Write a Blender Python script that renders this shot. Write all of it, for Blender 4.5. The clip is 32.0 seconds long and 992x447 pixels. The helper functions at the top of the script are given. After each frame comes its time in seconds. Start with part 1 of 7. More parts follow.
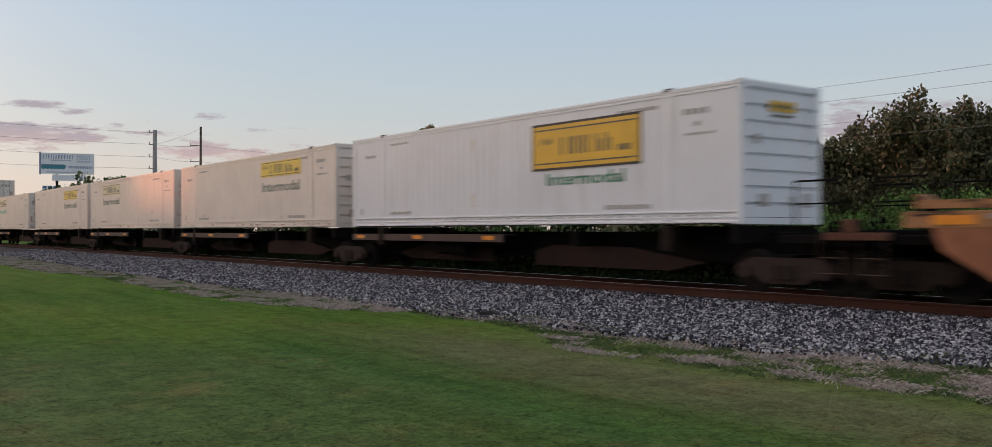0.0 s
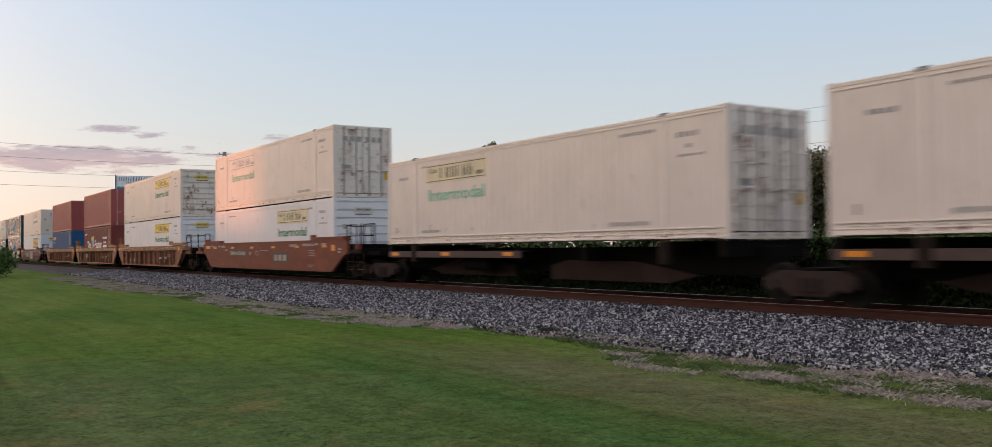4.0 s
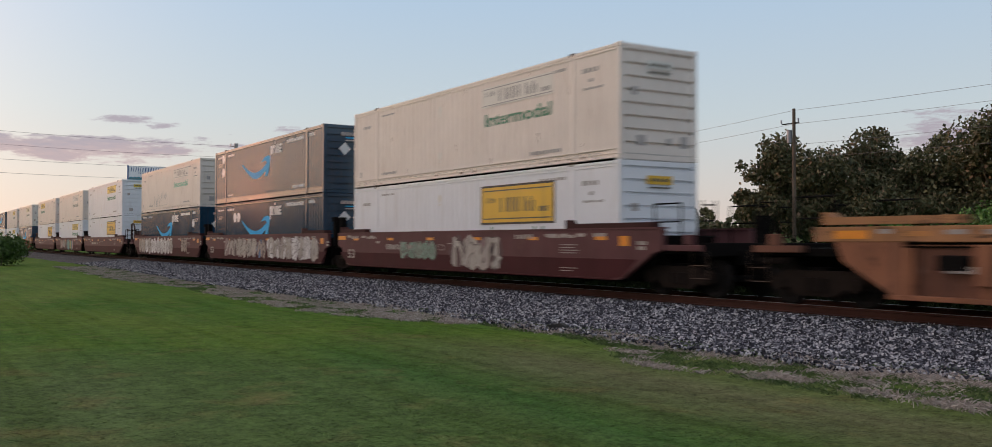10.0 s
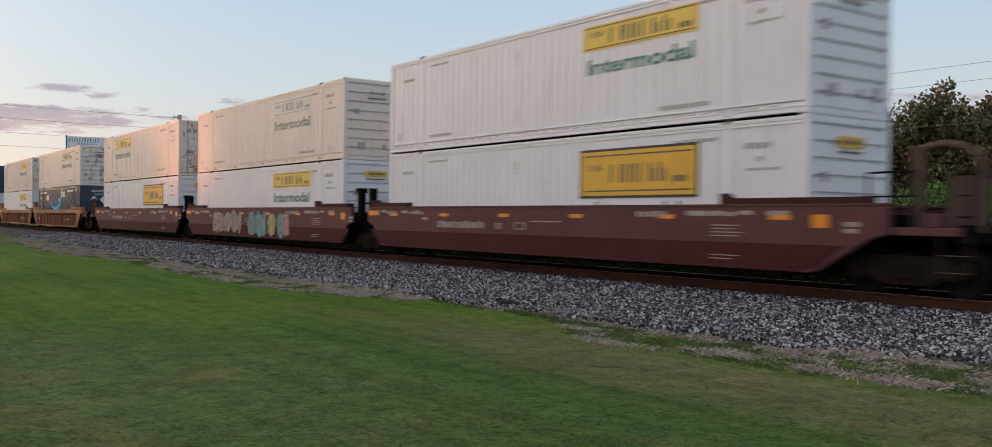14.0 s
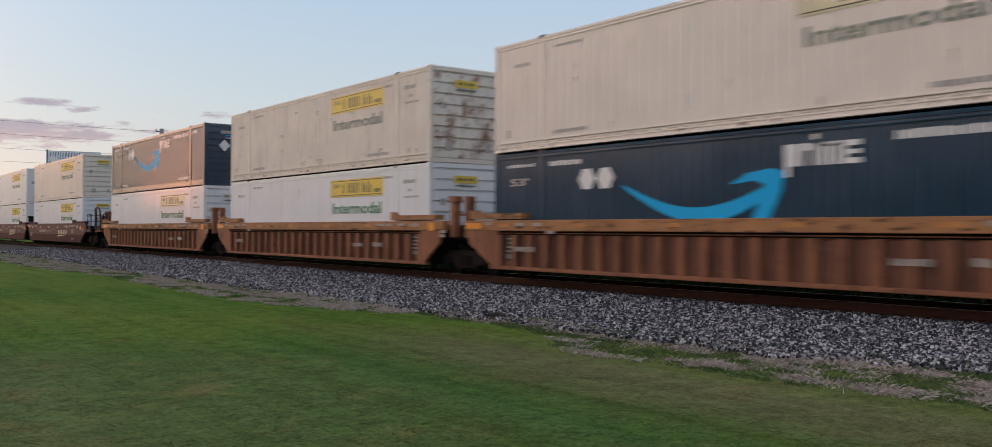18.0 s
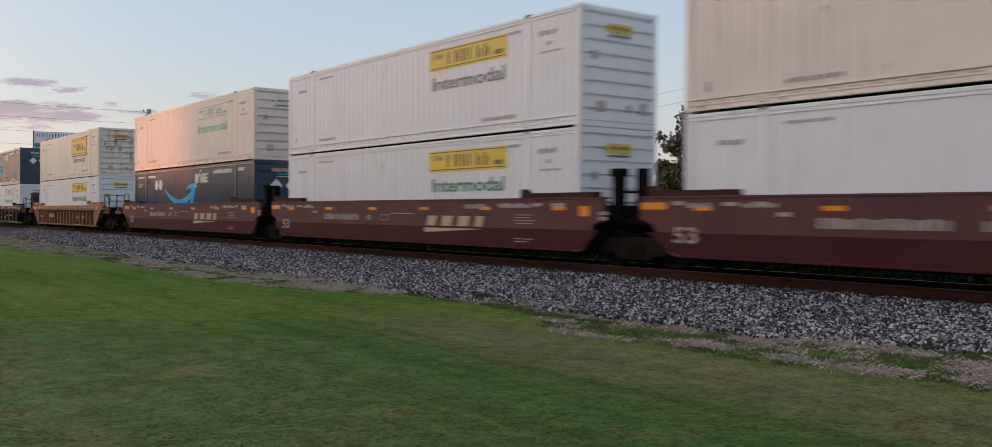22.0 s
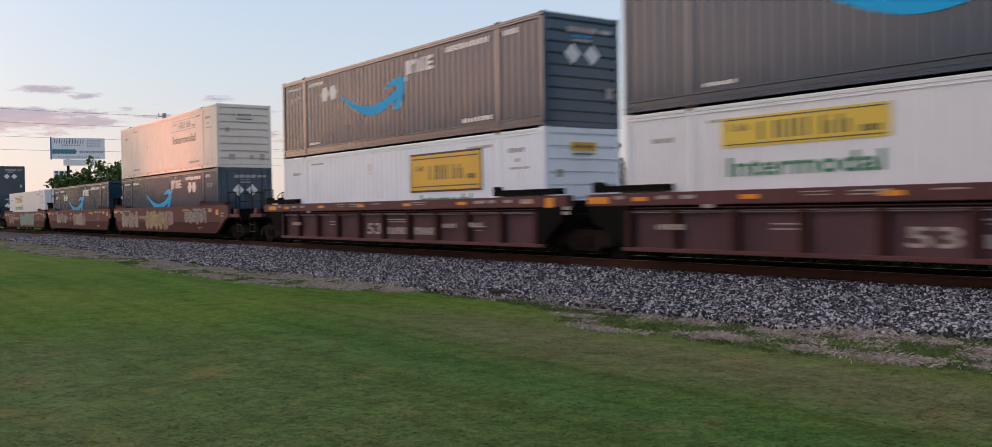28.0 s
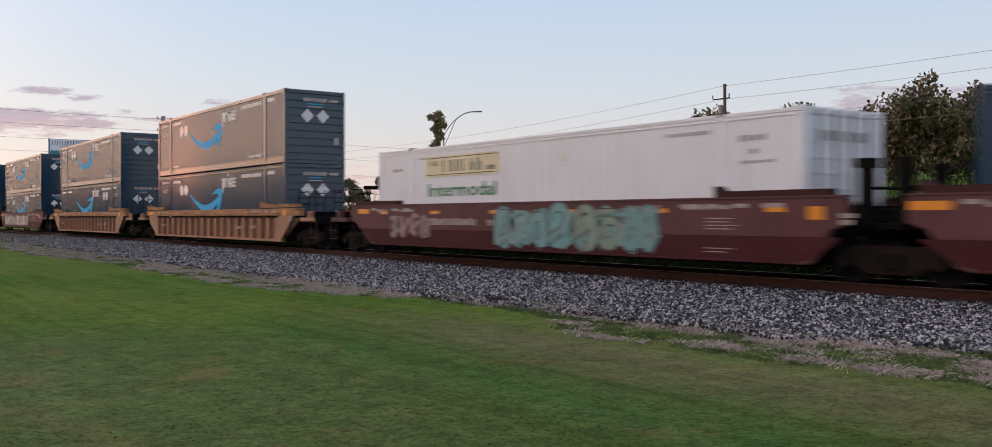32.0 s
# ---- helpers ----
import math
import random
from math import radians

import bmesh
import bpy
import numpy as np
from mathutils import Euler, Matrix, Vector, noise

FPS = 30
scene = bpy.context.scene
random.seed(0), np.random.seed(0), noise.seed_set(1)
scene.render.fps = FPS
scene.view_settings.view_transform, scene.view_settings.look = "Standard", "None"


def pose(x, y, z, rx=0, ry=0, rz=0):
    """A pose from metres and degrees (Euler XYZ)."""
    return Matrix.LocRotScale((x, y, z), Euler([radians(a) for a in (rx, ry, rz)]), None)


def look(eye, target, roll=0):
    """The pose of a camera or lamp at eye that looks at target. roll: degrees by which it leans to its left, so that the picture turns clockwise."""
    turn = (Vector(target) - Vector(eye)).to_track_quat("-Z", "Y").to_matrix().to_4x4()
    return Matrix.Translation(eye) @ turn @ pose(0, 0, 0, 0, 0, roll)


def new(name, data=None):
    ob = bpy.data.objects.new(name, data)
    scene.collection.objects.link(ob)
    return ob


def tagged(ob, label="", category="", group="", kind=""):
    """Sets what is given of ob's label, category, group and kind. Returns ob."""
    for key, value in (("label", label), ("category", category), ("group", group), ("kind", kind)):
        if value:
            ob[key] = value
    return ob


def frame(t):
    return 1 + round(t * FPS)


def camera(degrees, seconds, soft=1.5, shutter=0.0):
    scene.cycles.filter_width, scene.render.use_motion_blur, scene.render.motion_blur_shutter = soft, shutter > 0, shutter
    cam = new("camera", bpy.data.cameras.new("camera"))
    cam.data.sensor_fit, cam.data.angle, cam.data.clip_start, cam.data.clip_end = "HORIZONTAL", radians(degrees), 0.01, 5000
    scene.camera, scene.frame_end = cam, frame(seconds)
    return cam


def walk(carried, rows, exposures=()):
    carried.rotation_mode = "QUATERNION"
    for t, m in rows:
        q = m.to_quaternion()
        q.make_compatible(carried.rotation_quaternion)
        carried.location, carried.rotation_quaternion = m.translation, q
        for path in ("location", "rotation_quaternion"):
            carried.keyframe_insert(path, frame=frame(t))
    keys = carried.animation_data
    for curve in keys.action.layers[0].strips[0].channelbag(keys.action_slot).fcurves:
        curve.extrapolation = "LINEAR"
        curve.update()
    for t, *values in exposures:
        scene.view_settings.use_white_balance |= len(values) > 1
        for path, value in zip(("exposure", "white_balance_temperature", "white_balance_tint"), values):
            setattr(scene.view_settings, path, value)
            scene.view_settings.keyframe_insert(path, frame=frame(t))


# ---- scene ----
# World: x along the track (the train runs towards +x), y from the camera to the track, z = 0 a hand above the rail head.
cam = camera(55.0, 32.0, soft=0.8, shutter=0.45)
CAMERA_ROWS = [
    (0, pose(-0.019, -0.019, 1.105, 90.43, 0.02, 53.56)),
    (0.5, pose(0.008, 0.023, 1.103, 90.32, 0.72, 54.07)),
    (1, pose(0.024, 0.053, 1.107, 90.35, 1.21, 55.63)),
    (1.5, pose(0.049, 0.080, 1.097, 90.68, 1.57, 56.52)),
    (2, pose(0.061, 0.074, 1.103, 91.04, 1.30, 56.66)),
    (2.5, pose(0.071, 0.054, 1.100, 91.51, 0.87, 56.76)),
    (4.5, pose(0.042, 0.054, 1.107, 91.38, 0.63, 57.54)),
    (5, pose(0.047, 0.069, 1.115, 91.07, 0.67, 57.12)),
    (5.5, pose(0.041, 0.052, 1.101, 91.18, 0.55, 57.01)),
    (6, pose(0.044, 0.050, 1.093, 91.19, 0.44, 57.08)),
    (6.5, pose(0.076, 0.065, 1.102, 91.37, 0.53, 57.20)),
    (7, pose(0.044, 0.055, 1.111, 91.56, 0.74, 57.08)),
    (7.5, pose(0.046, 0.057, 1.117, 91.81, 0.71, 57.21)),
    (8, pose(0.039, 0.052, 1.124, 91.73, 0.59, 57.41)),
    (8.5, pose(0.061, 0.052, 1.128, 91.68, 0.26, 57.44)),
    (9, pose(0.035, 0.057, 1.169, 91.68, 0.27, 57.56)),
    (9.5, pose(0.024, 0.058, 1.141, 91.42, 0.19, 57.68)),
    (10, pose(0.057, 0.055, 1.124, 91.12, -0.13, 58.03)),
    (10.5, pose(0.037, 0.042, 1.127, 91.09, -0.27, 57.65)),
    (11, pose(0.035, 0.050, 1.113, 91.14, -0.22, 57.38)),
    (11.5, pose(0.034, 0.056, 1.115, 91.17, -0.01, 57.32)),
    (12, pose(0.027, 0.037, 1.104, 91.11, -0.15, 57.20)),
    (12.5, pose(0.023, 0.026, 1.111, 91.00, -0.44, 57.05)),
    (13, pose(0.003, 0.022, 1.124, 90.90, -0.68, 56.25)),
    (13.5, pose(0.001, 0.011, 1.124, 90.39, -0.57, 55.48)),
    (14, pose(-0.013, -0.013, 1.128, 89.72, -0.72, 54.84)),
    (14.5, pose(-0.020, -0.045, 1.128, 89.48, -0.85, 54.17)),
    (16.5, pose(-0.034, -0.070, 1.118, 89.86, -0.81, 53.84)),
    (17, pose(-0.024, -0.071, 1.132, 90.21, -0.42, 53.81)),
    (17.5, pose(0.004, -0.078, 1.120, 90.60, -0.43, 53.72)),
    (18, pose(-0.006, -0.072, 1.134, 90.46, -0.37, 53.86)),
    (18.5, pose(-0.008, -0.070, 1.123, 90.46, -0.39, 54.06)),
    (19, pose(-0.009, -0.067, 1.116, 90.10, -0.41, 53.74)),
    (19.5, pose(-0.041, -0.061, 1.121, 89.99, -0.37, 53.14)),
    (20, pose(-0.039, -0.062, 1.107, 89.68, -0.31, 53.09)),
    (20.5, pose(-0.046, -0.031, 1.117, 89.32, -0.17, 53.28)),
    (21, pose(-0.014, -0.039, 1.124, 89.19, -0.34, 53.74)),
    (21.5, pose(-0.065, -0.037, 1.138, 89.22, -0.47, 53.53)),
    (22, pose(-0.038, -0.021, 1.134, 89.30, -0.27, 53.26)),
    (22.5, pose(-0.038, -0.018, 1.129, 89.36, 0.08, 53.12)),
    (23, pose(-0.034, -0.034, 1.122, 89.45, 0.03, 53.14)),
    (23.5, pose(-0.038, -0.028, 1.121, 89.33, 0.02, 53.21)),
    (24, pose(-0.039, -0.029, 1.135, 89.45, -0.08, 53.39)),
    (24.5, pose(-0.042, -0.035, 1.124, 89.59, -0.06, 53.38)),
    (25, pose(-0.030, -0.038, 1.133, 89.83, -0.05, 53.43)),
    (25.5, pose(-0.034, -0.036, 1.124, 90.01, -0.11, 53.77)),
    (26, pose(-0.028, -0.030, 1.124, 90.13, 0.45, 54.51)),
    (26.5, pose(-0.027, -0.025, 1.124, 89.99, 0.77, 54.69)),
    (28.5, pose(-0.040, -0.012, 1.125, 88.97, 0.90, 53.95)),
    (29, pose(-0.035, -0.027, 1.091, 89.07, 0.93, 53.71)),
    (29.5, pose(-0.035, -0.018, 1.116, 89.02, 0.92, 53.65)),
    (30, pose(-0.034, -0.012, 1.120, 89.02, 0.65, 53.52)),
    (30.5, pose(-0.046, -0.020, 1.131, 89.18, 0.59, 53.51)),
    (31, pose(-0.017, -0.020, 1.115, 89.30, 0.63, 53.71)),
    (31.5, pose(-0.013, -0.024, 1.118, 89.28, 0.34, 53.83)),
    (32, pose(-0.031, -0.043, 1.097, 89.59, 0.04, 54.02)),
]
walk(cam, CAMERA_ROWS, exposures=[(0.0, 0.1, 6470, 11), (1.0, 0.26, 6670, 13), (3.0, 0.28, 6670, 13), (6.0, 0.32, 6470, 12), (9.0, 0.13, 6370, 10), (12.0, 0.28, 6370, 10), (20.0, 0.2, 6320, 11), (26.0, 0.17, 6320, 11), (29.0, 0.42, 6320, 16), (30.0, 0.4, 6370, 17), (31.0, 0.38, 6470, 19), (32.0, 0.37, 6420, 16)])

# way of the train in metres at given seconds
TRAIN_WAY = [(0, -0.03), (1, 17.42), (2, 33.99), (4.5, 77.05), (5, 85.67), (6, 102.93), (7, 120.21), (8, 136.87), (9, 154.00), (10, 171.39), (11, 189.23), (12, 205.89), (13, 223.19), (14, 240.54), (17, 292.04), (18, 309.43), (19, 326.70), (20, 344.28), (21, 361.57), (22, 379.03), (23, 395.95), (24, 413.37), (25, 430.94), (26, 448.46), (28.5, 491.30), (29, 500.17), (30, 517.60), (31, 534.97), (32, 552.52)]

# ---------------- world and sun ----------------
SUN_AZ, SUN_EL = 120.0, 2.2      # degrees from +y towards -x; height over the horizon
world = bpy.data.worlds.new("dusk_sky")
scene.world = world
world.use_nodes = True


def sky_nodes(nt):
    n, l = nt.nodes, nt.links
    n.clear()
    out = n.new("ShaderNodeOutputWorld")
    bg = n.new("ShaderNodeBackground")
    sky = n.new("ShaderNodeTexSky")
    sky.sky_type, sky.sun_disc = "NISHITA", False
    sky.sun_elevation, sky.sun_rotation = radians(SUN_EL + 2.0), radians(-SUN_AZ)
    sky.air_density, sky.dust_density, sky.ozone_density = 1.0, 1.2, 1.6
    # pink evening cloud: streaks low over the horizon
    co = n.new("ShaderNodeTexCoord")
    sep = n.new("ShaderNodeSeparateXYZ")
    l.new(co.outputs["Generated"], sep.inputs[0])
    mp = n.new("ShaderNodeMapping")
    mp.inputs["Scale"].default_value = (5.0, 5.0, 26.0)
    mp.inputs["Location"].default_value = (1.3, 0.4, 0.6)
    l.new(co.outputs["Generated"], mp.inputs[0])
    nz = n.new("ShaderNodeTexNoise")
    nz.inputs["Scale"].default_value, nz.inputs["Detail"].default_value, nz.inputs["Roughness"].default_value = 4.0, 10.0, 0.68
    l.new(mp.outputs[0], nz.inputs[0])

    def math_node(op, a, b=None, c=None):
        m = n.new("ShaderNodeMath")
        m.operation = op
        for i, v in enumerate((a, b, c)):
            if v is None:
                continue
            if isinstance(v, (int, float)):
                m.inputs[i].default_value = v
            else:
                l.new(v, m.inputs[i])
        return m.outputs[0]

    def bell(value, middle, half):
        d = math_node("DIVIDE", math_node("SUBTRACT", value, middle), half)
        return math_node("MAXIMUM", math_node("SUBTRACT", 1.0, math_node("MULTIPLY", d, d)), 0.0)

    # heading as an angle from +y towards -x
    az = math_node("ARCTAN2", math_node("MULTIPLY", sep.outputs[0], -1.0), sep.outputs[1])
    el = sep.outputs[2]
    banks = None
    for a, da, e, de, w in ((83, 12.5, 5.2, 1.05, 1.05), (69.5, 6.0, 4.6, 0.9, 0.95), (30, 9.0, 5.9, 2.0, 0.9), (56, 10.0, 2.1, 1.5, 1.0), (73.5, 5.0, 5.5, 0.3, 0.7), (79.5, 2.5, 6.8, 0.45, 0.75), (70.5, 1.6, 6.6, 0.3, 0.7),
                            (77.5, 2.2, 6.5, 0.35, 0.62), (67, 2.5, 5.9, 0.3, 0.7)):
        b = math_node("MULTIPLY", math_node("MULTIPLY", bell(az, radians(a), radians(da)), bell(el, math.sin(radians(e)), radians(de))), w)
        banks = b if banks is None else math_node("MAXIMUM", banks, b)
    fac = n.new("ShaderNodeMapRange")
    fac.interpolation_type = "SMOOTHSTEP"
    fac.inputs["From Min"].default_value, fac.inputs["From Max"].default_value = 0.74, 1.0
    l.new(math_node("ADD", math_node("MULTIPLY_ADD", nz.outputs[0], 1.6, -0.32), math_node("MULTIPLY", banks, 0.55)), fac.inputs[0])
    keep = math_node("MULTIPLY", fac.outputs[0], math_node("GREATER_THAN", banks, 0.001))
    mix = n.new("ShaderNodeMix")
    mix.data_type = "RGBA"
    # the undersides catch the pink of the sunset
    under = n.new("ShaderNodeMapRange")
    under.inputs["From Min"].default_value, under.inputs["From Max"].default_value = -0.012, 0.018
    l.new(math_node("ADD", math_node("SUBTRACT", el, math.sin(radians(4.9))), math_node("MULTIPLY_ADD", nz.outputs[0], 0.07, -0.035)), under.inputs[0])
    tone = n.new("ShaderNodeMix")
    tone.data_type = "RGBA"
    tone.inputs["A"].default_value, tone.inputs["B"].default_value = CLOUD_PINK, CLOUD
    l.new(under.outputs[0], tone.inputs["Factor"])
    l.new(tone.outputs["Result"], mix.inputs["B"])
    # pale evening haze over the whole sky, warmer towards the horizon
    haze = n.new("ShaderNodeValToRGB")
    r = haze.color_ramp
    r.elements[0].position, r.elements[0].color = 0.0, HAZE_LOW
    r.elements[1].position, r.elements[1].color = 0.8, HAZE_ZENITH
    r.elements.new(0.13).color = HAZE_MID
    r.elements.new(0.28).color = HAZE_TOP
    l.new(el, haze.inputs[0])
    hz = n.new("ShaderNodeMix")
    hz.data_type = "RGBA"
    hz.inputs["Factor"].default_value = HAZE
    l.new(sky.outputs[0], hz.inputs["A"])
    l.new(haze.outputs[0], hz.inputs["B"])
    # glow of the sunset round the sun's heading
    dot = n.new("ShaderNodeVectorMath")
    dot.operation = "DOT_PRODUCT"
    dot.inputs[1].default_value = (-math.sin(radians(SUN_AZ + 16)), math.cos(radians(SUN_AZ + 16)), 0.34)
    l.new(co.outputs["Generated"], dot.inputs[0])
    near = math_node("POWER", math_node("MAXIMUM", dot.outputs["Value"], 0.0), 5.5)
    low = math_node("POWER", math_node("MAXIMUM", math_node("SUBTRACT", 1.0, math_node("ABSOLUTE", el)), 0.0), 1.0)
    gl = n.new("ShaderNodeMix")
    gl.data_type, gl.blend_type = "RGBA", "ADD"
    gl.inputs["B"].default_value = GLOW
    l.new(math_node("MULTIPLY", near, low), gl.inputs["Factor"])
    l.new(hz.outputs["Result"], gl.inputs["A"])
    # orange light close round the setting sun
    close = n.new("ShaderNodeVectorMath")
    close.operation = "DOT_PRODUCT"
    close.inputs[1].default_value = (-math.sin(radians(SUN_AZ)) * 0.992, math.cos(radians(SUN_AZ)) * 0.992, 0.12)
    l.new(co.outputs["Generated"], close.inputs[0])
    au = n.new("ShaderNodeMix")
    au.data_type, au.blend_type = "RGBA", "ADD"
    au.inputs["B"].default_value = AUREOLE
    l.new(math_node("POWER", math_node("MAXIMUM", close.outputs["Value"], 0.0), 26.0), au.inputs["Factor"])
    l.new(gl.outputs["Result"], au.inputs["A"])
    l.new(au.outputs["Result"], mix.inputs["A"])
    l.new(math_node("MULTIPLY", keep, 0.85), mix.inputs["Factor"])
    l.new(mix.outputs["Result"], bg.inputs[0])
    bg.inputs[1].default_value = SKY_STRENGTH
    l.new(bg.outputs[0], out.inputs[0])


# corner of the added block; sets where its shade ends on the train
SHADE_BLOCK_X, SHADE_BLOCK_Y = -148.6, -45.0
SKY_STRENGTH, HAZE = 0.15, 0.8
AUREOLE = (8.5, 3.9, 2.3, 1)
CLOUD, CLOUD_PINK, GLOW = (2.45, 2.1, 2.4, 1), (3.7, 2.6, 2.5, 1), (9.7, 6.4, 4.5, 1)
HAZE_LOW, HAZE_MID, HAZE_TOP, HAZE_ZENITH = (4.9, 4.05, 3.65, 1), (3.8, 4.2, 4.45, 1), (2.9, 3.85, 5.0, 1), (4.6, 4.3, 4.5, 1)
sky_nodes(world.node_tree)

sun = new("sun", bpy.data.lights.new("sun", "SUN"))
sun.data.energy, sun.data.angle, sun.data.color = 0.62, radians(0.9), (1.0, 0.3, 0.14)
sun.rotation_euler = look((0, 0, 0), (math.sin(radians(SUN_AZ)), -math.cos(radians(SUN_AZ)), -math.tan(radians(SUN_EL)))).to_euler()

# ---------------- helpers ----------------
rnd = random.Random(7)


def box(bm, x0, x1, y0, y1, z0, z1):
    v = [bm.verts.new(c) for c in ((x0, y0, z0), (x1, y0, z0), (x1, y1, z0), (x0, y1, z0), (x0, y0, z1), (x1, y0, z1), (x1, y1, z1), (x0, y1, z1))]
    for f in ((0, 3, 2, 1), (4, 5, 6, 7), (0, 1, 5, 4), (1, 2, 6, 5), (2, 3, 7, 6), (3, 0, 4, 7)):
        bm.faces.new([v[i] for i in f])
    return v


def bevelled(bm, width=0.01):
    bmesh.ops.bevel(bm, geom=bm.edges[:], offset=width, segments=1, affect="EDGES")
    return bm


def slab(bm, outline, y0, y1):
    """A plate from an outline in x and z, between two y."""
    a = [bm.verts.new((x, y0, z)) for x, z in outline]
    b = [bm.verts.new((x, y1, z)) for x, z in outline]
    n = len(a)
    bm.faces.new(a)
    bm.faces.new(b[::-1])
    for i in range(n):
        bm.faces.new((a[(i + 1) % n], a[i], b[i], b[(i + 1) % n]))
    bmesh.ops.recalc_face_normals(bm, faces=bm.faces[:])


def moulding(bm, profile, x0, x1):
    """A length of rail along x from its cross-section in y and z."""
    a = [bm.verts.new((x0, y, z)) for y, z in profile]
    b = [bm.verts.new((x1, y, z)) for y, z in profile]
    n = len(a)
    bm.faces.new(a)
    bm.faces.new(b[::-1])
    for i in range(n):
        bm.faces.new((a[(i + 1) % n], a[i], b[i], b[(i + 1) % n]))
    bmesh.ops.recalc_face_normals(bm, faces=bm.faces[:])


def rod(bm, a, b, r, n=8, r2=None):
    a, b = Vector(a), Vector(b)
    d = (b - a).normalized()
    s = d.orthogonal().normalized()
    t = d.cross(s)
    r2 = r if r2 is None else r2
    va = [bm.verts.new(a + (s * math.cos(k) + t * math.sin(k)) * r) for k in (2 * math.pi * i / n for i in range(n))]
    vb = [bm.verts.new(b + (s * math.cos(k) + t * math.sin(k)) * r2) for k in (2 * math.pi * i / n for i in range(n))]
    for i in range(n):
        bm.faces.new((va[i], va[(i + 1) % n], vb[(i + 1) % n], vb[i]))
    bm.faces.new(va[::-1])
    bm.faces.new(vb)


MESHES = {}


def shared(key, build, material):
    """One mesh for all alike parts: build(bm) fills it the first time."""
    if key not in MESHES:
        bm = bmesh.new()
        build(bm)
        me = bpy.data.meshes.new(str(key[0] if isinstance(key, tuple) else key))
        bm.to_mesh(me)
        bm.free()
        me.materials.append(material)
        MESHES[key] = me
    return MESHES[key]


def part(name, data, material, parent, label="", at=None, kind=""):
    """Links a bmesh or a mesh as one part under a thing or a part."""
    if isinstance(data, bmesh.types.BMesh):
        me = bpy.data.meshes.new(name)
        data.to_mesh(me)
        data.free()
        me.materials.append(material)
        data = me
    ob = new(name, data)
    ob.parent = parent
    if at is not None:
        ob.matrix_basis = at
    return tagged(ob, label, kind=kind)


def thing(name, label, category, group="", kind="", at=None):
    ob = new(name)
    ob.empty_display_size = 0.3
    if at is not None:
        ob.matrix_basis = at
    return tagged(ob, label, category, group, kind)


def raw_mesh(name, verts, faces, material):
    me = bpy.data.meshes.new(name)
    me.from_pydata(verts, [], faces)
    me.materials.append(material)
    me.update()
    return me


def lettering(body, width, height, material, key=None):
    """Flat raised letters, width by height, standing in the xz plane and read from -y."""
    key = ("lettering", body, width, height, material.name)
    if key in MESHES:
        return MESHES[key]
    cu = bpy.data.curves.new("lettering", "FONT")
    cu.body, cu.align_x, cu.extrude, cu.offset, cu.resolution_u = body, "LEFT", 0.006, 0.022, 3
    tmp = new("lettering", cu)
    bpy.context.view_layer.update()
    me = bpy.data.meshes.new_from_object(tmp.evaluated_get(bpy.context.evaluated_depsgraph_get()))
    bpy.data.objects.remove(tmp)
    co = np.empty(len(me.vertices) * 3)
    me.vertices.foreach_get("co", co)
    co = co.reshape(-1, 3)
    lo, hi = co.min(0), co.max(0)
    x = (co[:, 0] - (lo[0] + hi[0]) / 2) * width / (hi[0] - lo[0])
    z = (co[:, 1] - lo[1]) * height / (hi[1] - lo[1])
    y = -(co[:, 2] - lo[2]) * 0.4
    me.vertices.foreach_set("co", np.stack([x, y, z], 1).ravel())
    me.materials.clear()
    me.materials.append(material)
    me.update()
    MESHES[key] = me
    return me


# ---------------- materials ----------------
def base_material(name, rough=0.6, metal=0.0, spec=0.5):
    m = bpy.data.materials.new(name)
    m.use_nodes = True
    b = m.node_tree.nodes["Principled BSDF"]
    b.inputs["Roughness"].default_value, b.inputs["Metallic"].default_value = rough, metal
    b.inputs["Specular IOR Level"].default_value = spec
    return m, m.node_tree.nodes, m.node_tree.links, b


def ramp(n, l, source, lo, hi, c0, c1):
    r = n.new("ShaderNodeMapRange")
    r.inputs["From Min"].default_value, r.inputs["From Max"].default_value = lo, hi
    l.new(source, r.inputs[0])
    m = n.new("ShaderNodeMix")
    m.data_type = "RGBA"
    l.new(r.outputs[0], m.inputs["Factor"])
    for key, c in (("A", c0), ("B", c1)):
        if isinstance(c, tuple):
            m.inputs[key].default_value = (*c[:3], 1)
        else:
            l.new(c, m.inputs[key])
    return m.outputs["Result"]


def noise_tex(n, l, scale, detail=4, rough=0.55, stretch=(1, 1, 1), coord="Object", shift=None):
    tc = n.new("ShaderNodeTexCoord")
    mp = n.new("ShaderNodeMapping")
    mp.inputs["Scale"].default_value = stretch
    if coord == "World":
        g = n.new("ShaderNodeNewGeometry")
        l.new(g.outputs["Position"], mp.inputs[0])
    else:
        l.new(tc.outputs[coord], mp.inputs[0])
    if shift is not None:
        l.new(shift, mp.inputs["Location"])
    t = n.new("ShaderNodeTexNoise")
    t.inputs["Scale"].default_value, t.inputs["Detail"].default_value, t.inputs["Roughness"].default_value = scale, detail, rough
    l.new(mp.outputs[0], t.inputs[0])
    return t.outputs[0]


def bump(n, l, b, source, strength, distance=0.01):
    k = n.new("ShaderNodeBump")
    k.inputs["Strength"].default_value, k.inputs["Distance"].default_value = strength, distance
    l.new(source, k.inputs["Height"])
    l.new(k.outputs[0], b.inputs["Normal"])


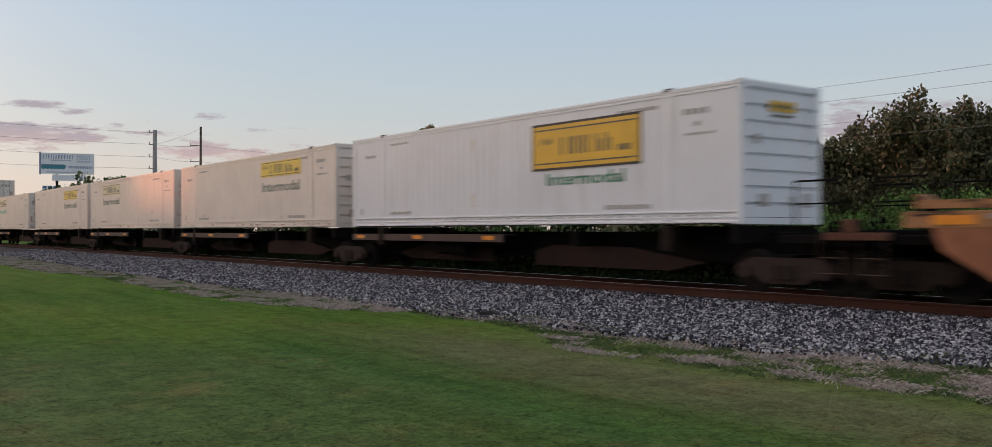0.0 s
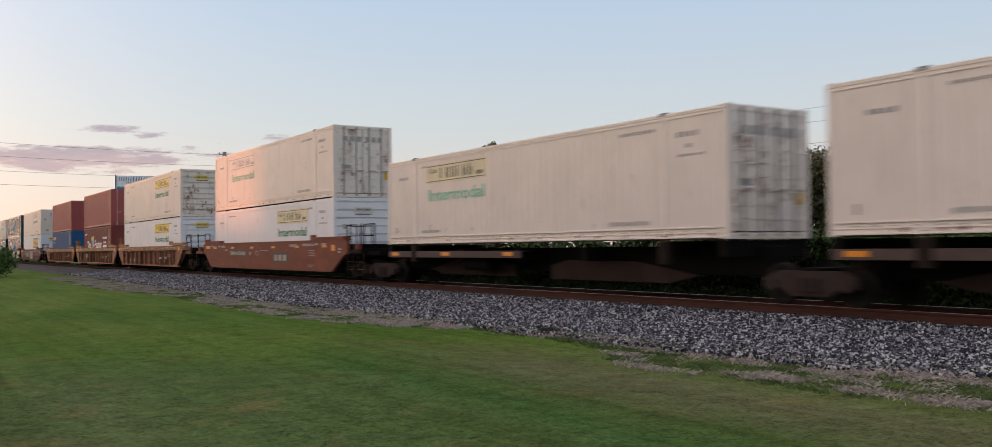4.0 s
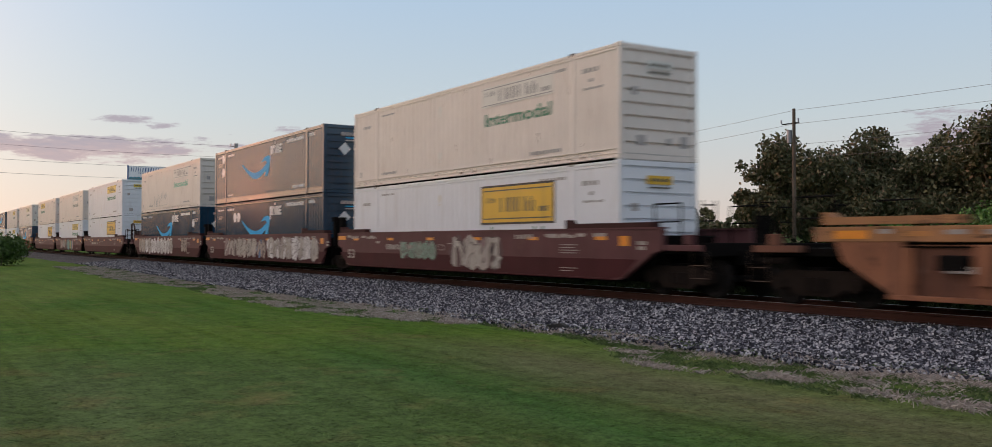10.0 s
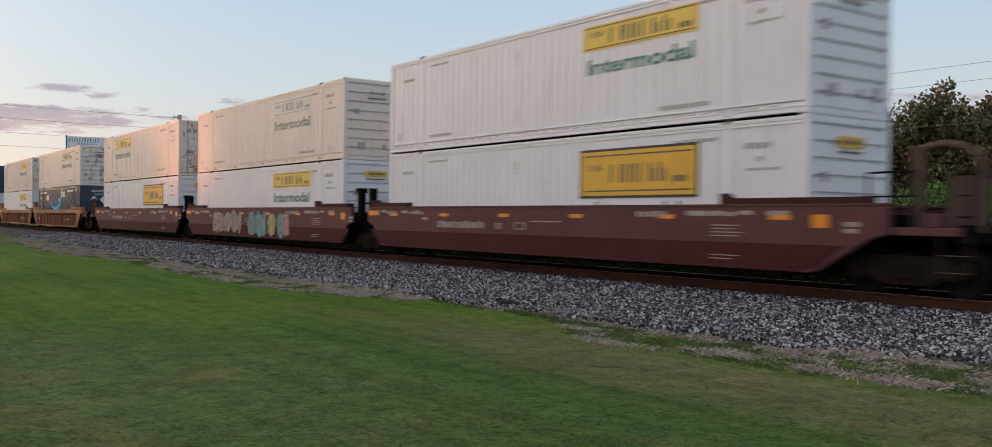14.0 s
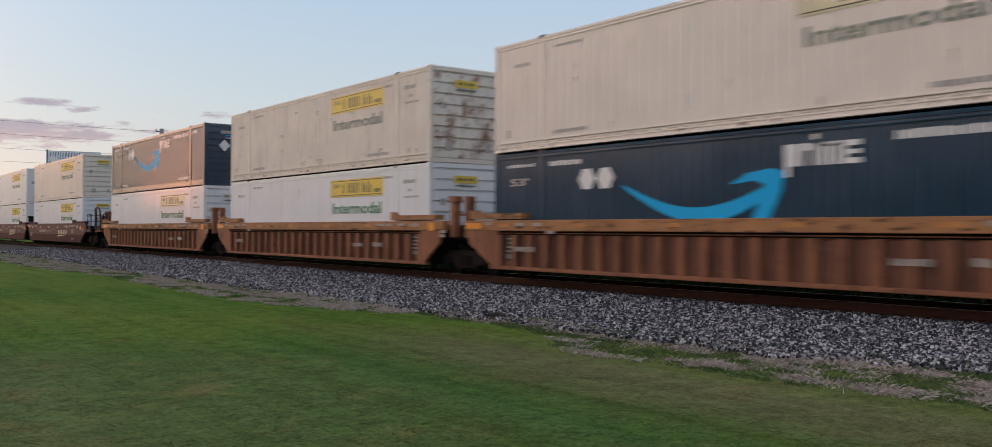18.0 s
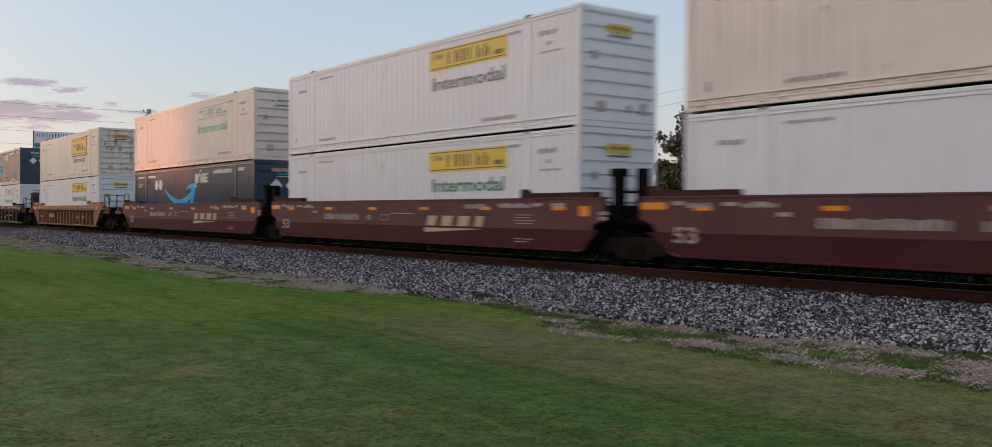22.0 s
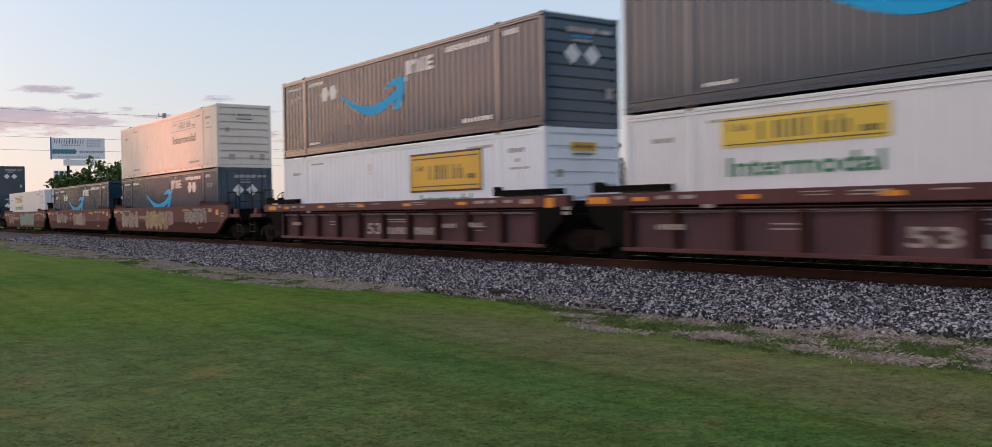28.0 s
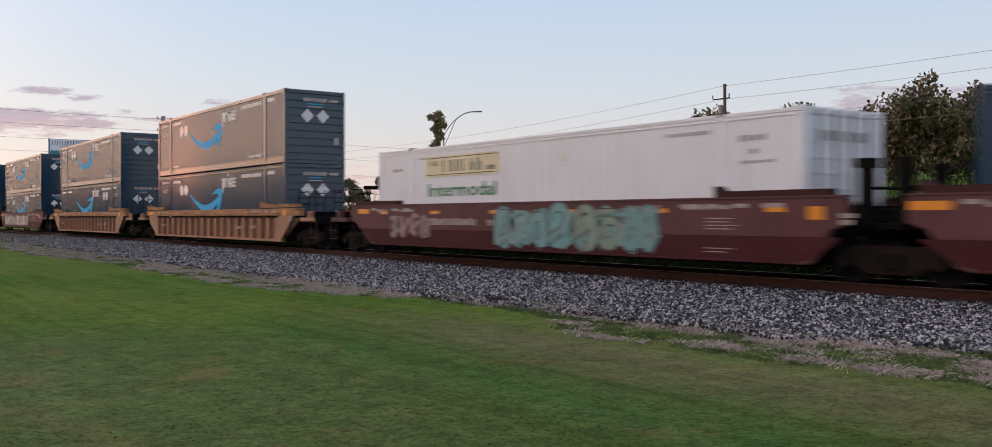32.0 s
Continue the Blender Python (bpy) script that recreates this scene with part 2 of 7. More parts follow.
def paint(name, colour, dirt=(0.16, 0.1, 0.06), amount=0.5, rough=0.45, spread=0.08, streak=(1.4, 1.4, 0.16), rust=None, metal=0.0, gloss=0.5, spot=(1, 1, 0.55), spot_at=0.62):
    """Weathered paint: grime in soft patches, streaks that run down, fine orange peel; each object a little different."""
    m, n, l, b = base_material(name, rough, metal, gloss)
    info = n.new("ShaderNodeObjectInfo")
    sh = n.new("ShaderNodeMath")
    sh.operation = "MULTIPLY"
    sh.inputs[1].default_value = 60.0
    l.new(info.outputs["Random"], sh.inputs[0])
    big = noise_tex(n, l, 0.7, 5, 0.6, shift=sh.outputs[0])
    run = noise_tex(n, l, 2.6, 5, 0.65, stretch=streak, shift=sh.outputs[0])
    fine = noise_tex(n, l, 45, 3, 0.6)
    dark = tuple(c * (1 - spread * 2.2) for c in colour)
    light = tuple(min(1, c * (1 + spread)) for c in colour)
    c = ramp(n, l, big, 0.3, 0.7, dark, light)
    c = ramp(n, l, run, 0.56 - 0.06 * amount, 0.56 + 0.3, c, tuple(0.45 * a + 0.55 * d for a, d in zip(colour, dirt)) if amount < 0.7 else dirt)
    if rust is not None:
        spots = noise_tex(n, l, 3.4, 8, 0.72, stretch=spot, shift=sh.outputs[0])
        c = ramp(n, l, spots, spot_at, spot_at + 0.1, c, rust)
    l.new(c, b.inputs["Base Color"])
    r = n.new("ShaderNodeMapRange")
    r.inputs["To Min"].default_value, r.inputs["To Max"].default_value = max(0.08, rough - 0.1), min(1, rough + 0.1)
    l.new(big, r.inputs[0])
    l.new(r.outputs[0], b.inputs["Roughness"])
    bump(n, l, b, fine, 0.12, 0.004)
    return m


def plain(name, colour, rough=0.6, metal=0.0, spread=0.15, scale=9.0, gloss=0.5):
    m, n, l, b = base_material(name, rough, metal, gloss)
    t = noise_tex(n, l, scale, 4)
    l.new(ramp(n, l, t, 0.3, 0.7, tuple(c * (1 - spread) for c in colour), tuple(min(1, c * (1 + spread)) for c in colour)), b.inputs["Base Color"])
    bump(n, l, b, t, 0.1, 0.004)
    return m


WHITE_COOL = paint("white_container_paint", (0.77, 0.79, 0.825), (0.42, 0.38, 0.34), 0.2, 0.36, 0.025)
WHITE_FRESH = paint("bright_white_container_paint", (0.83, 0.89, 0.97), (0.5, 0.5, 0.5), 0.15, 0.34, 0.02)
WHITE_CREAM = paint("cream_aged_container_paint", (0.78, 0.7, 0.63), (0.45, 0.35, 0.28), 0.25, 0.4, 0.04, rust=(0.5, 0.41, 0.34), spot=(1.6, 1.6, 0.3))
WHITE_RUST = paint("stained_white_container_paint", (0.76, 0.69, 0.62), (0.3, 0.2, 0.14), 0.6, 0.5, 0.06, rust=(0.2, 0.1, 0.06))
NAVY = paint("navy_container_paint", (0.012, 0.047, 0.09), (0.055, 0.056, 0.06), 0.35, 0.2, 0.1, gloss=0.66)
RED = paint("oxide_red_container_paint", (0.35, 0.072, 0.07), (0.2, 0.08, 0.07), 0.3, 0.42, 0.08)
RED_DARK = paint("maroon_container_paint", (0.2, 0.035, 0.035), (0.1, 0.04, 0.03), 0.3, 0.5, 0.08)
BLUE = paint("blue_container_paint", (0.014, 0.105, 0.25), (0.07, 0.08, 0.1), 0.35, 0.48, 0.1, gloss=0.25)
MAROON_CAR = paint("maroon_car_paint", (0.118, 0.048, 0.05), (0.13, 0.08, 0.075), 0.5, 0.6, 0.12, rust=(0.16, 0.085, 0.065), gloss=0.16)
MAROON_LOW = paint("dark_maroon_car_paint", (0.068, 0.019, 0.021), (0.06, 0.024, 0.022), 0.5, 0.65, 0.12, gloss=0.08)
BROWN_CAR = paint("weathered_orange_brown_car_paint", (0.3, 0.125, 0.066), (0.1, 0.05, 0.036), 0.95, 0.65, 0.16, rust=(0.1, 0.042, 0.026), gloss=0.2, spot_at=0.57)
WEB_BROWN = paint("dusty_brown_web_paint", (0.18, 0.082, 0.054), (0.085, 0.048, 0.038), 0.9, 0.75, 0.18, rust=(0.26, 0.16, 0.12), gloss=0.12, spot=(1.6, 1, 1.4), spot_at=0.6)
WEB_MAROON = paint("dusty_mauve_web_paint", (0.098, 0.052, 0.06), (0.09, 0.064, 0.068), 0.7, 0.7, 0.15, rust=(0.16, 0.09, 0.08), gloss=0.12)
RED_CAR = paint("faded_red_brown_car_paint", (0.2, 0.066, 0.042), (0.1, 0.05, 0.036), 0.6, 0.65, 0.14, rust=(0.27, 0.16, 0.13), gloss=0.15, spot=(1.2, 1, 0.7), spot_at=0.6)
BROWN_TOP = paint("ochre_worn_chord_paint", (0.39, 0.19, 0.085), (0.18, 0.1, 0.07), 0.7, 0.65, 0.15, rust=(0.04, 0.026, 0.02), gloss=0.2, spot=(0.5, 1, 2.2), spot_at=0.53)
TAN_CAR = paint("tan_orange_car_paint", (0.36, 0.18, 0.1), (0.15, 0.08, 0.05), 0.7, 0.6, 0.12, rust=(0.16, 0.07, 0.04))
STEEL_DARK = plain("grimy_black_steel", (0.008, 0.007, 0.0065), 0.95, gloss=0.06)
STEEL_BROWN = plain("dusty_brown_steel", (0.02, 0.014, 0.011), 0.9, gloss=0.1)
GUARD = plain("dark_maroon_guard_steel", (0.05, 0.018, 0.016), 0.75, gloss=0.15)
CASTING = plain("rusty_casting", (0.1, 0.065, 0.045), 0.7, 0.3)
STAND = plain("rust_brown_stand_steel", (0.11, 0.075, 0.064), 0.8, gloss=0.15)
DUSTY_PIPE = plain("dusty_grey_pipe", (0.17, 0.13, 0.13), 0.7, gloss=0.2)
TRUCK_DUST = plain("dust_covered_truck_steel", (0.042, 0.03, 0.026), 0.9, gloss=0.1)
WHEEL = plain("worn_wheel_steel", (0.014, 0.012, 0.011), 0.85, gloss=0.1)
YELLOW = paint("yellow_panel_paint", (0.72, 0.43, 0.03), (0.3, 0.2, 0.06), 0.25, 0.45, 0.05)
YELLOW_PALE = paint("bleached_yellow_panel_paint", (0.72, 0.66, 0.44), (0.4, 0.33, 0.2), 0.5, 0.5, 0.1)
PALE = paint("bleached_panel_paint", (0.72, 0.7, 0.64), (0.4, 0.36, 0.3), 0.3, 0.5, 0.05)
YELLOW_LEMON = paint("lemon_yellow_panel_paint", (0.74, 0.54, 0.06), (0.4, 0.3, 0.1), 0.2, 0.45, 0.05)
REFLECT_DIRTY = plain("grimy_orange_reflector", (0.48, 0.2, 0.05), 0.5, spread=0.3, scale=6)
BLACK = plain("black_film", (0.02, 0.02, 0.02), 0.5)
INK = plain("faded_dark_lettering", (0.11, 0.1, 0.07), 0.6, spread=0.35, scale=5)
GREEN_INK = plain("green_lettering", (0.03, 0.2, 0.11), 0.5, spread=0.25, scale=4)
GREEN_PALE = plain("sun_bleached_green_lettering", (0.2, 0.5, 0.36), 0.55, spread=0.2, scale=4)
GREY_GREEN = plain("dull_grey_green_lettering", (0.2, 0.23, 0.19), 0.55, spread=0.25, scale=4)
STENCIL = plain("grey_stencil_paint", (0.33, 0.32, 0.31), 0.6, spread=0.3, scale=6)
GOLD_SIGN = plain("sun_bleached_gold_lettering", (0.62, 0.42, 0.2), 0.55, spread=0.12)
WHITE_INK = plain("white_film", (0.72, 0.72, 0.72), 0.5, spread=0.08)
SMILE = plain("sky_blue_film", (0.008, 0.4, 0.78), 0.6, spread=0.05, gloss=0.2)
REFLECT = plain("orange_reflector_tape", (0.75, 0.27, 0.02), 0.35, spread=0.1)
GOLD_INK = plain("faded_gold_lettering", (0.46, 0.36, 0.26), 0.6, spread=0.2, scale=6)
CHALK = plain("chalky_stencil_paint", (0.33, 0.29, 0.26), 0.65, spread=0.35, scale=7)
RUST_MARK = plain("rust_run_stain", (0.2, 0.105, 0.065), 0.8, spread=0.4, scale=11)
LABEL_BLUE = plain("dull_blue_grey_lettering", (0.2, 0.27, 0.34), 0.6, spread=0.2)
LABEL_RED = plain("dull_rose_lettering", (0.33, 0.2, 0.19), 0.6, spread=0.2)
LABEL_GREY = plain("pale_label_film", (0.42, 0.38, 0.36), 0.5, spread=0.15)

# ---------------- containers ----------------
L53, L40, CW, CH = 16.154, 12.192, 2.59, 2.9
HALF = CW / 2


def corrugated(bm, x0, x1, z0, z1, pitch, depth, flat=0.5, y=0.0):
    """Upright sheet facing -y: crests at y, valleys depth behind; flat: share of a pitch that is crest."""
    n = max(1, round((x1 - x0) / pitch))
    p = (x1 - x0) / n
    s = (1 - flat) * 0.22
    pts = [(x0, 0)]
    for i in range(n):
        a = x0 + i * p
        pts += [(a + p * flat * 0.5, 0), (a + p * (flat * 0.5 + s), depth), (a + p * (1 - flat * 0.5 - s), depth), (a + p * (1 - flat * 0.5), 0)]
    pts.append((x1, 0))
    lo = [bm.verts.new((x, y + d, z0)) for x, d in pts]
    hi = [bm.verts.new((x, y + d, z1)) for x, d in pts]
    for i in range(len(pts) - 1):
        bm.faces.new((lo[i], lo[i + 1], hi[i + 1], hi[i]))


def ribbed_end(bm, w, z0, z1, count, depth):
    """Sheet facing +x with level ribs pressed in."""
    rows, p = [(z0, 0)], (z1 - z0) / count
    for i in range(count):
        a = z0 + i * p
        rows += [(a + p * 0.7, 0), (a + p * 0.74, -depth), (a + p * 0.9, -depth), (a + p * 0.93, 0)]
    rows.append((z1, 0))
    a = [bm.verts.new((d, -w, z)) for z, d in rows]
    b = [bm.verts.new((d, w, z)) for z, d in rows]
    for i in range(len(rows) - 1):
        bm.faces.new((a[i], b[i], b[i + 1], a[i + 1]))


def bars(bm, rows, y=0.0, thick=0.004):
    """Plain bars in the xz plane, facing -y: rows of (x0, x1, z0, z1)."""
    for x0, x1, z0, z1 in rows:
        box(bm, x0, x1, y - thick, y, z0, z1)


def word(bm, x0, x1, z0, z1, count, seed=0, y=0.0, slant=0.0, gap=0.4):
    """Unread writing: a row of upright bars of uneven width."""
    r = random.Random(seed)
    ws = [r.uniform(0.6, 1.3) for _ in range(count)]
    k = (x1 - x0) / (sum(ws) + gap * (count - 1))
    x = x0
    for w in ws:
        top = z1 - r.choice((0, 0, 0.12)) * (z1 - z0)
        v = box(bm, x, x + w * k, y - 0.004, y, z0, top)
        for q in v[4:]:
            q.co.x += slant * (top - z0)
        x += (w + gap) * k


def strokes(bm, x0, x1, z0, z1, count, seed=0, y=0.0):
    """Unread large writing: thin upright bars, single and in pairs."""
    r = random.Random(seed)
    p = (x1 - x0) / count
    for i in range(count):
        a = x0 + p * (i + 0.1)
        box(bm, a, a + 0.24 * p, y - 0.004, y, z0, z1)
        if i % 3:
            box(bm, a + 0.44 * p, a + 0.66 * p, y - 0.004, y, z0, z1 - r.choice((0, 0.3)) * (z1 - z0))


def diamond(bm, x, z, r, y=0.0):
    slab(bm, [(x + r * 1.05 * math.cos(k), z + r * math.sin(k)) for k in (math.pi / 3 * i for i in range(6))], y - 0.004, y)


def smile(bm):
    """Curved tapering band with an arrow head at its right end."""
    lo, hi = [], []
    for i in range(25):
        s = i / 24
        x = -2.2 + 3.9 * s
        mid = 0.41 - 0.78 * math.sin(math.pi * s * 0.8) + 0.2 * s
        th = 0.12 + 0.24 * math.sin(math.pi * (0.1 + 0.72 * s)) * s ** 0.35
        lo.append((x + 0.1 * (1 - s), mid - th / 2))
        hi.append((x - 0.04 * (1 - s), mid + th / 2))
    slab(bm, lo + hi[::-1], -0.005, 0.0)
    slab(bm, [(0.9, 0.36), (1.35, 0.57), (1.9, 0.64), (2.2, 0.56), (2.15, 0.2), (1.85, -0.36), (1.45, -0.34), (1.66, 0.06), (1.74, 0.33), (1.5, 0.42), (1.1, 0.37)], -0.007, -0.001)


def shell(root, length, paint_m, pitch, depth, flat, front, back, posts=True, end_ribs=8, end_m=None):
    """Body of a container round its base centre: near side -y, front +x."""
    h = length / 2
    k = (round(length, 1), paint_m.name)
    z0, z1 = 0.27 if posts else 0.17, CH - 0.09
    spans = [(-h + 0.13, -6.2), (-6.0, 6.0), (6.2, h - 0.13)] if posts else [(-h + 0.13, h - 0.13)]

    def side(bm):
        for a, b in spans:
            corrugated(bm, a, b, z0, z1, pitch, depth, flat, 0.02)
        box(bm, -h + 0.1, h - 0.1, 0.02 + depth + 0.004, 0.02 + depth + 0.02, z0, z1)
    near = shared(("side_panel", k), side, paint_m)
    part("side_panel", near, paint_m, root, at=pose(0, -HALF, 0))
    part("side_panel", near, paint_m, root, at=pose(0, HALF, 0, 0, 0, 180))

    def rail_top(bm):
        if posts:
            moulding(bm, [(0.06, CH - 0.175), (0.008, CH - 0.175), (0.004, CH - 0.158), (0.012, CH - 0.15), (0.012, CH - 0.105), (-0.004, CH - 0.098), (-0.006, CH - 0.04), (0.004, CH - 0.028), (0.06, CH - 0.028)], -h + 0.16, h - 0.16)
        else:
            box(bm, -h + 0.16, h - 0.16, -0.004, 0.06, CH - 0.1, CH - 0.028)
            bevelled(bm, 0.006)

    def rail_bottom(bm):
        if posts:      # channel: flanges and a rib proud of a recessed web
            moulding(bm, [(0.1, 0.03), (-0.008, 0.03), (-0.012, 0.034), (-0.012, 0.071), (-0.008, 0.075), (0.024, 0.075), (0.024, 0.135), (0.004, 0.137), (0.004, 0.153), (0.024, 0.155),
                          (0.024, 0.245), (-0.01, 0.245), (-0.014, 0.249), (-0.014, 0.276), (-0.01, 0.28), (0.1, 0.28)], -h + 0.17, h - 0.17)
        else:
            box(bm, -h + 0.16, h - 0.16, -0.002, 0.1, 0.045, 0.17)
            bevelled(bm, 0.004)
    for name, f in (("top_rail", rail_top), ("bottom_rail", rail_bottom)):
        me = shared((name, k), f, paint_m)
        part(name, me, paint_m, root, at=pose(0, -HALF, 0))
        part(name, me, paint_m, root, at=pose(0, HALF, 0, 0, 0, 180))

    if posts and paint_m is not NAVY:
        slots = shared(("lashing_slot", k), lambda bm: [box(bm, -h + 0.5 + 0.42 * i, -h + 0.64 + 0.42 * i, 0.018, 0.0235, 0.175, 0.2) for i in range(36)], STENCIL)
        part("lashing_slot", slots, STENCIL, root, "row of small slots", at=pose(0, -HALF, 0), kind="stuff")

    def post(bm):
        box(bm, -0.16, 0.0, 0.0, 0.16, 0.118, CH - 0.118)
        bevelled(bm, 0.012)
    me = shared(("corner_post", k), post, paint_m)
    cast = shared(("corner_casting", paint_m.name), lambda bm: (box(bm, -0.178, 0.002, -0.002, 0.162, 0.0, 0.118), bevelled(bm, 0.012)), paint_m)
    for m in (pose(h, -HALF, 0), pose(-h, HALF, 0, 0, 0, 180)):
        part("corner_post", me, paint_m, root, at=m)
        part("corner_casting", cast, paint_m, root, at=m)
        part("corner_casting", cast, paint_m, root, at=m @ pose(0, 0, CH - 0.118))
    mirror_post = shared(("corner_post_b", k), lambda bm: (box(bm, 0.0, 0.16, 0.0, 0.16, 0.118, CH - 0.118), bevelled(bm, 0.012)), paint_m)
    mirror_cast = shared(("corner_casting_b", paint_m.name), lambda bm: (box(bm, -0.002, 0.178, -0.002, 0.162, 0.0, 0.118), bevelled(bm, 0.012)), paint_m)
    for m in (pose(-h, -HALF, 0), pose(h, HALF, 0, 0, 0, 180)):
        part("corner_post", mirror_post, paint_m, root, at=m)
        part("corner_casting", mirror_cast, paint_m, root, at=m)
        part("corner_casting", mirror_cast, paint_m, root, at=m @ pose(0, 0, CH - 0.118))
    if posts:
        lift = shared(("lifting_post", paint_m.name), lambda bm: (box(bm, -0.1, 0.1, 0.0, 0.1, 0.03, CH - 0.06), bevelled(bm, 0.01)), paint_m)
        pad = shared("lifting_casting", lambda bm: (box(bm, -0.09, 0.09, -0.006, 0.14, 0.0, 0.1), bevelled(bm, 0.012)), CASTING)
        for x in (-6.1, 6.1):
            for y, r in ((-HALF, 0), (HALF, 180)):
                part("lifting_post", lift, paint_m, root, at=pose(x, y, 0, 0, 0, r))
                part("lifting_casting", pad, CASTING, root, "dark rusty casting", at=pose(x, y, CH - 0.09, 0, 0, r))
                part("lifting_casting", pad, CASTING, root, "dark rusty casting", at=pose(x, y, -0.002, 0, 0, r))

    def roof(bm):
        n = 26
        xs = [-h + 0.1 + (length - 0.2) * i / (n * 2) for i in range(n * 2 + 1)]
        a = [bm.verts.new((x, -HALF + 0.05, CH - 0.03 - 0.014 * (i % 2))) for i, x in enumerate(xs)]
        b = [bm.verts.new((x, HALF - 0.05, CH - 0.03 - 0.014 * (i % 2))) for i, x in enumerate(xs)]
        for i in range(n * 2):
            bm.faces.new((a[i], a[i + 1], b[i + 1], b[i]))
    part("roof", shared(("roof", k), roof, paint_m), paint_m, root)

    def under(bm):
        box(bm, -h + 0.1, h - 0.1, -HALF + 0.08, HALF - 0.08, 0.12, 0.16)
    part("underframe", shared(("underframe", k), under, STEEL_DARK), STEEL_DARK, root)

    for which, sign in ((front, 1), (back, -1)):
        base = pose(sign * h, 0, 0, 0, 0, 0 if sign > 0 else 180)
        sill = shared(("end_sill", paint_m.name), lambda bm: (box(bm, -0.1, -0.01, -HALF + 0.17, HALF - 0.17, 0.0, 0.14), bevelled(bm, 0.008)), paint_m)
        part("end_sill", sill, paint_m, root, at=base)
        part("end_header", sill, paint_m, root, at=base @ pose(0, 0, CH - 0.15))
        if which == "door":
            for s in (-1, 1):
                def leaf(bm, s=s):
                    box(bm, -0.07, -0.03, 0.01 * s if s > 0 else -HALF + 0.17, HALF - 0.17 if s > 0 else 0.01 * s, 0.17, CH - 0.14)
                    bevelled(bm, 0.01)
                door_m = RUSTY_END if paint_m in (WHITE_CREAM, WHITE_RUST) else paint_m
                d = part("door", shared(("door", s, paint_m.name), leaf, door_m), door_m, root, at=base)
                if posts and paint_m is not NAVY:      # pressed lines across the sheet
                    line = shared(("pressed_line", s, door_m.name), lambda bm: box(bm, -0.032, -0.018, 0.05 if s > 0 else -HALF + 0.21, HALF - 0.21 if s > 0 else -0.05, 0, 0.035), door_m)
                    for i in range(7):
                        part("pressed_line", line, door_m, d, at=pose(0, 0, 0.42 + 0.3 * i))
                for y in (0.28, 0.82):
                    bar = shared(("locking_bar", paint_m.name), lambda bm: (rod(bm, (0, 0, 0.08), (0, 0, CH - 0.08), 0.026), box(bm, -0.02, 0.03, -0.05, 0.05, 0.06, 0.16), box(bm, -0.02, 0.03, -0.05, 0.05, CH - 0.16, CH - 0.06), box(bm, -0.01, 0.03, -0.02, 0.3, 1.05, 1.1)), LABEL_GREY if paint_m in (RED, RED_DARK) else DOOR_BAR if paint_m is not NAVY else NAVY)
                    part("locking_bar", bar, bar.materials[0], d, at=pose(-0.005, y * s, 0))
                for z in (0.45, 1.2, 1.95, 2.5):
                    hg = shared(("hinge", paint_m.name), lambda bm: (box(bm, -0.03, 0.012, -0.1, 0.1, -0.06, 0.06), bevelled(bm, 0.008)), paint_m)
                    part("hinge", hg, paint_m, d, at=pose(-0.03, s * (HALF - 0.22), z))
        elif which == "corrugated":
            def wall(bm):
                corrugated(bm, -HALF + 0.15, HALF - 0.15, 0.15, CH - 0.12, 0.28, 0.045, 0.4, 0.0)
                bmesh.ops.rotate(bm, verts=bm.verts[:], cent=(0, 0, 0), matrix=Matrix.Rotation(radians(90), 3, "Z"))
            part("end_wall", shared(("end_wall_c", paint_m.name), wall, paint_m), paint_m, root, at=base @ pose(-0.03, 0, 0))
        else:
            part("end_wall", shared(("end_wall_r", (end_m or paint_m).name, end_ribs), lambda bm: ribbed_end(bm, HALF - 0.15, 0.15, CH - 0.12, end_ribs, 0.085), end_m or paint_m), end_m or paint_m, root, at=base @ pose(-0.012, 0, 0))


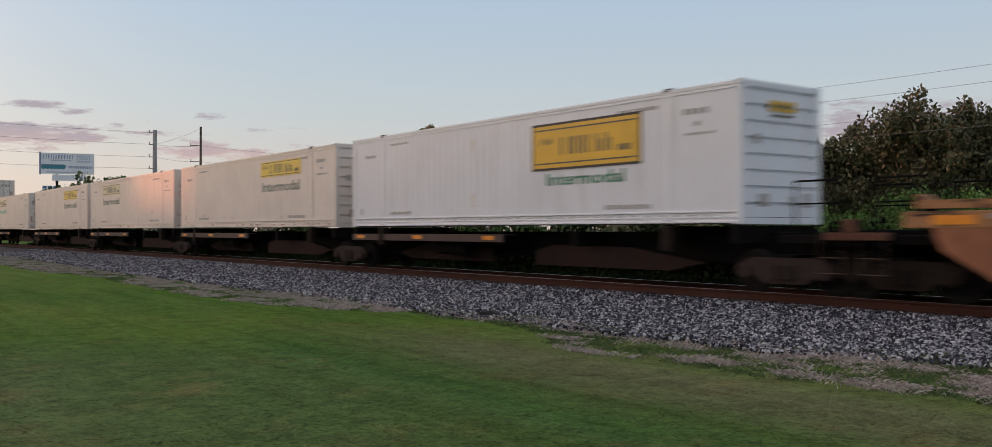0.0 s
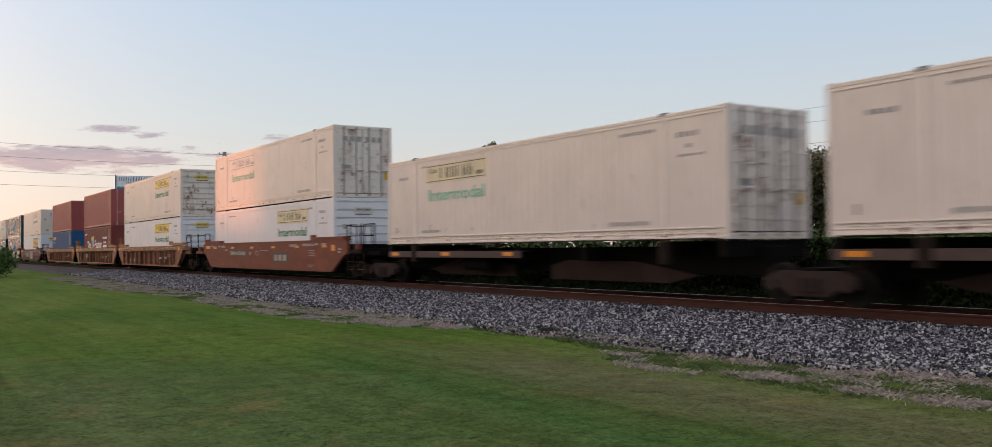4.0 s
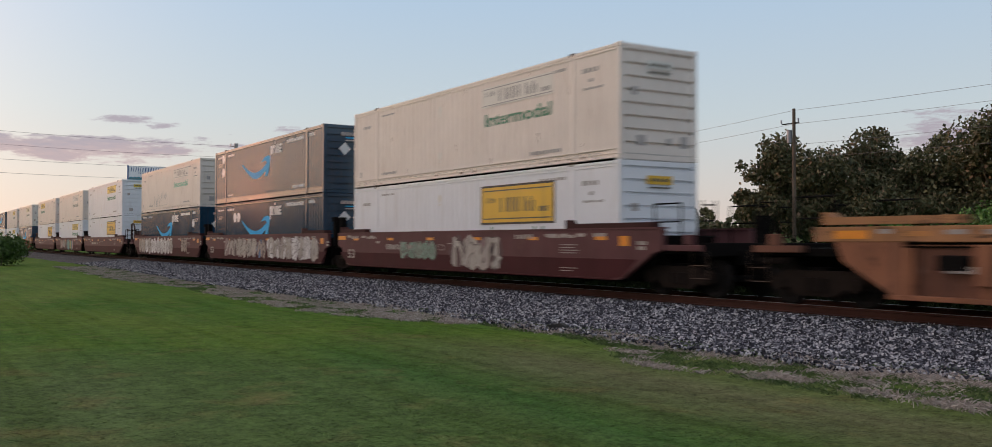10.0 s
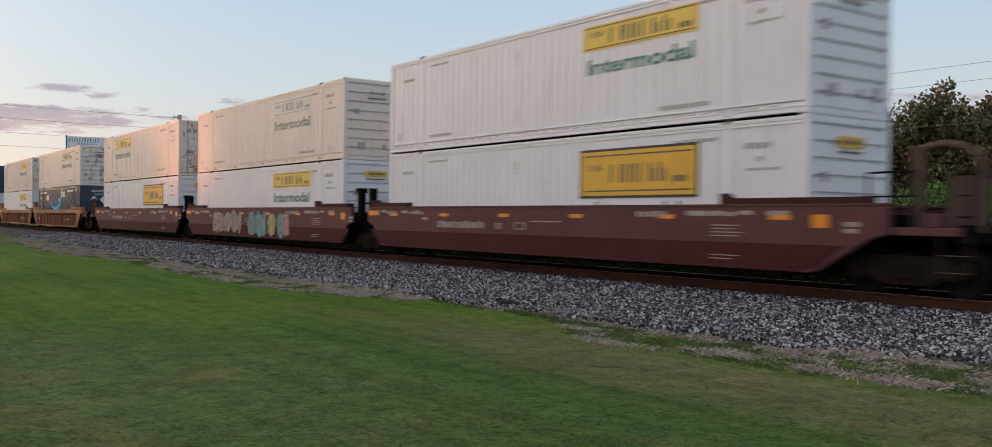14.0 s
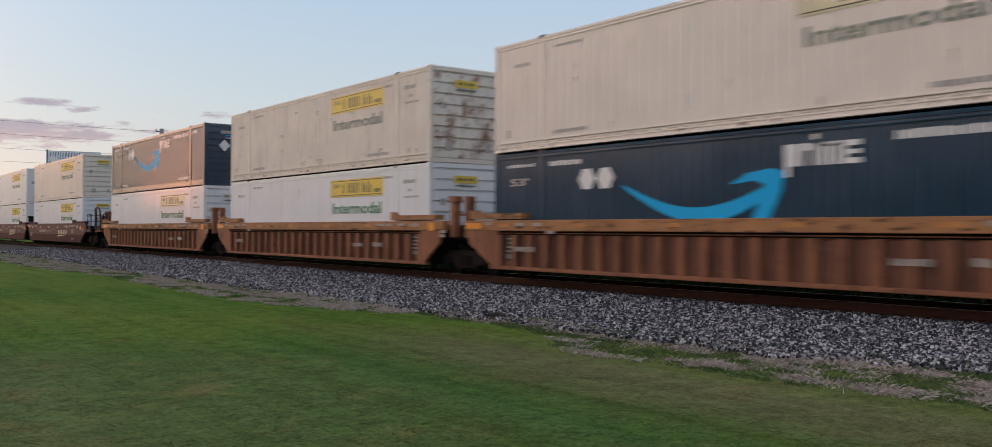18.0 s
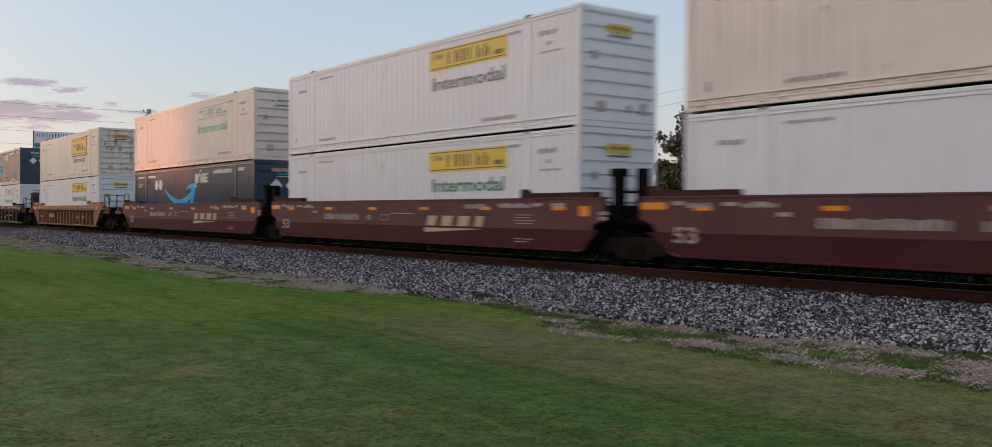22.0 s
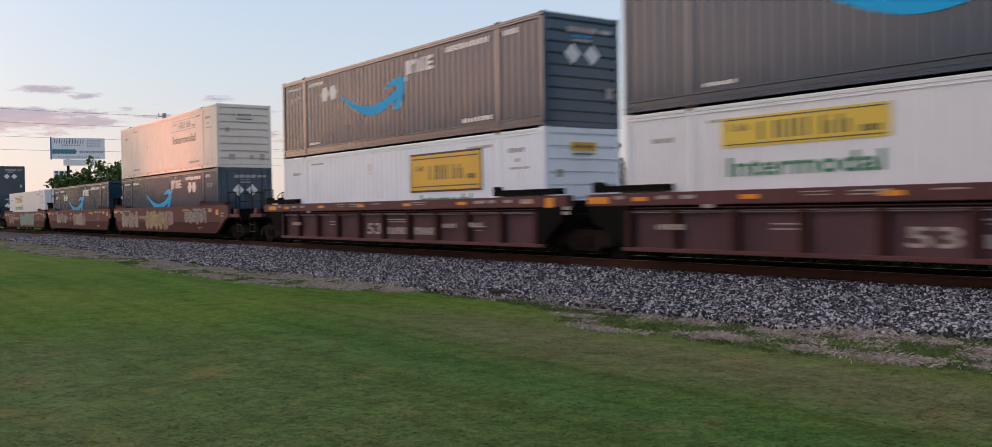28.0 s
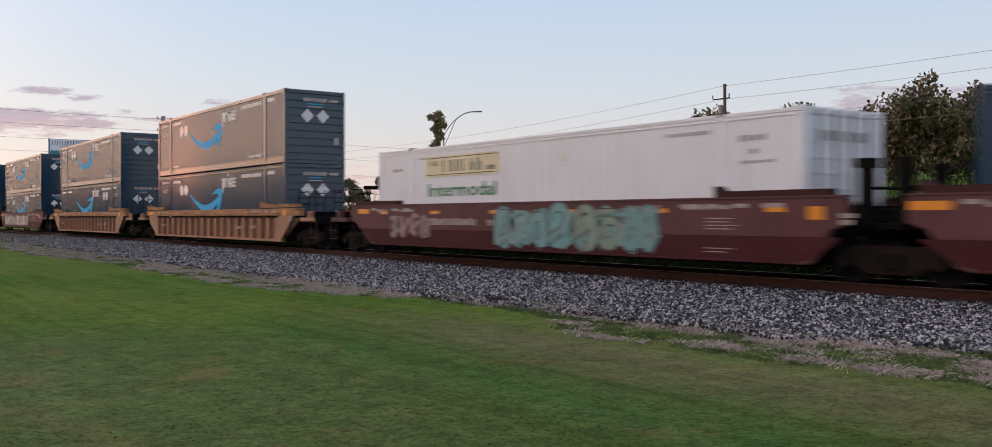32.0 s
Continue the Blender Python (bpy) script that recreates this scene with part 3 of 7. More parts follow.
def white_container(tone, logo, ink, flip, seed, stained_end=False):
    """White 53-foot domestic container with a sign panel and the word under it."""
    paint_m = {"cool": WHITE_COOL, "fresh": WHITE_FRESH, "cream": WHITE_CREAM, "rust": WHITE_RUST}[tone]
    words = {"cool": "clean white", "fresh": "bright new white", "cream": "cream-white aged", "rust": "stained rust-streaked white"}[tone]
    panel_words = {"box": "black-framed yellow panel", "yel": "yellow sign panel", "yelfade": "bleached yellow panel", "fade": "sun-bleached pale panel"}[logo]
    root = thing("shipping_container", f"{words} 53-foot container with a {panel_words}", "container", "containers on the train")
    shell(root, L53, paint_m, 0.305, 0.026, 0.7, "door" if flip else "rib", "rib" if flip else "door", end_ribs=8, end_m=RUSTY_END if stained_end or tone == "rust" else None)
    x = -3.4 if flip else 3.4
    y = -HALF + 0.018
    if logo == "box":
        z0, z1 = 1.42, 2.46
        f = part("panel_frame", shared("panel_frame", lambda bm: box(bm, -1.93, 1.93, -0.01, 0.0, -0.06, 1.1), BLACK), BLACK, root, "black panel frame", at=pose(x, y, z0))
        p = part("sign_panel", shared("sign_panel_box", lambda bm: box(bm, -1.86, 1.86, -0.014, -0.004, 0, 1.04), YELLOW), YELLOW, root, "yellow sign panel", at=pose(x, y, z0))
        def marks(bm):
            strokes(bm, -0.85, 1.05, 0.3, 0.72, 6, 3)
            strokes(bm, -1.6, -1.1, 0.58, 0.74, 3, 5)
            word(bm, 1.2, 1.6, 0.28, 0.42, 3, 6)
            bars(bm, [(-1.78, 1.78, 0.92, 0.955), (-1.78, 1.78, 0.09, 0.125)])
        part("sign_writing", shared("sign_bars_box", marks, INK), INK, p, "dark bars of a sign", at=pose(0, -0.014, 0), kind="stuff")
        tw, tz, th = 2.75, 0.98, 0.3
    else:
        z0 = 1.98
        m = {"yel": YELLOW_LEMON, "yelfade": YELLOW_PALE, "fade": PALE}[logo]
        p = part("sign_panel", shared(("sign_panel", logo), lambda bm: box(bm, -1.86, 1.86, -0.008, 0.0, 0, 0.6), m), m, root, panel_words, at=pose(x, y, z0))
        def marks(bm):
            strokes(bm, -0.95, 1.15, 0.13, 0.47, 6, 3)
            strokes(bm, -1.68, -1.12, 0.32, 0.47, 3, 5)
            word(bm, 1.3, 1.68, 0.12, 0.24, 3, 6)
            bars(bm, [(-1.8, 1.8, 0.535, 0.56), (-1.8, 1.8, 0.045, 0.07)])
        part("sign_writing", shared(("sign_bars", logo), marks, INK if logo != "fade" else STENCIL), INK, p, "dark bars of a sign", at=pose(0, -0.008, 0), kind="stuff")
        tw, tz, th = 3.45, 1.4, 0.38
    part("word", lettering("Intermodal", tw, th, ink), ink, root, "the word Intermodal in block letters", at=pose(x + 0.02, y - 0.001, tz))
    # numbers and notices as bars, round markings
    def small(bm):
        word(bm, 4.15, 5.6, 0.36, 0.46, 9, 1)
        word(bm, -5.6, -4.4, 0.38, 0.47, 8, 2)
        word(bm, 4.6, 5.8, 2.5, 2.58, 9, 4)
        word(bm, -5.6, -4.6, 2.52, 2.58, 7, 8)
        word(bm, -7.2, -6.6, 2.2, 2.3, 4, 9)
        word(bm, 6.55, 7.2, 2.3, 2.42, 4, 10)
        word(bm, 6.6, 7.4, 1.86, 1.92, 6, 12)
        bars(bm, [(6.85, 7.0, 2.05, 2.14), (-7.5, -7.42, 0.4, 0.6)])
    part("stencil_writing", shared("stencils_white", small, STENCIL), STENCIL, root, at=pose(0, -HALF + 0.016, 0), kind="stuff")
    if tone in ("cream", "rust"):
        variant = seed % 3
        def runs(bm):
            r = random.Random(50 + variant)
            for _ in range(9 if tone == "cream" else 26):
                x0, w, h = r.uniform(-7.7, 7.6), r.uniform(0.012, 0.045) if tone == "cream" else r.uniform(0.03, 0.11), r.uniform(0.06, 0.3)
                top = r.choice((2.78, 0.5, 0.45, r.uniform(0.6, 2.4)))
                slab(bm, [(x0, top), (x0 + w, top), (x0 + w * 0.8, top - h * 0.6), (x0 + w * 0.5, top - h), (x0 + w * 0.3, top - h * 0.5)], -0.003, 0.0)
            for _ in range(16):
                x0 = r.uniform(-7.8, 7.7)
                box(bm, x0, x0 + r.uniform(0.03, 0.14), -0.02, -0.018, 0.06 + r.uniform(0, 0.05), 0.12 + r.uniform(0, 0.04))
        part("rust_run", shared(("rust_runs", tone, variant), runs, RUST_MARK), RUST_MARK, root, "brown rust runs", at=pose(0, -HALF + 0.017, 0), kind="stuff")
    def rounds(bm):
        for z in (0.75, 2.25):
            slab(bm, [(0.1 * math.cos(i * 0.785), z + 0.14 * math.sin(i * 0.785)) for i in range(8)], -0.004, 0)
            bars(bm, [(-0.06, 0.06, z - 0.22, z - 0.16)])
    part("round_marking", shared("round_marks", rounds, PALE), PALE, root, at=pose(-1.15 if not flip else 1.15, -HALF + 0.016, 0), kind="stuff")
    # what the leading end shows
    if not flip:
        ym = YELLOW if logo == "box" else YELLOW_LEMON if logo == "yel" else PALE
        e = part("end_label", shared(("end_label", ym.name), lambda bm: (box(bm, 0, 0.008, -0.42, 0.42, 2.3, 2.52)), ym), ym, root, at=pose(h53 + 0.006, 0, 0))
        part("end_writing", shared("end_bars", lambda bm: [box(bm, 0, 0.004, a, a + 0.09, 2.37, 2.45) for a in (-0.3, -0.18, -0.04, 0.1, 0.22)] + [box(bm, -0.006, 0.002, -0.36, 0.36, 2.2, 2.24)], INK), INK, e, at=pose(0.009, 0, 0), kind="stuff")
        def rub(bm):
            for y0, z0, w, hh in ((-0.75, 0.36, 0.3, 0.26), (0.25, 0.4, 0.16, 0.18), (0.72, 0.35, 0.24, 0.3), (-0.9, 1.62, 0.2, 0.2)):
                box(bm, 0, 0.006, y0, y0 + w, z0, z0 + hh)
        part("end_notice_writing", shared("end_notices", rub, LABEL_GREY), LABEL_GREY, root, at=pose(h53 - 0.008, 0, 0), kind="stuff")
    else:
        def marks(bm):
            for y0 in (-0.85, -0.55, -0.25, 0.12, 0.4, 0.66):
                box(bm, 0, 0.006, y0, y0 + 0.2, 2.25, 2.46)
            box(bm, 0, 0.006, -0.9, -0.5, 1.15, 1.3)
        part("door_writing", shared("door_marks", marks, STENCIL), STENCIL, root, at=pose(h53 - 0.03, 0, 0), kind="stuff")
        if logo == "yel":
            part("door_label", shared("door_label", lambda bm: box(bm, 0, 0.006, -0.25, 0.95, 2.24, 2.62), YELLOW_LEMON), YELLOW_LEMON, root, "yellow door label", at=pose(h53 - 0.026, 0, 0))
        part("door_notice", shared("door_notice", lambda bm: box(bm, 0, 0.006, 0.95, 1.12, 0.75, 1.1), YELLOW), YELLOW, root, "yellow notice", at=pose(h53 - 0.03, 0, 0))
    return root


h53 = L53 / 2
RUSTY_END = paint("rust_bled_white_paint", (0.76, 0.71, 0.65), (0.34, 0.19, 0.12), 0.75, 0.55, 0.05, rust=(0.24, 0.11, 0.06), streak=(1.5, 1.5, 0.14), spot=(1.0, 0.8, 0.5), spot_at=0.535)
DOOR_BAR = paint("rust_stained_bar_steel", (0.4, 0.37, 0.34), (0.22, 0.13, 0.09), 0.8, 0.6, 0.1, streak=(1.0, 1.0, 0.6))


def navy_container(flip, seed, stacked=False, single=False):
    root = thing("shipping_container", "dark navy corrugated 53-foot container with a blue curved arrow", "container", "containers on the train")
    shell(root, L53, NAVY, 0.29, 0.052, 0.42, "door" if flip else "rib", "rib" if flip else "door", end_ribs=9)
    y = -HALF + 0.018
    part("curved_arrow", shared("curved_arrow", smile, SMILE), SMILE, root, "sky blue curved arrow", at=pose(-0.95, y, 1.46))
    def wordmark(bm):
        v = [(0.0, 0.12, -0.2, 0.42), (0.12, 0.3, 0.0, 0.42), (0.36, 0.45, 0.0, 0.42), (0.45, 0.58, 0.28, 0.42), (0.63, 0.73, 0.0, 0.4), (0.63, 0.73, 0.48, 0.58),
             (0.79, 0.88, 0, 0.42), (0.93, 1.03, 0, 0.38), (1.08, 1.18, 0, 0.38), (0.79, 1.18, 0.33, 0.42), (1.25, 1.36, 0, 0.42), (1.36, 1.62, 0, 0.1), (1.36, 1.62, 0.32, 0.42), (1.36, 1.6, 0.17, 0.25)]
        bars(bm, v)
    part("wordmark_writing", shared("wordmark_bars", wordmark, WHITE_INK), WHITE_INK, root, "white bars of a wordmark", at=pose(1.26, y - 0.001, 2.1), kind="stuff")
    hx = -4.05 if not flip else 4.45
    for i in (-1, 1) if not single else (0,):
        at = pose(6.55, y, 1.95) if single else pose(hx + 0.32 * i, y, 2.1) if not stacked else pose(-6.55, y, 2.05 + 0.36 * i)
        part("placard", shared("placard", lambda bm: diamond(bm, 0, 0, 0.28), WHITE_INK), WHITE_INK, root, "white hazard placard", at=at)
    def small(bm):
        word(bm, 3.55, 5.7, 2.46, 2.62, 16, 1)
        word(bm, 6.4, 7.0, 2.5, 2.64, 3, 2)
        word(bm, -5.75, -4.6, 2.48, 2.6, 8, 3)
        word(bm, -7.5, -6.4, 2.5, 2.58, 8, 13)
        word(bm, 4.4, 5.8, 0.36, 0.48, 8, 4)
        word(bm, -5.7, -4.9, 0.37, 0.45, 6, 5)
    part("stencil_writing", shared("stencils_navy", small, WHITE_INK), LABEL_GREY, root, at=pose(0, y + 0.002, 0), kind="stuff")
    part("number", lettering("53'", 0.75, 0.2, LABEL_GREY), LABEL_GREY, root, "white number 53", at=pose(7.25 if single else 7.0 if flip else -7.0, y - 0.001, 2.02))
    def end_mark(bm):
        pts = [(0.27 * math.cos(k), 0.27 * math.sin(k)) for k in (math.pi / 2 * i for i in range(4))]
        a = [bm.verts.new((0.008, p, q)) for p, q in pts]
        bm.faces.new(a)
        b = [bm.verts.new((0.0, p, q)) for p, q in pts]
        for i in range(4):
            bm.faces.new((b[i], b[(i + 1) % 4], a[(i + 1) % 4], a[i]))
    for i in (-1, 1):
        part("end_placard", shared("end_placard", end_mark, WHITE_INK), WHITE_INK, root, "white diamond placard", at=pose(h53 + (0.0 if not flip else -0.01), 0.33 * i, 1.88))
    def end_words(bm):
        for a in (-0.5, -0.38, -0.25, -0.12, 0.02, 0.16, 0.29, 0.4):
            box(bm, 0, 0.006, a, a + 0.1, 2.44, 2.58)
        box(bm, 0, 0.006, 0.82, 1.02, 0.78, 1.06)
        box(bm, 0, 0.006, -0.3, 0.3, 2.22, 2.26)
        box(bm, 0, 0.006, 0.6, 1.0, 2.46, 2.56)
    part("end_notice_writing", shared("end_words_navy", end_words, LABEL_GREY), LABEL_GREY, root, at=pose(h53 + (0.0 if not flip else -0.02), 0, 0), kind="stuff")
    part("end_arrow", shared("end_arrow", lambda bm: box(bm, 0, 0.006, -0.3, 0.3, 2.33, 2.37), SMILE), SMILE, root, at=pose(h53, 0, 0))
    return root


def red_container(upper, front):
    m = RED if upper else RED_DARK
    root = thing("shipping_container", "oxide red corrugated 40-foot container" if upper else "maroon 40-foot container with large white words", "container", "containers on the train")
    shell(root, L40, m, 0.278, 0.036, 0.36, front, "corrugated" if front == "door" else "door", posts=False)
    y = -HALF + 0.018
    def tab(bm):
        for i in range(9):
            bars(bm, [(5.05, 5.42, 2.55 - i * 0.14, 2.64 - i * 0.14)] if i not in (4, 7) else [(5.05, 5.2, 2.55 - i * 0.14, 2.64 - i * 0.14)])
    part("stencil_writing", shared("stencils_red", tab, LABEL_RED), LABEL_RED, root, at=pose(0, y, 0), kind="stuff")
    part("notice_writing", shared("notice_red", lambda bm: bars(bm, [(5.22, 5.42, 1.98, 2.1), (5.22, 5.42, 1.54, 1.66)]), REFLECT), REFLECT, root, "orange notices", at=pose(0, y, 0), kind="stuff")
    if front == "corrugated":
        part("end_stencil_writing", shared("end_stencils_red", lambda bm: [box(bm, 0, 0.006, 0.72, 0.86, z, z + 0.12) for z in (1.3, 1.46, 1.62, 1.8, 1.96, 2.12, 2.28, 2.44)], LABEL_GREY), LABEL_GREY, root, at=pose(L40 / 2 - 0.028, 0, 0), kind="stuff")
    if not upper:
        part("word", lettering("The", 1.55, 0.62, WHITE_INK), WHITE_INK, root, "white word The", at=pose(-3.6, y - 0.002, 1.12))
        part("word", lettering("Factor", 3.2, 0.66, WHITE_INK), WHITE_INK, root, "white word Factor", at=pose(0.65, y - 0.002, 1.12))
        for i, (c, x0, x1, z0, z1) in enumerate((((0.35, 0.5, 0.12), -2.55, -2.0, 1.78, 2.1), ((0.75, 0.5, 0.1), -2.0, -1.45, 1.84, 2.14), ((0.04, 0.12, 0.45), -2.5, -1.95, 1.48, 1.78), ((0.3, 0.55, 0.7), -1.95, -1.5, 1.5, 1.84), ((0.6, 0.08, 0.08), -2.35, -1.85, 1.26, 1.48), ((0.08, 0.4, 0.2), -2.5, -2.0, 1.02, 1.26), ((0.45, 0.1, 0.4), -2.0, -1.5, 1.02, 1.24), ((0.75, 0.75, 0.75), -1.85, -1.55, 1.24, 1.5))):
            mm = plain("patch_colour", c, 0.5)
            b = bmesh.new()
            bars(b, [(x0, x1, z0, z1)])
            part("colour_patch", b, mm, root, at=pose(0, y - 0.002, 0))
        def stars(bm):
            word(bm, 2.66, 4.3, 1.86, 2.06, 4, 3)
            word(bm, 2.9, 4.0, 1.5, 1.66, 3, 4)
            bars(bm, [(2.66, 4.25, 1.18, 1.38), (-5.5, -4.85, 2.28, 2.4)])
        part("large_writing", shared("bars_red", stars, WHITE_INK), WHITE_INK, root, "white bars of unread writing", at=pose(0, y, 0), kind="stuff")
        part("end_writing", shared("end_bars_red", lambda bm: [box(bm, 0, 0.006, -0.1, 0.75, 2.2, 2.36), box(bm, 0, 0.006, 0.0, 0.65, 1.98, 2.08), box(bm, 0, 0.006, -0.1, 0.8, 1.5, 1.85)], WHITE_INK), WHITE_INK, root, at=pose(L40 / 2 - 0.026, 0, 0), kind="stuff")
    return root


def blue_container():
    root = thing("shipping_container", "blue corrugated 40-foot container with small yellow bars", "container", "containers on the train")
    shell(root, L40, BLUE, 0.278, 0.036, 0.36, "corrugated", "door", posts=False)
    y = -HALF + 0.018
    part("sign_writing", shared("sign_bars_blue", lambda bm: (word(bm, -5.65, -3.9, 2.08, 2.42, 7, 2, gap=0.2), bars(bm, [(-5.65, -3.9, 2.22, 2.27)])), GOLD_SIGN), GOLD_SIGN, root, "yellow bars of a sign", at=pose(0, y, 0), kind="stuff")
    part("red_mark", shared("red_mark", lambda bm: bars(bm, [(-5.2, -4.7, 1.75, 1.87)]), plain("red_film", (0.5, 0.04, 0.03))), REFLECT, root, "red mark", at=pose(0, y, 0))
    part("white_stripe", shared("white_stripe", lambda bm: bars(bm, [(-5.65, -5.21, 1.79, 1.83), (-4.69, -3.95, 1.79, 1.83)]), WHITE_INK), WHITE_INK, root, "thin white stripe", at=pose(0, y, 0))
    def tab(bm):
        for i in range(11):
            bars(bm, [(5.0, 5.45, 2.5 - i * 0.15, 2.6 - i * 0.15)])
    part("stencil_writing", shared("stencils_blue", tab, LABEL_BLUE), LABEL_BLUE, root, at=pose(0, y, 0), kind="stuff")
    part("end_stencil_writing", shared("end_stencils_blue", lambda bm: [box(bm, 0, 0.006, 0.6, 0.85, z, z + 0.2) for z in (1.2, 1.44, 1.7, 1.95, 2.2)], LABEL_BLUE), LABEL_BLUE, root, at=pose(L40 / 2 - 0.028, 0, 0), kind="stuff")
    return root


# ---------------- freight cars ----------------
SIDE_Y = 1.5     # half width over the car's sides
RAIL_Z = -0.12   # top of the rails


def build_wheelset(bm):
    for y in (-0.79, 0.65):
        prof = [(0.06, 0.0), (0.3, 0.03), (0.36, 0.0), (0.42, 0.0), (0.42, 0.1), (0.445, 0.11), (0.445, 0.14), (0.3, 0.1), (0.06, 0.14)]
        rings = []
        for r, d in prof:
            rings.append([bm.verts.new((r * math.cos(k), y + (d if y < 0 else 0.14 - d), r * math.sin(k))) for k in (2 * math.pi * i / 20 for i in range(20))])
        for a, b in zip(rings, rings[1:]):
            for i in range(20):
                bm.faces.new((a[i], a[(i + 1) % 20], b[(i + 1) % 20], b[i]))
    rod(bm, (0, -1.02, 0), (0, 1.02, 0), 0.075, 10)
    bmesh.ops.recalc_face_normals(bm, faces=bm.faces[:])


def build_side_frame(bm):
    slab(bm, [(-1.12, 0.36), (-1.12, 0.56), (-0.75, 0.7), (0.75, 0.7), (1.12, 0.56), (1.12, 0.36), (0.72, 0.36), (0.42, 0.2), (-0.42, 0.2), (-0.72, 0.36)], -0.07, 0.07)
    for x in (-0.9, 0.9):
        rod(bm, (x, -0.14, 0.42), (x, 0.1, 0.42), 0.13, 12)
    for x in (-0.18, 0, 0.18):
        rod(bm, (x, -0.1, 0.3), (x, -0.1, 0.56), 0.075, 8)


def bogie(car, x, frame_m=STEEL_BROWN):
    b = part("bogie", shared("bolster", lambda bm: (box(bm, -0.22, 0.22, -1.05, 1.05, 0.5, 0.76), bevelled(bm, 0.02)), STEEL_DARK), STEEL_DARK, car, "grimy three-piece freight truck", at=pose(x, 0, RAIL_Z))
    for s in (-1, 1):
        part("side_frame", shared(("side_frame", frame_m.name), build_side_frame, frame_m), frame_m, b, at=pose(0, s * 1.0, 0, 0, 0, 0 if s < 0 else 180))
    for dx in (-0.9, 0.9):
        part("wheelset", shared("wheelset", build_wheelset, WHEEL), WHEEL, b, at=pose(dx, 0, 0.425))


def coupled_end(car, s, paint_m, gear=""):
    """End platform over the truck with coupler, brake gear, grab irons and stanchions."""
    at = pose(0, 0, 0) if s > 0 else pose(0, 0, 0, 0, 0, 180)
    part("end_platform", shared(("end_platform", paint_m.name), lambda bm: (box(bm, 8.9, 11.1, -1.25, 1.25, 0.86, 1.02), box(bm, 8.6, 11.3, -0.35, 0.35, 0.62, 0.95), box(bm, 11.0, 11.15, -1.45, 1.45, 0.82, 1.12), bevelled(bm, 0.015)), STEEL_DARK), STEEL_DARK, car, at=at)
    part("coupler", shared("coupler", lambda bm: (box(bm, 11.2, 11.62, -0.1, 0.1, 0.72, 0.94), box(bm, 11.55, 11.84, -0.2, 0.13, 0.66, 0.98), bevelled(bm, 0.02)), STEEL_BROWN), STEEL_BROWN, car, at=at)
    part("air_hose", shared("air_hose", lambda bm: [rod(bm, (11.2 + 0.06 * i, 0.35 - 0.03 * i, 0.75 - 0.12 * math.sin(i * 0.5)), (11.26 + 0.06 * i, 0.32 - 0.03 * i, 0.75 - 0.12 * math.sin(i * 0.5 + 0.5)), 0.022, 6) for i in range(6)], STEEL_DARK), STEEL_DARK, car, at=at)

    def ladder(bm):
        for y in (-1.42, -1.02):
            rod(bm, (11.05, y, 0.45), (11.05, y, 2.05), 0.02, 6)
        for z in (0.55, 0.9, 1.25, 1.6, 1.95):
            rod(bm, (11.05, -1.42, z), (11.05, -1.02, z), 0.016, 6)
    for dy in (0, 2.44):
        part("ladder", shared("end_ladder", ladder, STEEL_DARK), STEEL_DARK, car, at=at @ pose(0, dy, 0))

    def rails(bm):
        for x in (9.3, 10.2):
            rod(bm, (x, -1.25, 1.0), (x, -1.25, 2.02), 0.022, 6)
        rod(bm, (9.3, -1.25, 2.02), (10.2, -1.25, 2.02), 0.02, 6)
        rod(bm, (9.3, -1.25, 1.6), (10.2, -1.25, 1.6), 0.016, 6)
    part("handrail", shared("handrail", rails, STEEL_DARK), STEEL_DARK, car, at=at)
    part("handrail", shared("handrail", rails, STEEL_DARK), STEEL_DARK, car, at=at @ pose(0, 2.5, 0))
    painted = WEB_BROWN if paint_m is BROWN_CAR else paint_m if paint_m is not STEEL_DARK else STEEL_BROWN
    for dy in (0, 2.78):
        part("step_ledge", shared(("step_ledge", painted.name), lambda bm: (box(bm, 9.95, 11.12, -1.5, -1.28, 0.93, 1.07), box(bm, 10.5, 10.75, -1.47, -1.3, 1.075, 1.3), bevelled(bm, 0.012)), painted), painted, car, at=at @ pose(0, dy, 0))
        part("step_iron", shared("step_iron", lambda bm: [rod(bm, (10.75, -1.46, z), (11.25, -1.46, z), 0.009, 5) for z in (0.34, 0.62)] + [rod(bm, (x, -1.45, 0.34), (x, -1.45, 0.95), 0.008, 5) for x in (10.75, 11.25)], CASTING), CASTING, car, "worn pale step irons", at=at @ pose(0, dy + (0.14 if dy else 0), 0))
    if gear == "posts":
        for x in (10.25, 10.95):
            part("end_post", shared(("tall_post", painted.name), lambda bm: (box(bm, -0.07, 0.07, -0.94, -0.78, 1.0, 2.16), box(bm, -0.09, 0.09, -0.96, -0.76, 2.04, 2.2), bevelled(bm, 0.012)), painted), painted, car, at=at @ pose(x, 0, 0))
            part("end_post", MESHES[("tall_post", painted.name)], painted, car, at=at @ pose(x, 1.72, 0))
    elif gear == "wide":
        part("end_post", shared("wide_end_post", lambda bm: (slab(bm, [(10.38, 0.95), (10.92, 0.95), (10.92, 2.2), (11.02, 2.25), (11.02, 2.45), (10.28, 2.45), (10.28, 2.25), (10.38, 2.2)], -0.95, -0.45), bevelled(bm, 0.015)), STAND), STAND, car, "broad rust-brown end post", at=at)
    elif gear == "arch":
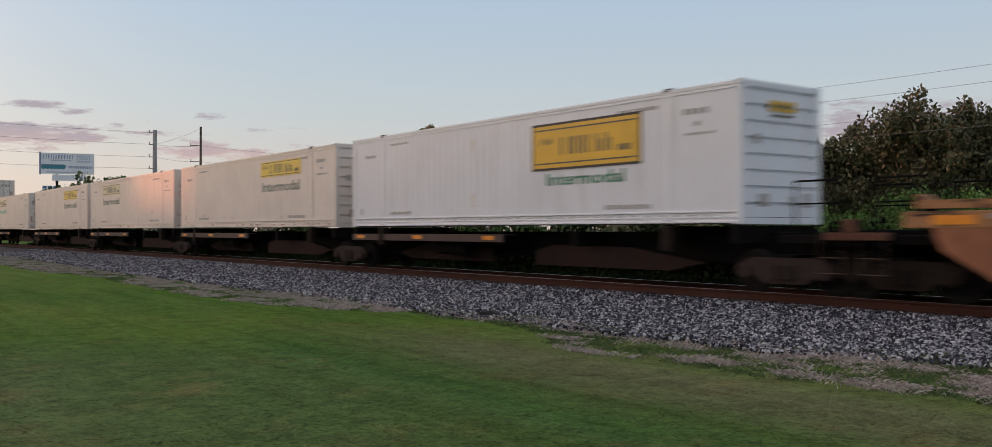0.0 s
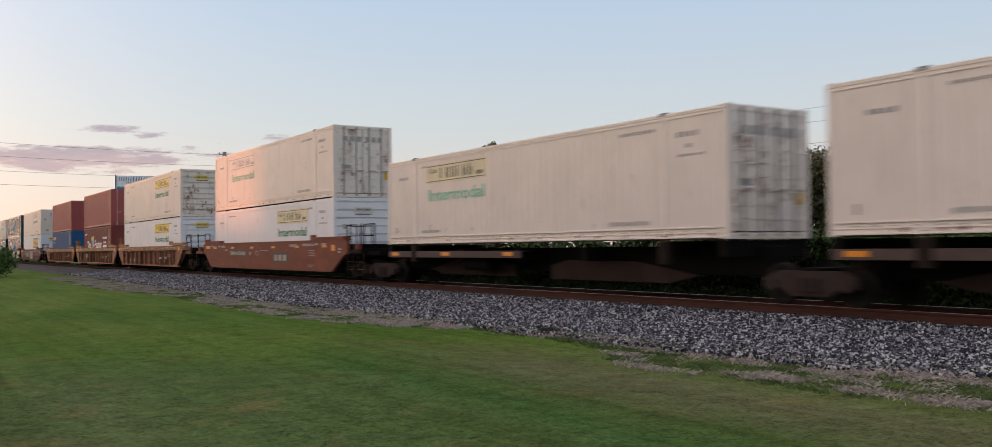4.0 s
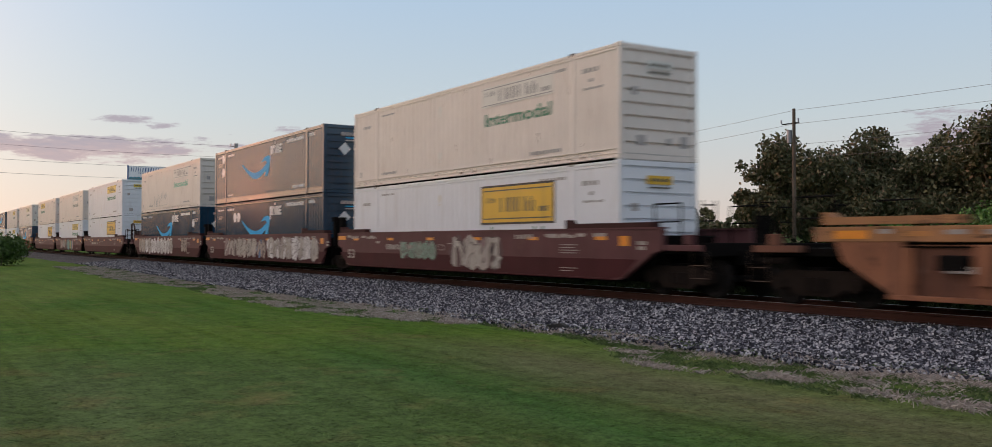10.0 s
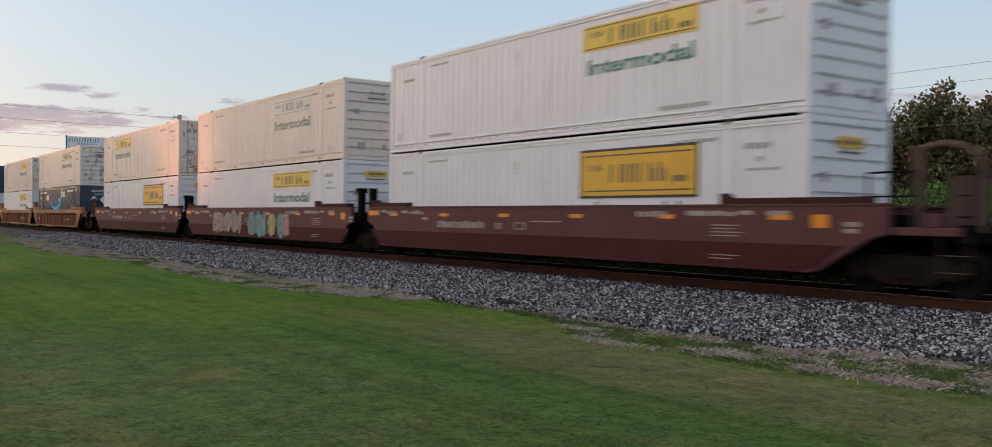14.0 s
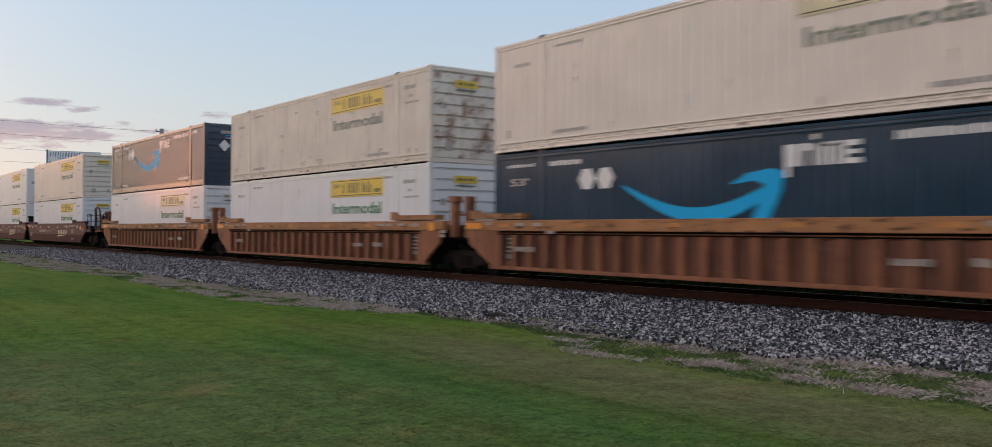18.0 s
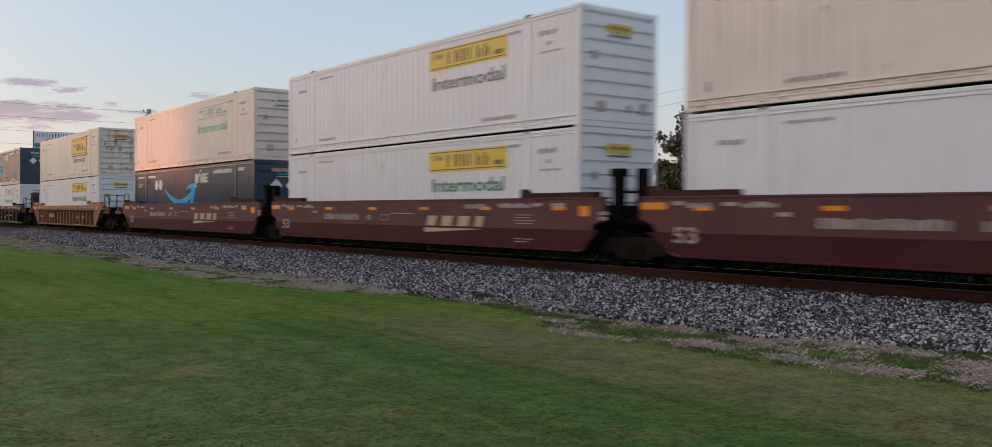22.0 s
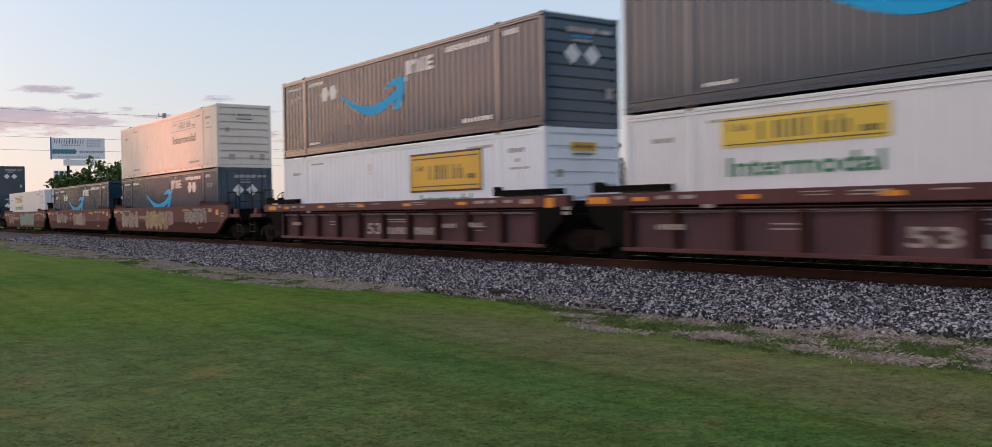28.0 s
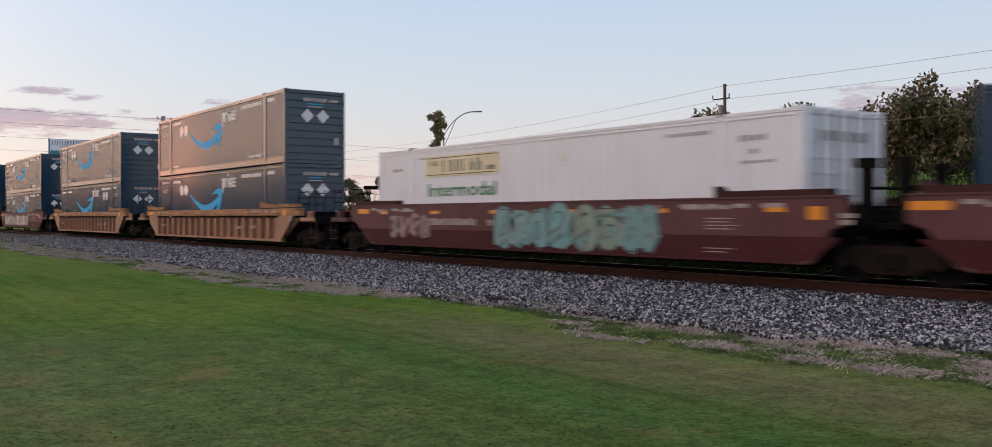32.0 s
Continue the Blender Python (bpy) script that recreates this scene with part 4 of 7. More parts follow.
        def arch(bm):
            box(bm, 9.97, 10.13, -0.98, -0.86, 0.95, 2.46)
            pts = [(10.03, 2.42), (10.5, 2.5), (10.85, 2.44), (11.12, 2.25), (11.2, 1.95), (11.2, 1.0)]
            for (px, pz), (qx, qz) in zip(pts, pts[1:]):
                rod(bm, (px, -0.92, pz), (qx, -0.92, qz), 0.06, 8)
            box(bm, 10.45, 10.8, -0.7, -0.3, 0.95, 1.95)
        part("brake_stand", shared("brake_stand", arch, STAND), STAND, car, "dark arched brake stand", at=at)
    if s > 0:
        part("brake_wheel", shared("brake_wheel", lambda bm: [rod(bm, (10.98, 0.6 + 0.28 * math.cos(i * 0.524), 1.7 + 0.28 * math.sin(i * 0.524)), (10.98, 0.6 + 0.28 * math.cos((i + 1) * 0.524), 1.7 + 0.28 * math.sin((i + 1) * 0.524)), 0.02, 5) for i in range(12)] + [rod(bm, (10.98, 0.32, 1.7), (10.98, 0.88, 1.7), 0.015, 5), rod(bm, (10.98, 0.6, 1.42), (10.98, 0.6, 1.98), 0.015, 5), box(bm, 10.85, 10.97, 0.4, 0.8, 1.0, 1.75)], STEEL_DARK), STEEL_DARK, car, at=at)


def joint_end(car, s, paint_m, tall):
    """End of a unit that shares its truck with the next one."""
    at = pose(0, 0, 0) if s > 0 else pose(0, 0, 0, 0, 0, 180)
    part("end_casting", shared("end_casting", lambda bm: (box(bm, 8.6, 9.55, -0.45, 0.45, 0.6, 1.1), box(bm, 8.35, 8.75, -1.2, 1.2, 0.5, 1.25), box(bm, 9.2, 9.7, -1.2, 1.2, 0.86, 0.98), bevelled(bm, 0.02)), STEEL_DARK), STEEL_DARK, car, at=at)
    if tall:
        def posts(bm):
            box(bm, 9.25, 9.45, -1.32, -1.1, 0.95, 2.1)
            box(bm, 9.2, 9.5, -1.36, -1.06, 1.95, 2.12)
            rod(bm, (9.35, -1.2, 1.6), (9.35, 1.2, 1.6), 0.03, 6)
            box(bm, 9.25, 9.45, 1.1, 1.32, 0.95, 2.1)
        part("end_post", shared(("end_post", paint_m.name), posts, paint_m if paint_m in (BROWN_CAR, TAN_CAR) else STEEL_DARK), STEEL_DARK, car, at=at)


def band(bm, pts, width, y):
    """Flat stroke of even width through points in x and z."""
    lo, hi = [], []
    for i, (px, pz) in enumerate(pts):
        (ax, az), (bx, bz) = pts[max(0, i - 1)], pts[min(len(pts) - 1, i + 1)]
        d = math.hypot(bx - ax, bz - az) or 1.0
        nx, nz = -(bz - az) / d * width / 2, (bx - ax) / d * width / 2
        lo.append(bm.verts.new((px - nx, y, pz - nz)))
        hi.append(bm.verts.new((px + nx, y, pz + nz)))
    for i in range(len(pts) - 1):
        bm.faces.new((lo[i], lo[i + 1], hi[i + 1], hi[i]))


def arc(cx, cz, rx, rz, a0, a1, n=9):
    return [(cx + rx * math.cos(a0 + (a1 - a0) * i / (n - 1)), cz + rz * math.sin(a0 + (a1 - a0) * i / (n - 1))) for i in range(n)]


def graffiti(car, x0, x1, low, high, colours, seed, y):
    """Unread sprayed signs: overlapping fat strokes and bowls with dark outlines, highlights and a ragged cloud of paint behind."""
    r = random.Random(seed)
    h = high - low
    x = x0
    while x < x1 - 0.25:
        w = min(x1 - x, h * r.uniform(0.62, 0.95))
        cx, cz = x + w / 2, (low + high) / 2
        tilt = r.uniform(-0.12, 0.2)
        forms = []
        for _ in range(r.choice((2, 3, 3))):
            kind = r.randrange(5)
            if kind == 0:      # leaning stem
                q = x + r.uniform(0.12, 0.85) * w
                forms.append([(q + tilt * (k - 0.5) + r.uniform(-0.03, 0.03), low + 0.1 * h + 0.8 * h * k) for k in (0, 0.3, 0.65, 1)])
            elif kind == 1:    # bowl
                a0 = r.uniform(0, 6.28)
                forms.append(arc(cx + r.uniform(-0.1, 0.1) * w, cz + r.uniform(-0.12, 0.12) * h, w * r.uniform(0.25, 0.36), h * r.uniform(0.22, 0.36), a0, a0 + r.uniform(3.4, 5.6), 11))
            elif kind == 2:    # zigzag
                forms.append([(x + w * k + r.uniform(-0.05, 0.05), low + h * v) for k, v in ((0.12, 0.8), (0.75, 0.84), (0.3, 0.45), (0.86, 0.4), (0.2, 0.14))])
            elif kind == 3:    # arrow-like diagonal
                forms.append([(x + 0.1 * w, low + h * r.uniform(0.12, 0.4)), (cx, cz + r.uniform(-0.1, 0.1)), (x + 0.9 * w, low + h * r.uniform(0.6, 0.9))])
            else:              # arch
                forms.append(arc(cx, low + 0.14 * h, w * 0.34, h * r.uniform(0.5, 0.72), 3.1, 0.0, 10))
        bm = bmesh.new()
        rim = [(cx + w * r.uniform(0.44, 0.62) * math.cos(k), cz + h * r.uniform(0.34, 0.5) * math.sin(k)) for k in (i * 0.349 for i in range(18))]
        mid = bm.verts.new((cx, y - 0.002, cz))
        vs = [bm.verts.new((p, y - 0.002, max(low, min(high, q)))) for p, q in rim]
        for i in range(18):
            bm.faces.new((mid, vs[i], vs[(i + 1) % 18]))
        field = part("graffiti_field", bm, colours[0] if colours[0] in (SPRAY["white"], SPRAY["teal"]) else SPRAY[r.choice(("faded", "grey", "shade"))] if r.random() < 0.55 else r.choice(colours), car, "sprayed unread lettering")
        fat = h * r.uniform(0.13, 0.2)
        for name, extra, back, m in (("graffiti_outline", 0.075, 0.0035, SPRAY[r.choice(("dark", "dark", "shade"))]), ("graffiti_stroke", 0.0, 0.0075, r.choice(colours)), ("graffiti_highlight", 0.022 - fat, 0.012, SPRAY["grey"])):
            bm = bmesh.new()
            for k, form in enumerate(forms):
                shift = 0.03 if name == "graffiti_highlight" else 0.0
                band(bm, [(p - shift, q + shift) for p, q in form], fat + extra, y - back - 0.0009 * k)
            part(name, bm, m, field, kind="stuff")
        x += w * r.uniform(0.82, 1.0)


SPRAY = {k: paint("spray_" + k, c, (0.16, 0.08, 0.07), 0.75, 0.6, 0.15, spot=(1, 1, 1), rust=(0.17, 0.09, 0.08)) for k, c in dict(faded=(0.25, 0.17, 0.165), shade=(0.1, 0.055, 0.055), tan=(0.42, 0.34, 0.28), cream=(0.46, 0.42, 0.37), grey=(0.33, 0.31, 0.29), pale=(0.48, 0.42, 0.37), white=(0.74, 0.73, 0.72), teal=(0.14, 0.36, 0.36), green=(0.2, 0.34, 0.26), orange=(0.42, 0.27, 0.14), gold=(0.44, 0.32, 0.16), yellow=(0.45, 0.42, 0.15), pink=(0.4, 0.2, 0.22), dark=(0.06, 0.04, 0.04), blue=(0.1, 0.2, 0.38)).items()}


SPRAY_GREY = plain("grey_blue_spray", (0.22, 0.26, 0.28), 0.7, spread=0.3, scale=5)


def car_stencils(car, kind, seed, y, ribbed):
    """Reflectors, numbers and notices on the near side."""
    for x in (-7.4, -4.4, -1.4, 1.6, 4.6, 7.6):
        tape_m = REFLECT_DIRTY if seed in DIRTY_CARS else REFLECT
        part("reflector", shared(("reflector", tape_m.name), lambda bm: box(bm, -0.23, 0.23, -0.004, 0, 0, 0.09), tape_m), tape_m, car, "orange reflector tape", at=pose(x, y, 1.24 if ribbed else 1.18))
    part("reflector", shared("reflector_square", lambda bm: box(bm, -0.17, 0.17, -0.004, 0, 0, 0.24), REFLECT), REFLECT, car, "square orange reflector", at=pose(8.5, y, 1.04 if not ribbed else 1.13))
    part("reflector", shared("reflector_wide", lambda bm: box(bm, -0.36, 0.36, -0.004, 0, 0, 0.15), REFLECT), REFLECT, car, "orange reflector tape", at=pose(-8.75, y, 1.2))
    def blocks(bm):
        for x0, x1, z in ((5.2, 5.75, 1.3), (5.9, 6.2, 1.3), (6.6, 6.95, 1.3), (7.3, 7.8, 1.3), (-8.2, -7.9, 1.32), (-6.9, -6.5, 1.3), (-6.2, -5.8, 1.3), (-5.6, -5.3, 1.1), (9.0, 9.3, 1.1), (9.0, 9.25, 0.98)):
            bars(bm, [(x0, x1, z - 0.03, z + 0.05)])
    part("stencil_writing", shared("block_stencils", blocks, CHALK), CHALK, car, at=pose(0, y - 0.0005, 0), kind="stuff")
    def notice_bars(bm):
        if ribbed:
            word(bm, -6.9, -6.1, 0.62, 0.74, 6, 1)
            word(bm, 5.0, 5.6, 0.62, 0.76, 4, 2)
            word(bm, 3.6, 4.3, 0.6, 0.72, 5, 3)
        else:
            word(bm, -4.7, -2.3, 0.86, 1.05, 10, 1, -0.01)
            word(bm, -7.8, -7.2, 1.24, 1.34, 4, 2)
            word(bm, -6.4, -5.6, 1.24, 1.32, 6, 7)
            word(bm, 3.7, 4.6, 1.22, 1.34, 5, 3)
            word(bm, 5.3, 6.5, 1.24, 1.32, 7, 8)
            bars(bm, [(5.9, 6.6, 1.05, 1.07), (5.9, 6.5, 0.98, 1.0), (5.9, 6.7, 0.91, 0.93), (5.9, 6.6, 0.84, 0.86), (5.9, 6.6, 0.45, 0.47), (5.9, 6.4, 0.38, 0.4), (-0.2, 1.0, 1.06, 1.09), (-0.9, -0.45, 0.86, 0.88), (-0.9, -0.45, 1.02, 1.04), (-0.9, -0.86, 0.88, 1.02), (-0.49, -0.45, 0.88, 1.02), (-1.75, -1.65, 0.86, 1.02), (-1.58, -1.5, 0.86, 1.02)])
    part("stencil_writing", shared(("car_stencils", ribbed), notice_bars, CHALK), CHALK, car, at=pose(0, y - 0.001, 0), kind="stuff")
    if kind == "53" and ribbed:
        part("number", lettering("53", 0.95, 0.36, CHALK), CHALK, car, "chalky number 53", at=pose(-0.75, y + 0.15, 0.36))
        part("number_writing", shared("number_bars", lambda bm: (word(bm, 0.12, 1.42, 0.38, 0.6, 5, 3), word(bm, 1.8, 3.0, 0.38, 0.6, 6, 5), bars(bm, [(0.1, 1.4, 0.82, 0.85), (0.2, 1.3, 0.75, 0.775), (-4.0, -3.3, 0.74, 0.77), (-4.0, -3.4, 0.64, 0.67), (4.9, 5.6, 0.62, 0.65), (5.0, 5.4, 0.52, 0.55)])), CHALK), CHALK, car, at=pose(0, y + 0.15, 0), kind="stuff")
        part("notice_writing", shared("chord_notice_bars", lambda bm: bars(bm, [(-3.2, -2.6, 1.34, 1.36), (-3.1, -2.6, 1.28, 1.3), (-2.2, -1.4, 1.33, 1.36), (-2.2, -1.5, 1.27, 1.295), (-0.65, -0.1, 1.32, 1.35), (1.9, 2.7, 1.33, 1.36), (2.0, 2.6, 1.27, 1.295)]), CHALK), CHALK, car, at=pose(0, y - 0.001, 0), kind="stuff")
    elif kind == "53":
        part("number", lettering("53", 0.62, 0.34, CHALK), CHALK, car, "chalky number 53", at=pose(-7.85, y - 0.001, 0.5))
    elif kind == "wing":
        part("number", lettering("53", 0.62, 0.34, CHALK), CHALK, car, "chalky number 53", at=pose(-7.85, y - 0.001, 0.5))
        def mark(bm):
            word(bm, 1.75, 4.45, 0.74, 1.02, 4, 12, slant=0.35, gap=0.6)
            slab(bm, [(1.65, 0.68), (4.55, 0.68), (2.45, 0.58), (1.65, 0.55)], -0.004, 0)
        part("logo_writing", shared("logo_bars_wing", mark, GOLD_INK), GOLD_INK, car, "gold bars over a wedge", at=pose(0, y - 0.001, 0), kind="stuff")
    elif kind == "block":
        if not ribbed:
            for q in ((1.62, 3.5, 0.54, 1.0), (-4.85, -2.15, 0.8, 1.11)):
                part("logo_panel", shared(("logo_panel", q), lambda bm: bars(bm, [q]), BLACK), BLACK, car, "black backing panel of the lettering", at=pose(0, y - 0.006, 0))
        part("logo_writing", shared(("logo_bars_block", ribbed), lambda bm: word(bm, 1.8 if not ribbed else -4.0, 3.3 if not ribbed else -2.75, 0.62, 0.92, 3, 5, -0.01 if not ribbed else 0.0), CHALK), CHALK, car, "pale block letters as bars", at=pose(0, y - 0.001, 0), kind="stuff")


def well_car(style, label, front, back, seed, mark="", spray=(), tall=False, guard=True):
    """Well car unit: two deep sides round a low floor. front and back: 'coupled' or 'joint'."""
    ribbed = style in ("brown", "tan", "maroon_ribs")
    paint_m = {"smooth": MAROON_CAR, "smooth_red": RED_CAR, "brown": BROWN_CAR, "tan": TAN_CAR, "maroon_ribs": MAROON_CAR}[style]
    web_m = WEB_BROWN if style == "brown" else WEB_MAROON if style == "maroon_ribs" else paint_m
    chord_m = BROWN_TOP if style in ("brown", "tan") else MAROON_CAR
    car = thing("well_car", label, "railway car", "freight cars of the train")
    e1, e0 = 9.85 if front == "coupled" else 9.15, -9.6 if back == "coupled" else -9.15
    top = 1.44 if not ribbed else 1.42
    y = -SIDE_Y
    for s in (-1, 1):
        at = pose(0, 0, 0) if s < 0 else pose(0, 0, 0, 0, 0, 180)
        a, b = (e0, e1) if s < 0 else (-e1, -e0)
        key = (style, a, b)
        if not ribbed:
            part("side_plate", shared(("side_plate", key), lambda bm: (slab(bm, [(-8.05, 0.21), (8.2, 0.21), (8.45, 0.27), (b - 0.35, 0.86), (b, 0.95), (b, top - 0.03), (b - 0.04, top), (a + 0.04, top), (a, top - 0.05), (a, 1.0), (a + 0.35, 0.88), (-8.3, 0.28)], y, y + 0.12),), paint_m), paint_m, car, at=at)
            part("top_flange", shared(("top_flange", key), lambda bm: box(bm, a, b, y - 0.02, y + 0.2, top + 0.002, top + 0.04), paint_m), paint_m, car, at=at)
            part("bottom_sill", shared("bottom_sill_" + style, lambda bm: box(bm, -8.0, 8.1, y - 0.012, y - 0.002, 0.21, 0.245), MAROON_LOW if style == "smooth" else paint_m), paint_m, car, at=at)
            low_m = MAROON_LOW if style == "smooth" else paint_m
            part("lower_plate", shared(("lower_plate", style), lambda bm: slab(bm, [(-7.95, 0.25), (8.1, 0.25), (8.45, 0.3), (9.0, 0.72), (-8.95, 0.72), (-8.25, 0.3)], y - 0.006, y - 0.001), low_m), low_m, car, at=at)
            part("weld_seam", shared(("weld_seam", key), lambda bm: box(bm, a + 0.5, b - 0.5, y - 0.009, y - 0.001, 0.725, 0.739), paint_m), paint_m, car, at=at)
        else:
            part("web_plate", shared(("web_plate", key), lambda bm: slab(bm, [(-7.9, 0.2), (8.1, 0.2), (b - 0.5, 0.9), (b - 0.4, 1.06), (a + 0.4, 1.06), (a + 0.5, 0.9)], y + 0.15, y + 0.19), web_m), web_m, car, at=at)
            part("top_chord", shared(("top_chord", key), lambda bm: (box(bm, a, b, y, y + 0.22, 1.14, top), bevelled(bm, 0.012)), chord_m), chord_m, car, at=at)
            part("bottom_chord", shared(("bottom_chord", key), lambda bm: (box(bm, -8.0, 8.2, y, y + 0.16, 0.13, 0.22), bevelled(bm, 0.012)), paint_m), paint_m, car, at=at)
            # black strip stands in for the shade in the gap below the chord
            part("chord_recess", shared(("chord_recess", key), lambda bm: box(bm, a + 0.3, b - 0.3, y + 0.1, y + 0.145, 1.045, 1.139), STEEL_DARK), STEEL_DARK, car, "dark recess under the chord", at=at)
            part("brake_pipe", shared(("brake_pipe", key), lambda bm: rod(bm, (a + 0.5, y + 0.1, 1.085), (b - 0.5, y + 0.1, 1.085), 0.013, 5), paint_m), paint_m, car, at=at)
            if style == "maroon_ribs":
                for z in (1.02, 0.985):
                    part("air_pipe", shared(("air_pipe", key, z), lambda bm: rod(bm, (a + 0.6, y + 0.06, z), (b - 0.6, y + 0.06, z), 0.011, 5), DUSTY_PIPE), DUSTY_PIPE, car, at=at)
            n = 11 if style == "maroon_ribs" else 25 if seed in (17, 19, 21) else 19 if style != "brown" or seed % 2 else 12
            rib_m = GUARD if style == "maroon_ribs" else paint_m
            rib = shared(("rib", style), lambda bm: (slab(bm, [(-0.075, 0.22), (0.075, 0.22), (0.075, 1.04), (-0.075, 1.04)], y + 0.004, y + 0.15),), rib_m)
            for i in range(n if s < 0 else 9):
                part("rib", rib, paint_m, car, at=at @ pose(max(-7.8, min(7.9, -8.0 + 1.6 * i)) if style == "maroon_ribs" else -7.6 + 15.4 * i / ((n if s < 0 else 9) - 1), 0, 0))
            if s < 0:
                if style == "brown" and seed in (17, 19, 21):
                    for c in (-7.16, 7.38):
                        pn = part("stencil_panel", shared("stencil_panel", lambda bm: box(bm, -0.33, 0.33, y + 0.135, y + 0.148, 0.36, 1.02), BLACK), BLACK, car, "black stencil panel", at=pose(c, 0, 0))
                        def panel_marks(bm):
                            for k, (q0, q1) in enumerate(((-0.24, 0.2), (-0.2, 0.24), (-0.24, 0.12), (-0.26, 0.25))):
                                bars(bm, [(q0, q1, 0.92 - 0.11 * k, 0.96 - 0.11 * k)], y + 0.134)
                            word(bm, -0.25, 0.25, 0.42, 0.53, 3, 4, y + 0.134)
                        part("panel_writing", shared("panel_writing", panel_marks, CHALK), CHALK, pn, kind="stuff")
                gus_m = STEEL_DARK if style == "maroon_ribs" else paint_m
                gus = shared(("gusset", style), lambda bm: slab(bm, [(8.1, 0.2), (8.95, 0.78), (9.1, 1.14), (7.9, 1.14), (7.9, 0.2)], y + 0.01, y + 0.08), gus_m)
                part("gusset", gus, gus_m, car)
                gus2 = shared(("gusset_b", style), lambda bm: slab(bm, [(-7.9, 0.2), (-7.7, 0.2), (-7.7, 1.14), (-9.1, 1.14), (-8.95, 0.78)], y + 0.01, y + 0.08), gus_m)
                part("gusset", gus2, gus_m, car)
                if style == "brown" and not seed % 2:
                    for dx, w, z0, z1 in ((-6.35, 0.3, 0.42, 1.1), (6.0, 0.9, 0.72, 0.92), (-1.9, 0.18, 0.4, 1.1), (3.2, 0.18, 0.38, 1.1), (7.15, 0.18, 0.36, 1.1)):
                        bx = bmesh.new()
                        box(bx, dx, dx + w, y - 0.06, y + 0.08, z0, z1)
                        part("bracket_box", bevelled(bx, 0.015), paint_m, car)
                    bx = bmesh.new()
                    box(bx, -7.05, -6.5, y - 0.02, y + 0.13, 0.66, 0.92)
                    part("valve_box", bevelled(bx, 0.02), STEEL_DARK, car, "grimy black valve box")
                    def frames(bm):
                        for q in (-5.95, -4.62):
                            w = 1.06
                            bars(bm, [(q, q + w, 0.34, 0.365), (q, q + w, 0.6, 0.625), (q, q + 0.025, 0.365, 0.6), (q + w - 0.025, q + w, 0.365, 0.6)])
                            word(bm, q + 0.1, q + w - 0.1, 0.41, 0.55, 5, 4)
                    part("number_writing", shared("framed_number_bars", frames, CHALK), CHALK, car, "framed number as pale bars", at=pose(0, y + 0.149, 0), kind="stuff")
    if guard:
        gm = STEEL_DARK if style == "maroon_ribs" else RED_CAR if style == "smooth_red" else GUARD if not style in ("brown", "tan") else BROWN_TOP
        for x0, x1 in ((6.1, e1 - 0.4), (e0 + 0.2, -6.6)):
            def g(bm, x0=x0, x1=x1):
                slab(bm, [(x0, 1.46), (x1, 1.46), (x1, 1.6), (x0 + 0.22, 1.6), (x0 + 0.1, 1.7), (x0, 1.7)], y + 0.01, y + 0.3)
            part("guide_plate", shared(("guide_plate", gm.name, round(x0, 2), round(x1, 2)), g, gm), gm, car, "dark raised guide plate")
    part("well_floor", shared("well_floor", lambda bm: [box(bm, x, x + 0.9, -1.3, 1.3, 0.16, 0.24) for x in (-8.0, -4.2, -0.45, 3.3, 7.1)] + [box(bm, -8.1, 8.1, -1.3, -1.15, 0.16, 0.27), box(bm, -8.1, 8.1, 1.15, 1.3, 0.16, 0.27)], STEEL_DARK), STEEL_DARK, car)
    for s in (-1, 1):
        part("bulkhead", shared("bulkhead", lambda bm: slab(bm, [(8.22, 0.2), (8.34, 0.2), (8.6, 1.3), (8.22, 1.3)], -1.36, 1.36), STEEL_DARK), STEEL_DARK, car, at=pose(0, 0, 0, 0, 0, 0 if s > 0 else 180))
    for s, kind in ((1, front), (-1, back)):
        if kind == "coupled":
            coupled_end(car, s, paint_m, "posts" if seed in (17, 21) else "wide" if seed == 25 else "arch" if s > 0 and seed in (13, 20) else "")
            bogie(car, s * 9.9)
        else:
            joint_end(car, s, paint_m, tall)
            if s < 0:
                bogie(car, -9.72)
    car_stencils(car, mark, seed, y - 0.002, ribbed)
    for x0, x1, z0, z1, names in spray:
        graffiti(car, x0, x1, z0, z1, [SPRAY[k] for k in names], seed + int(x0 * 7), y - (0.014 if not ribbed else 0.004))
    return car


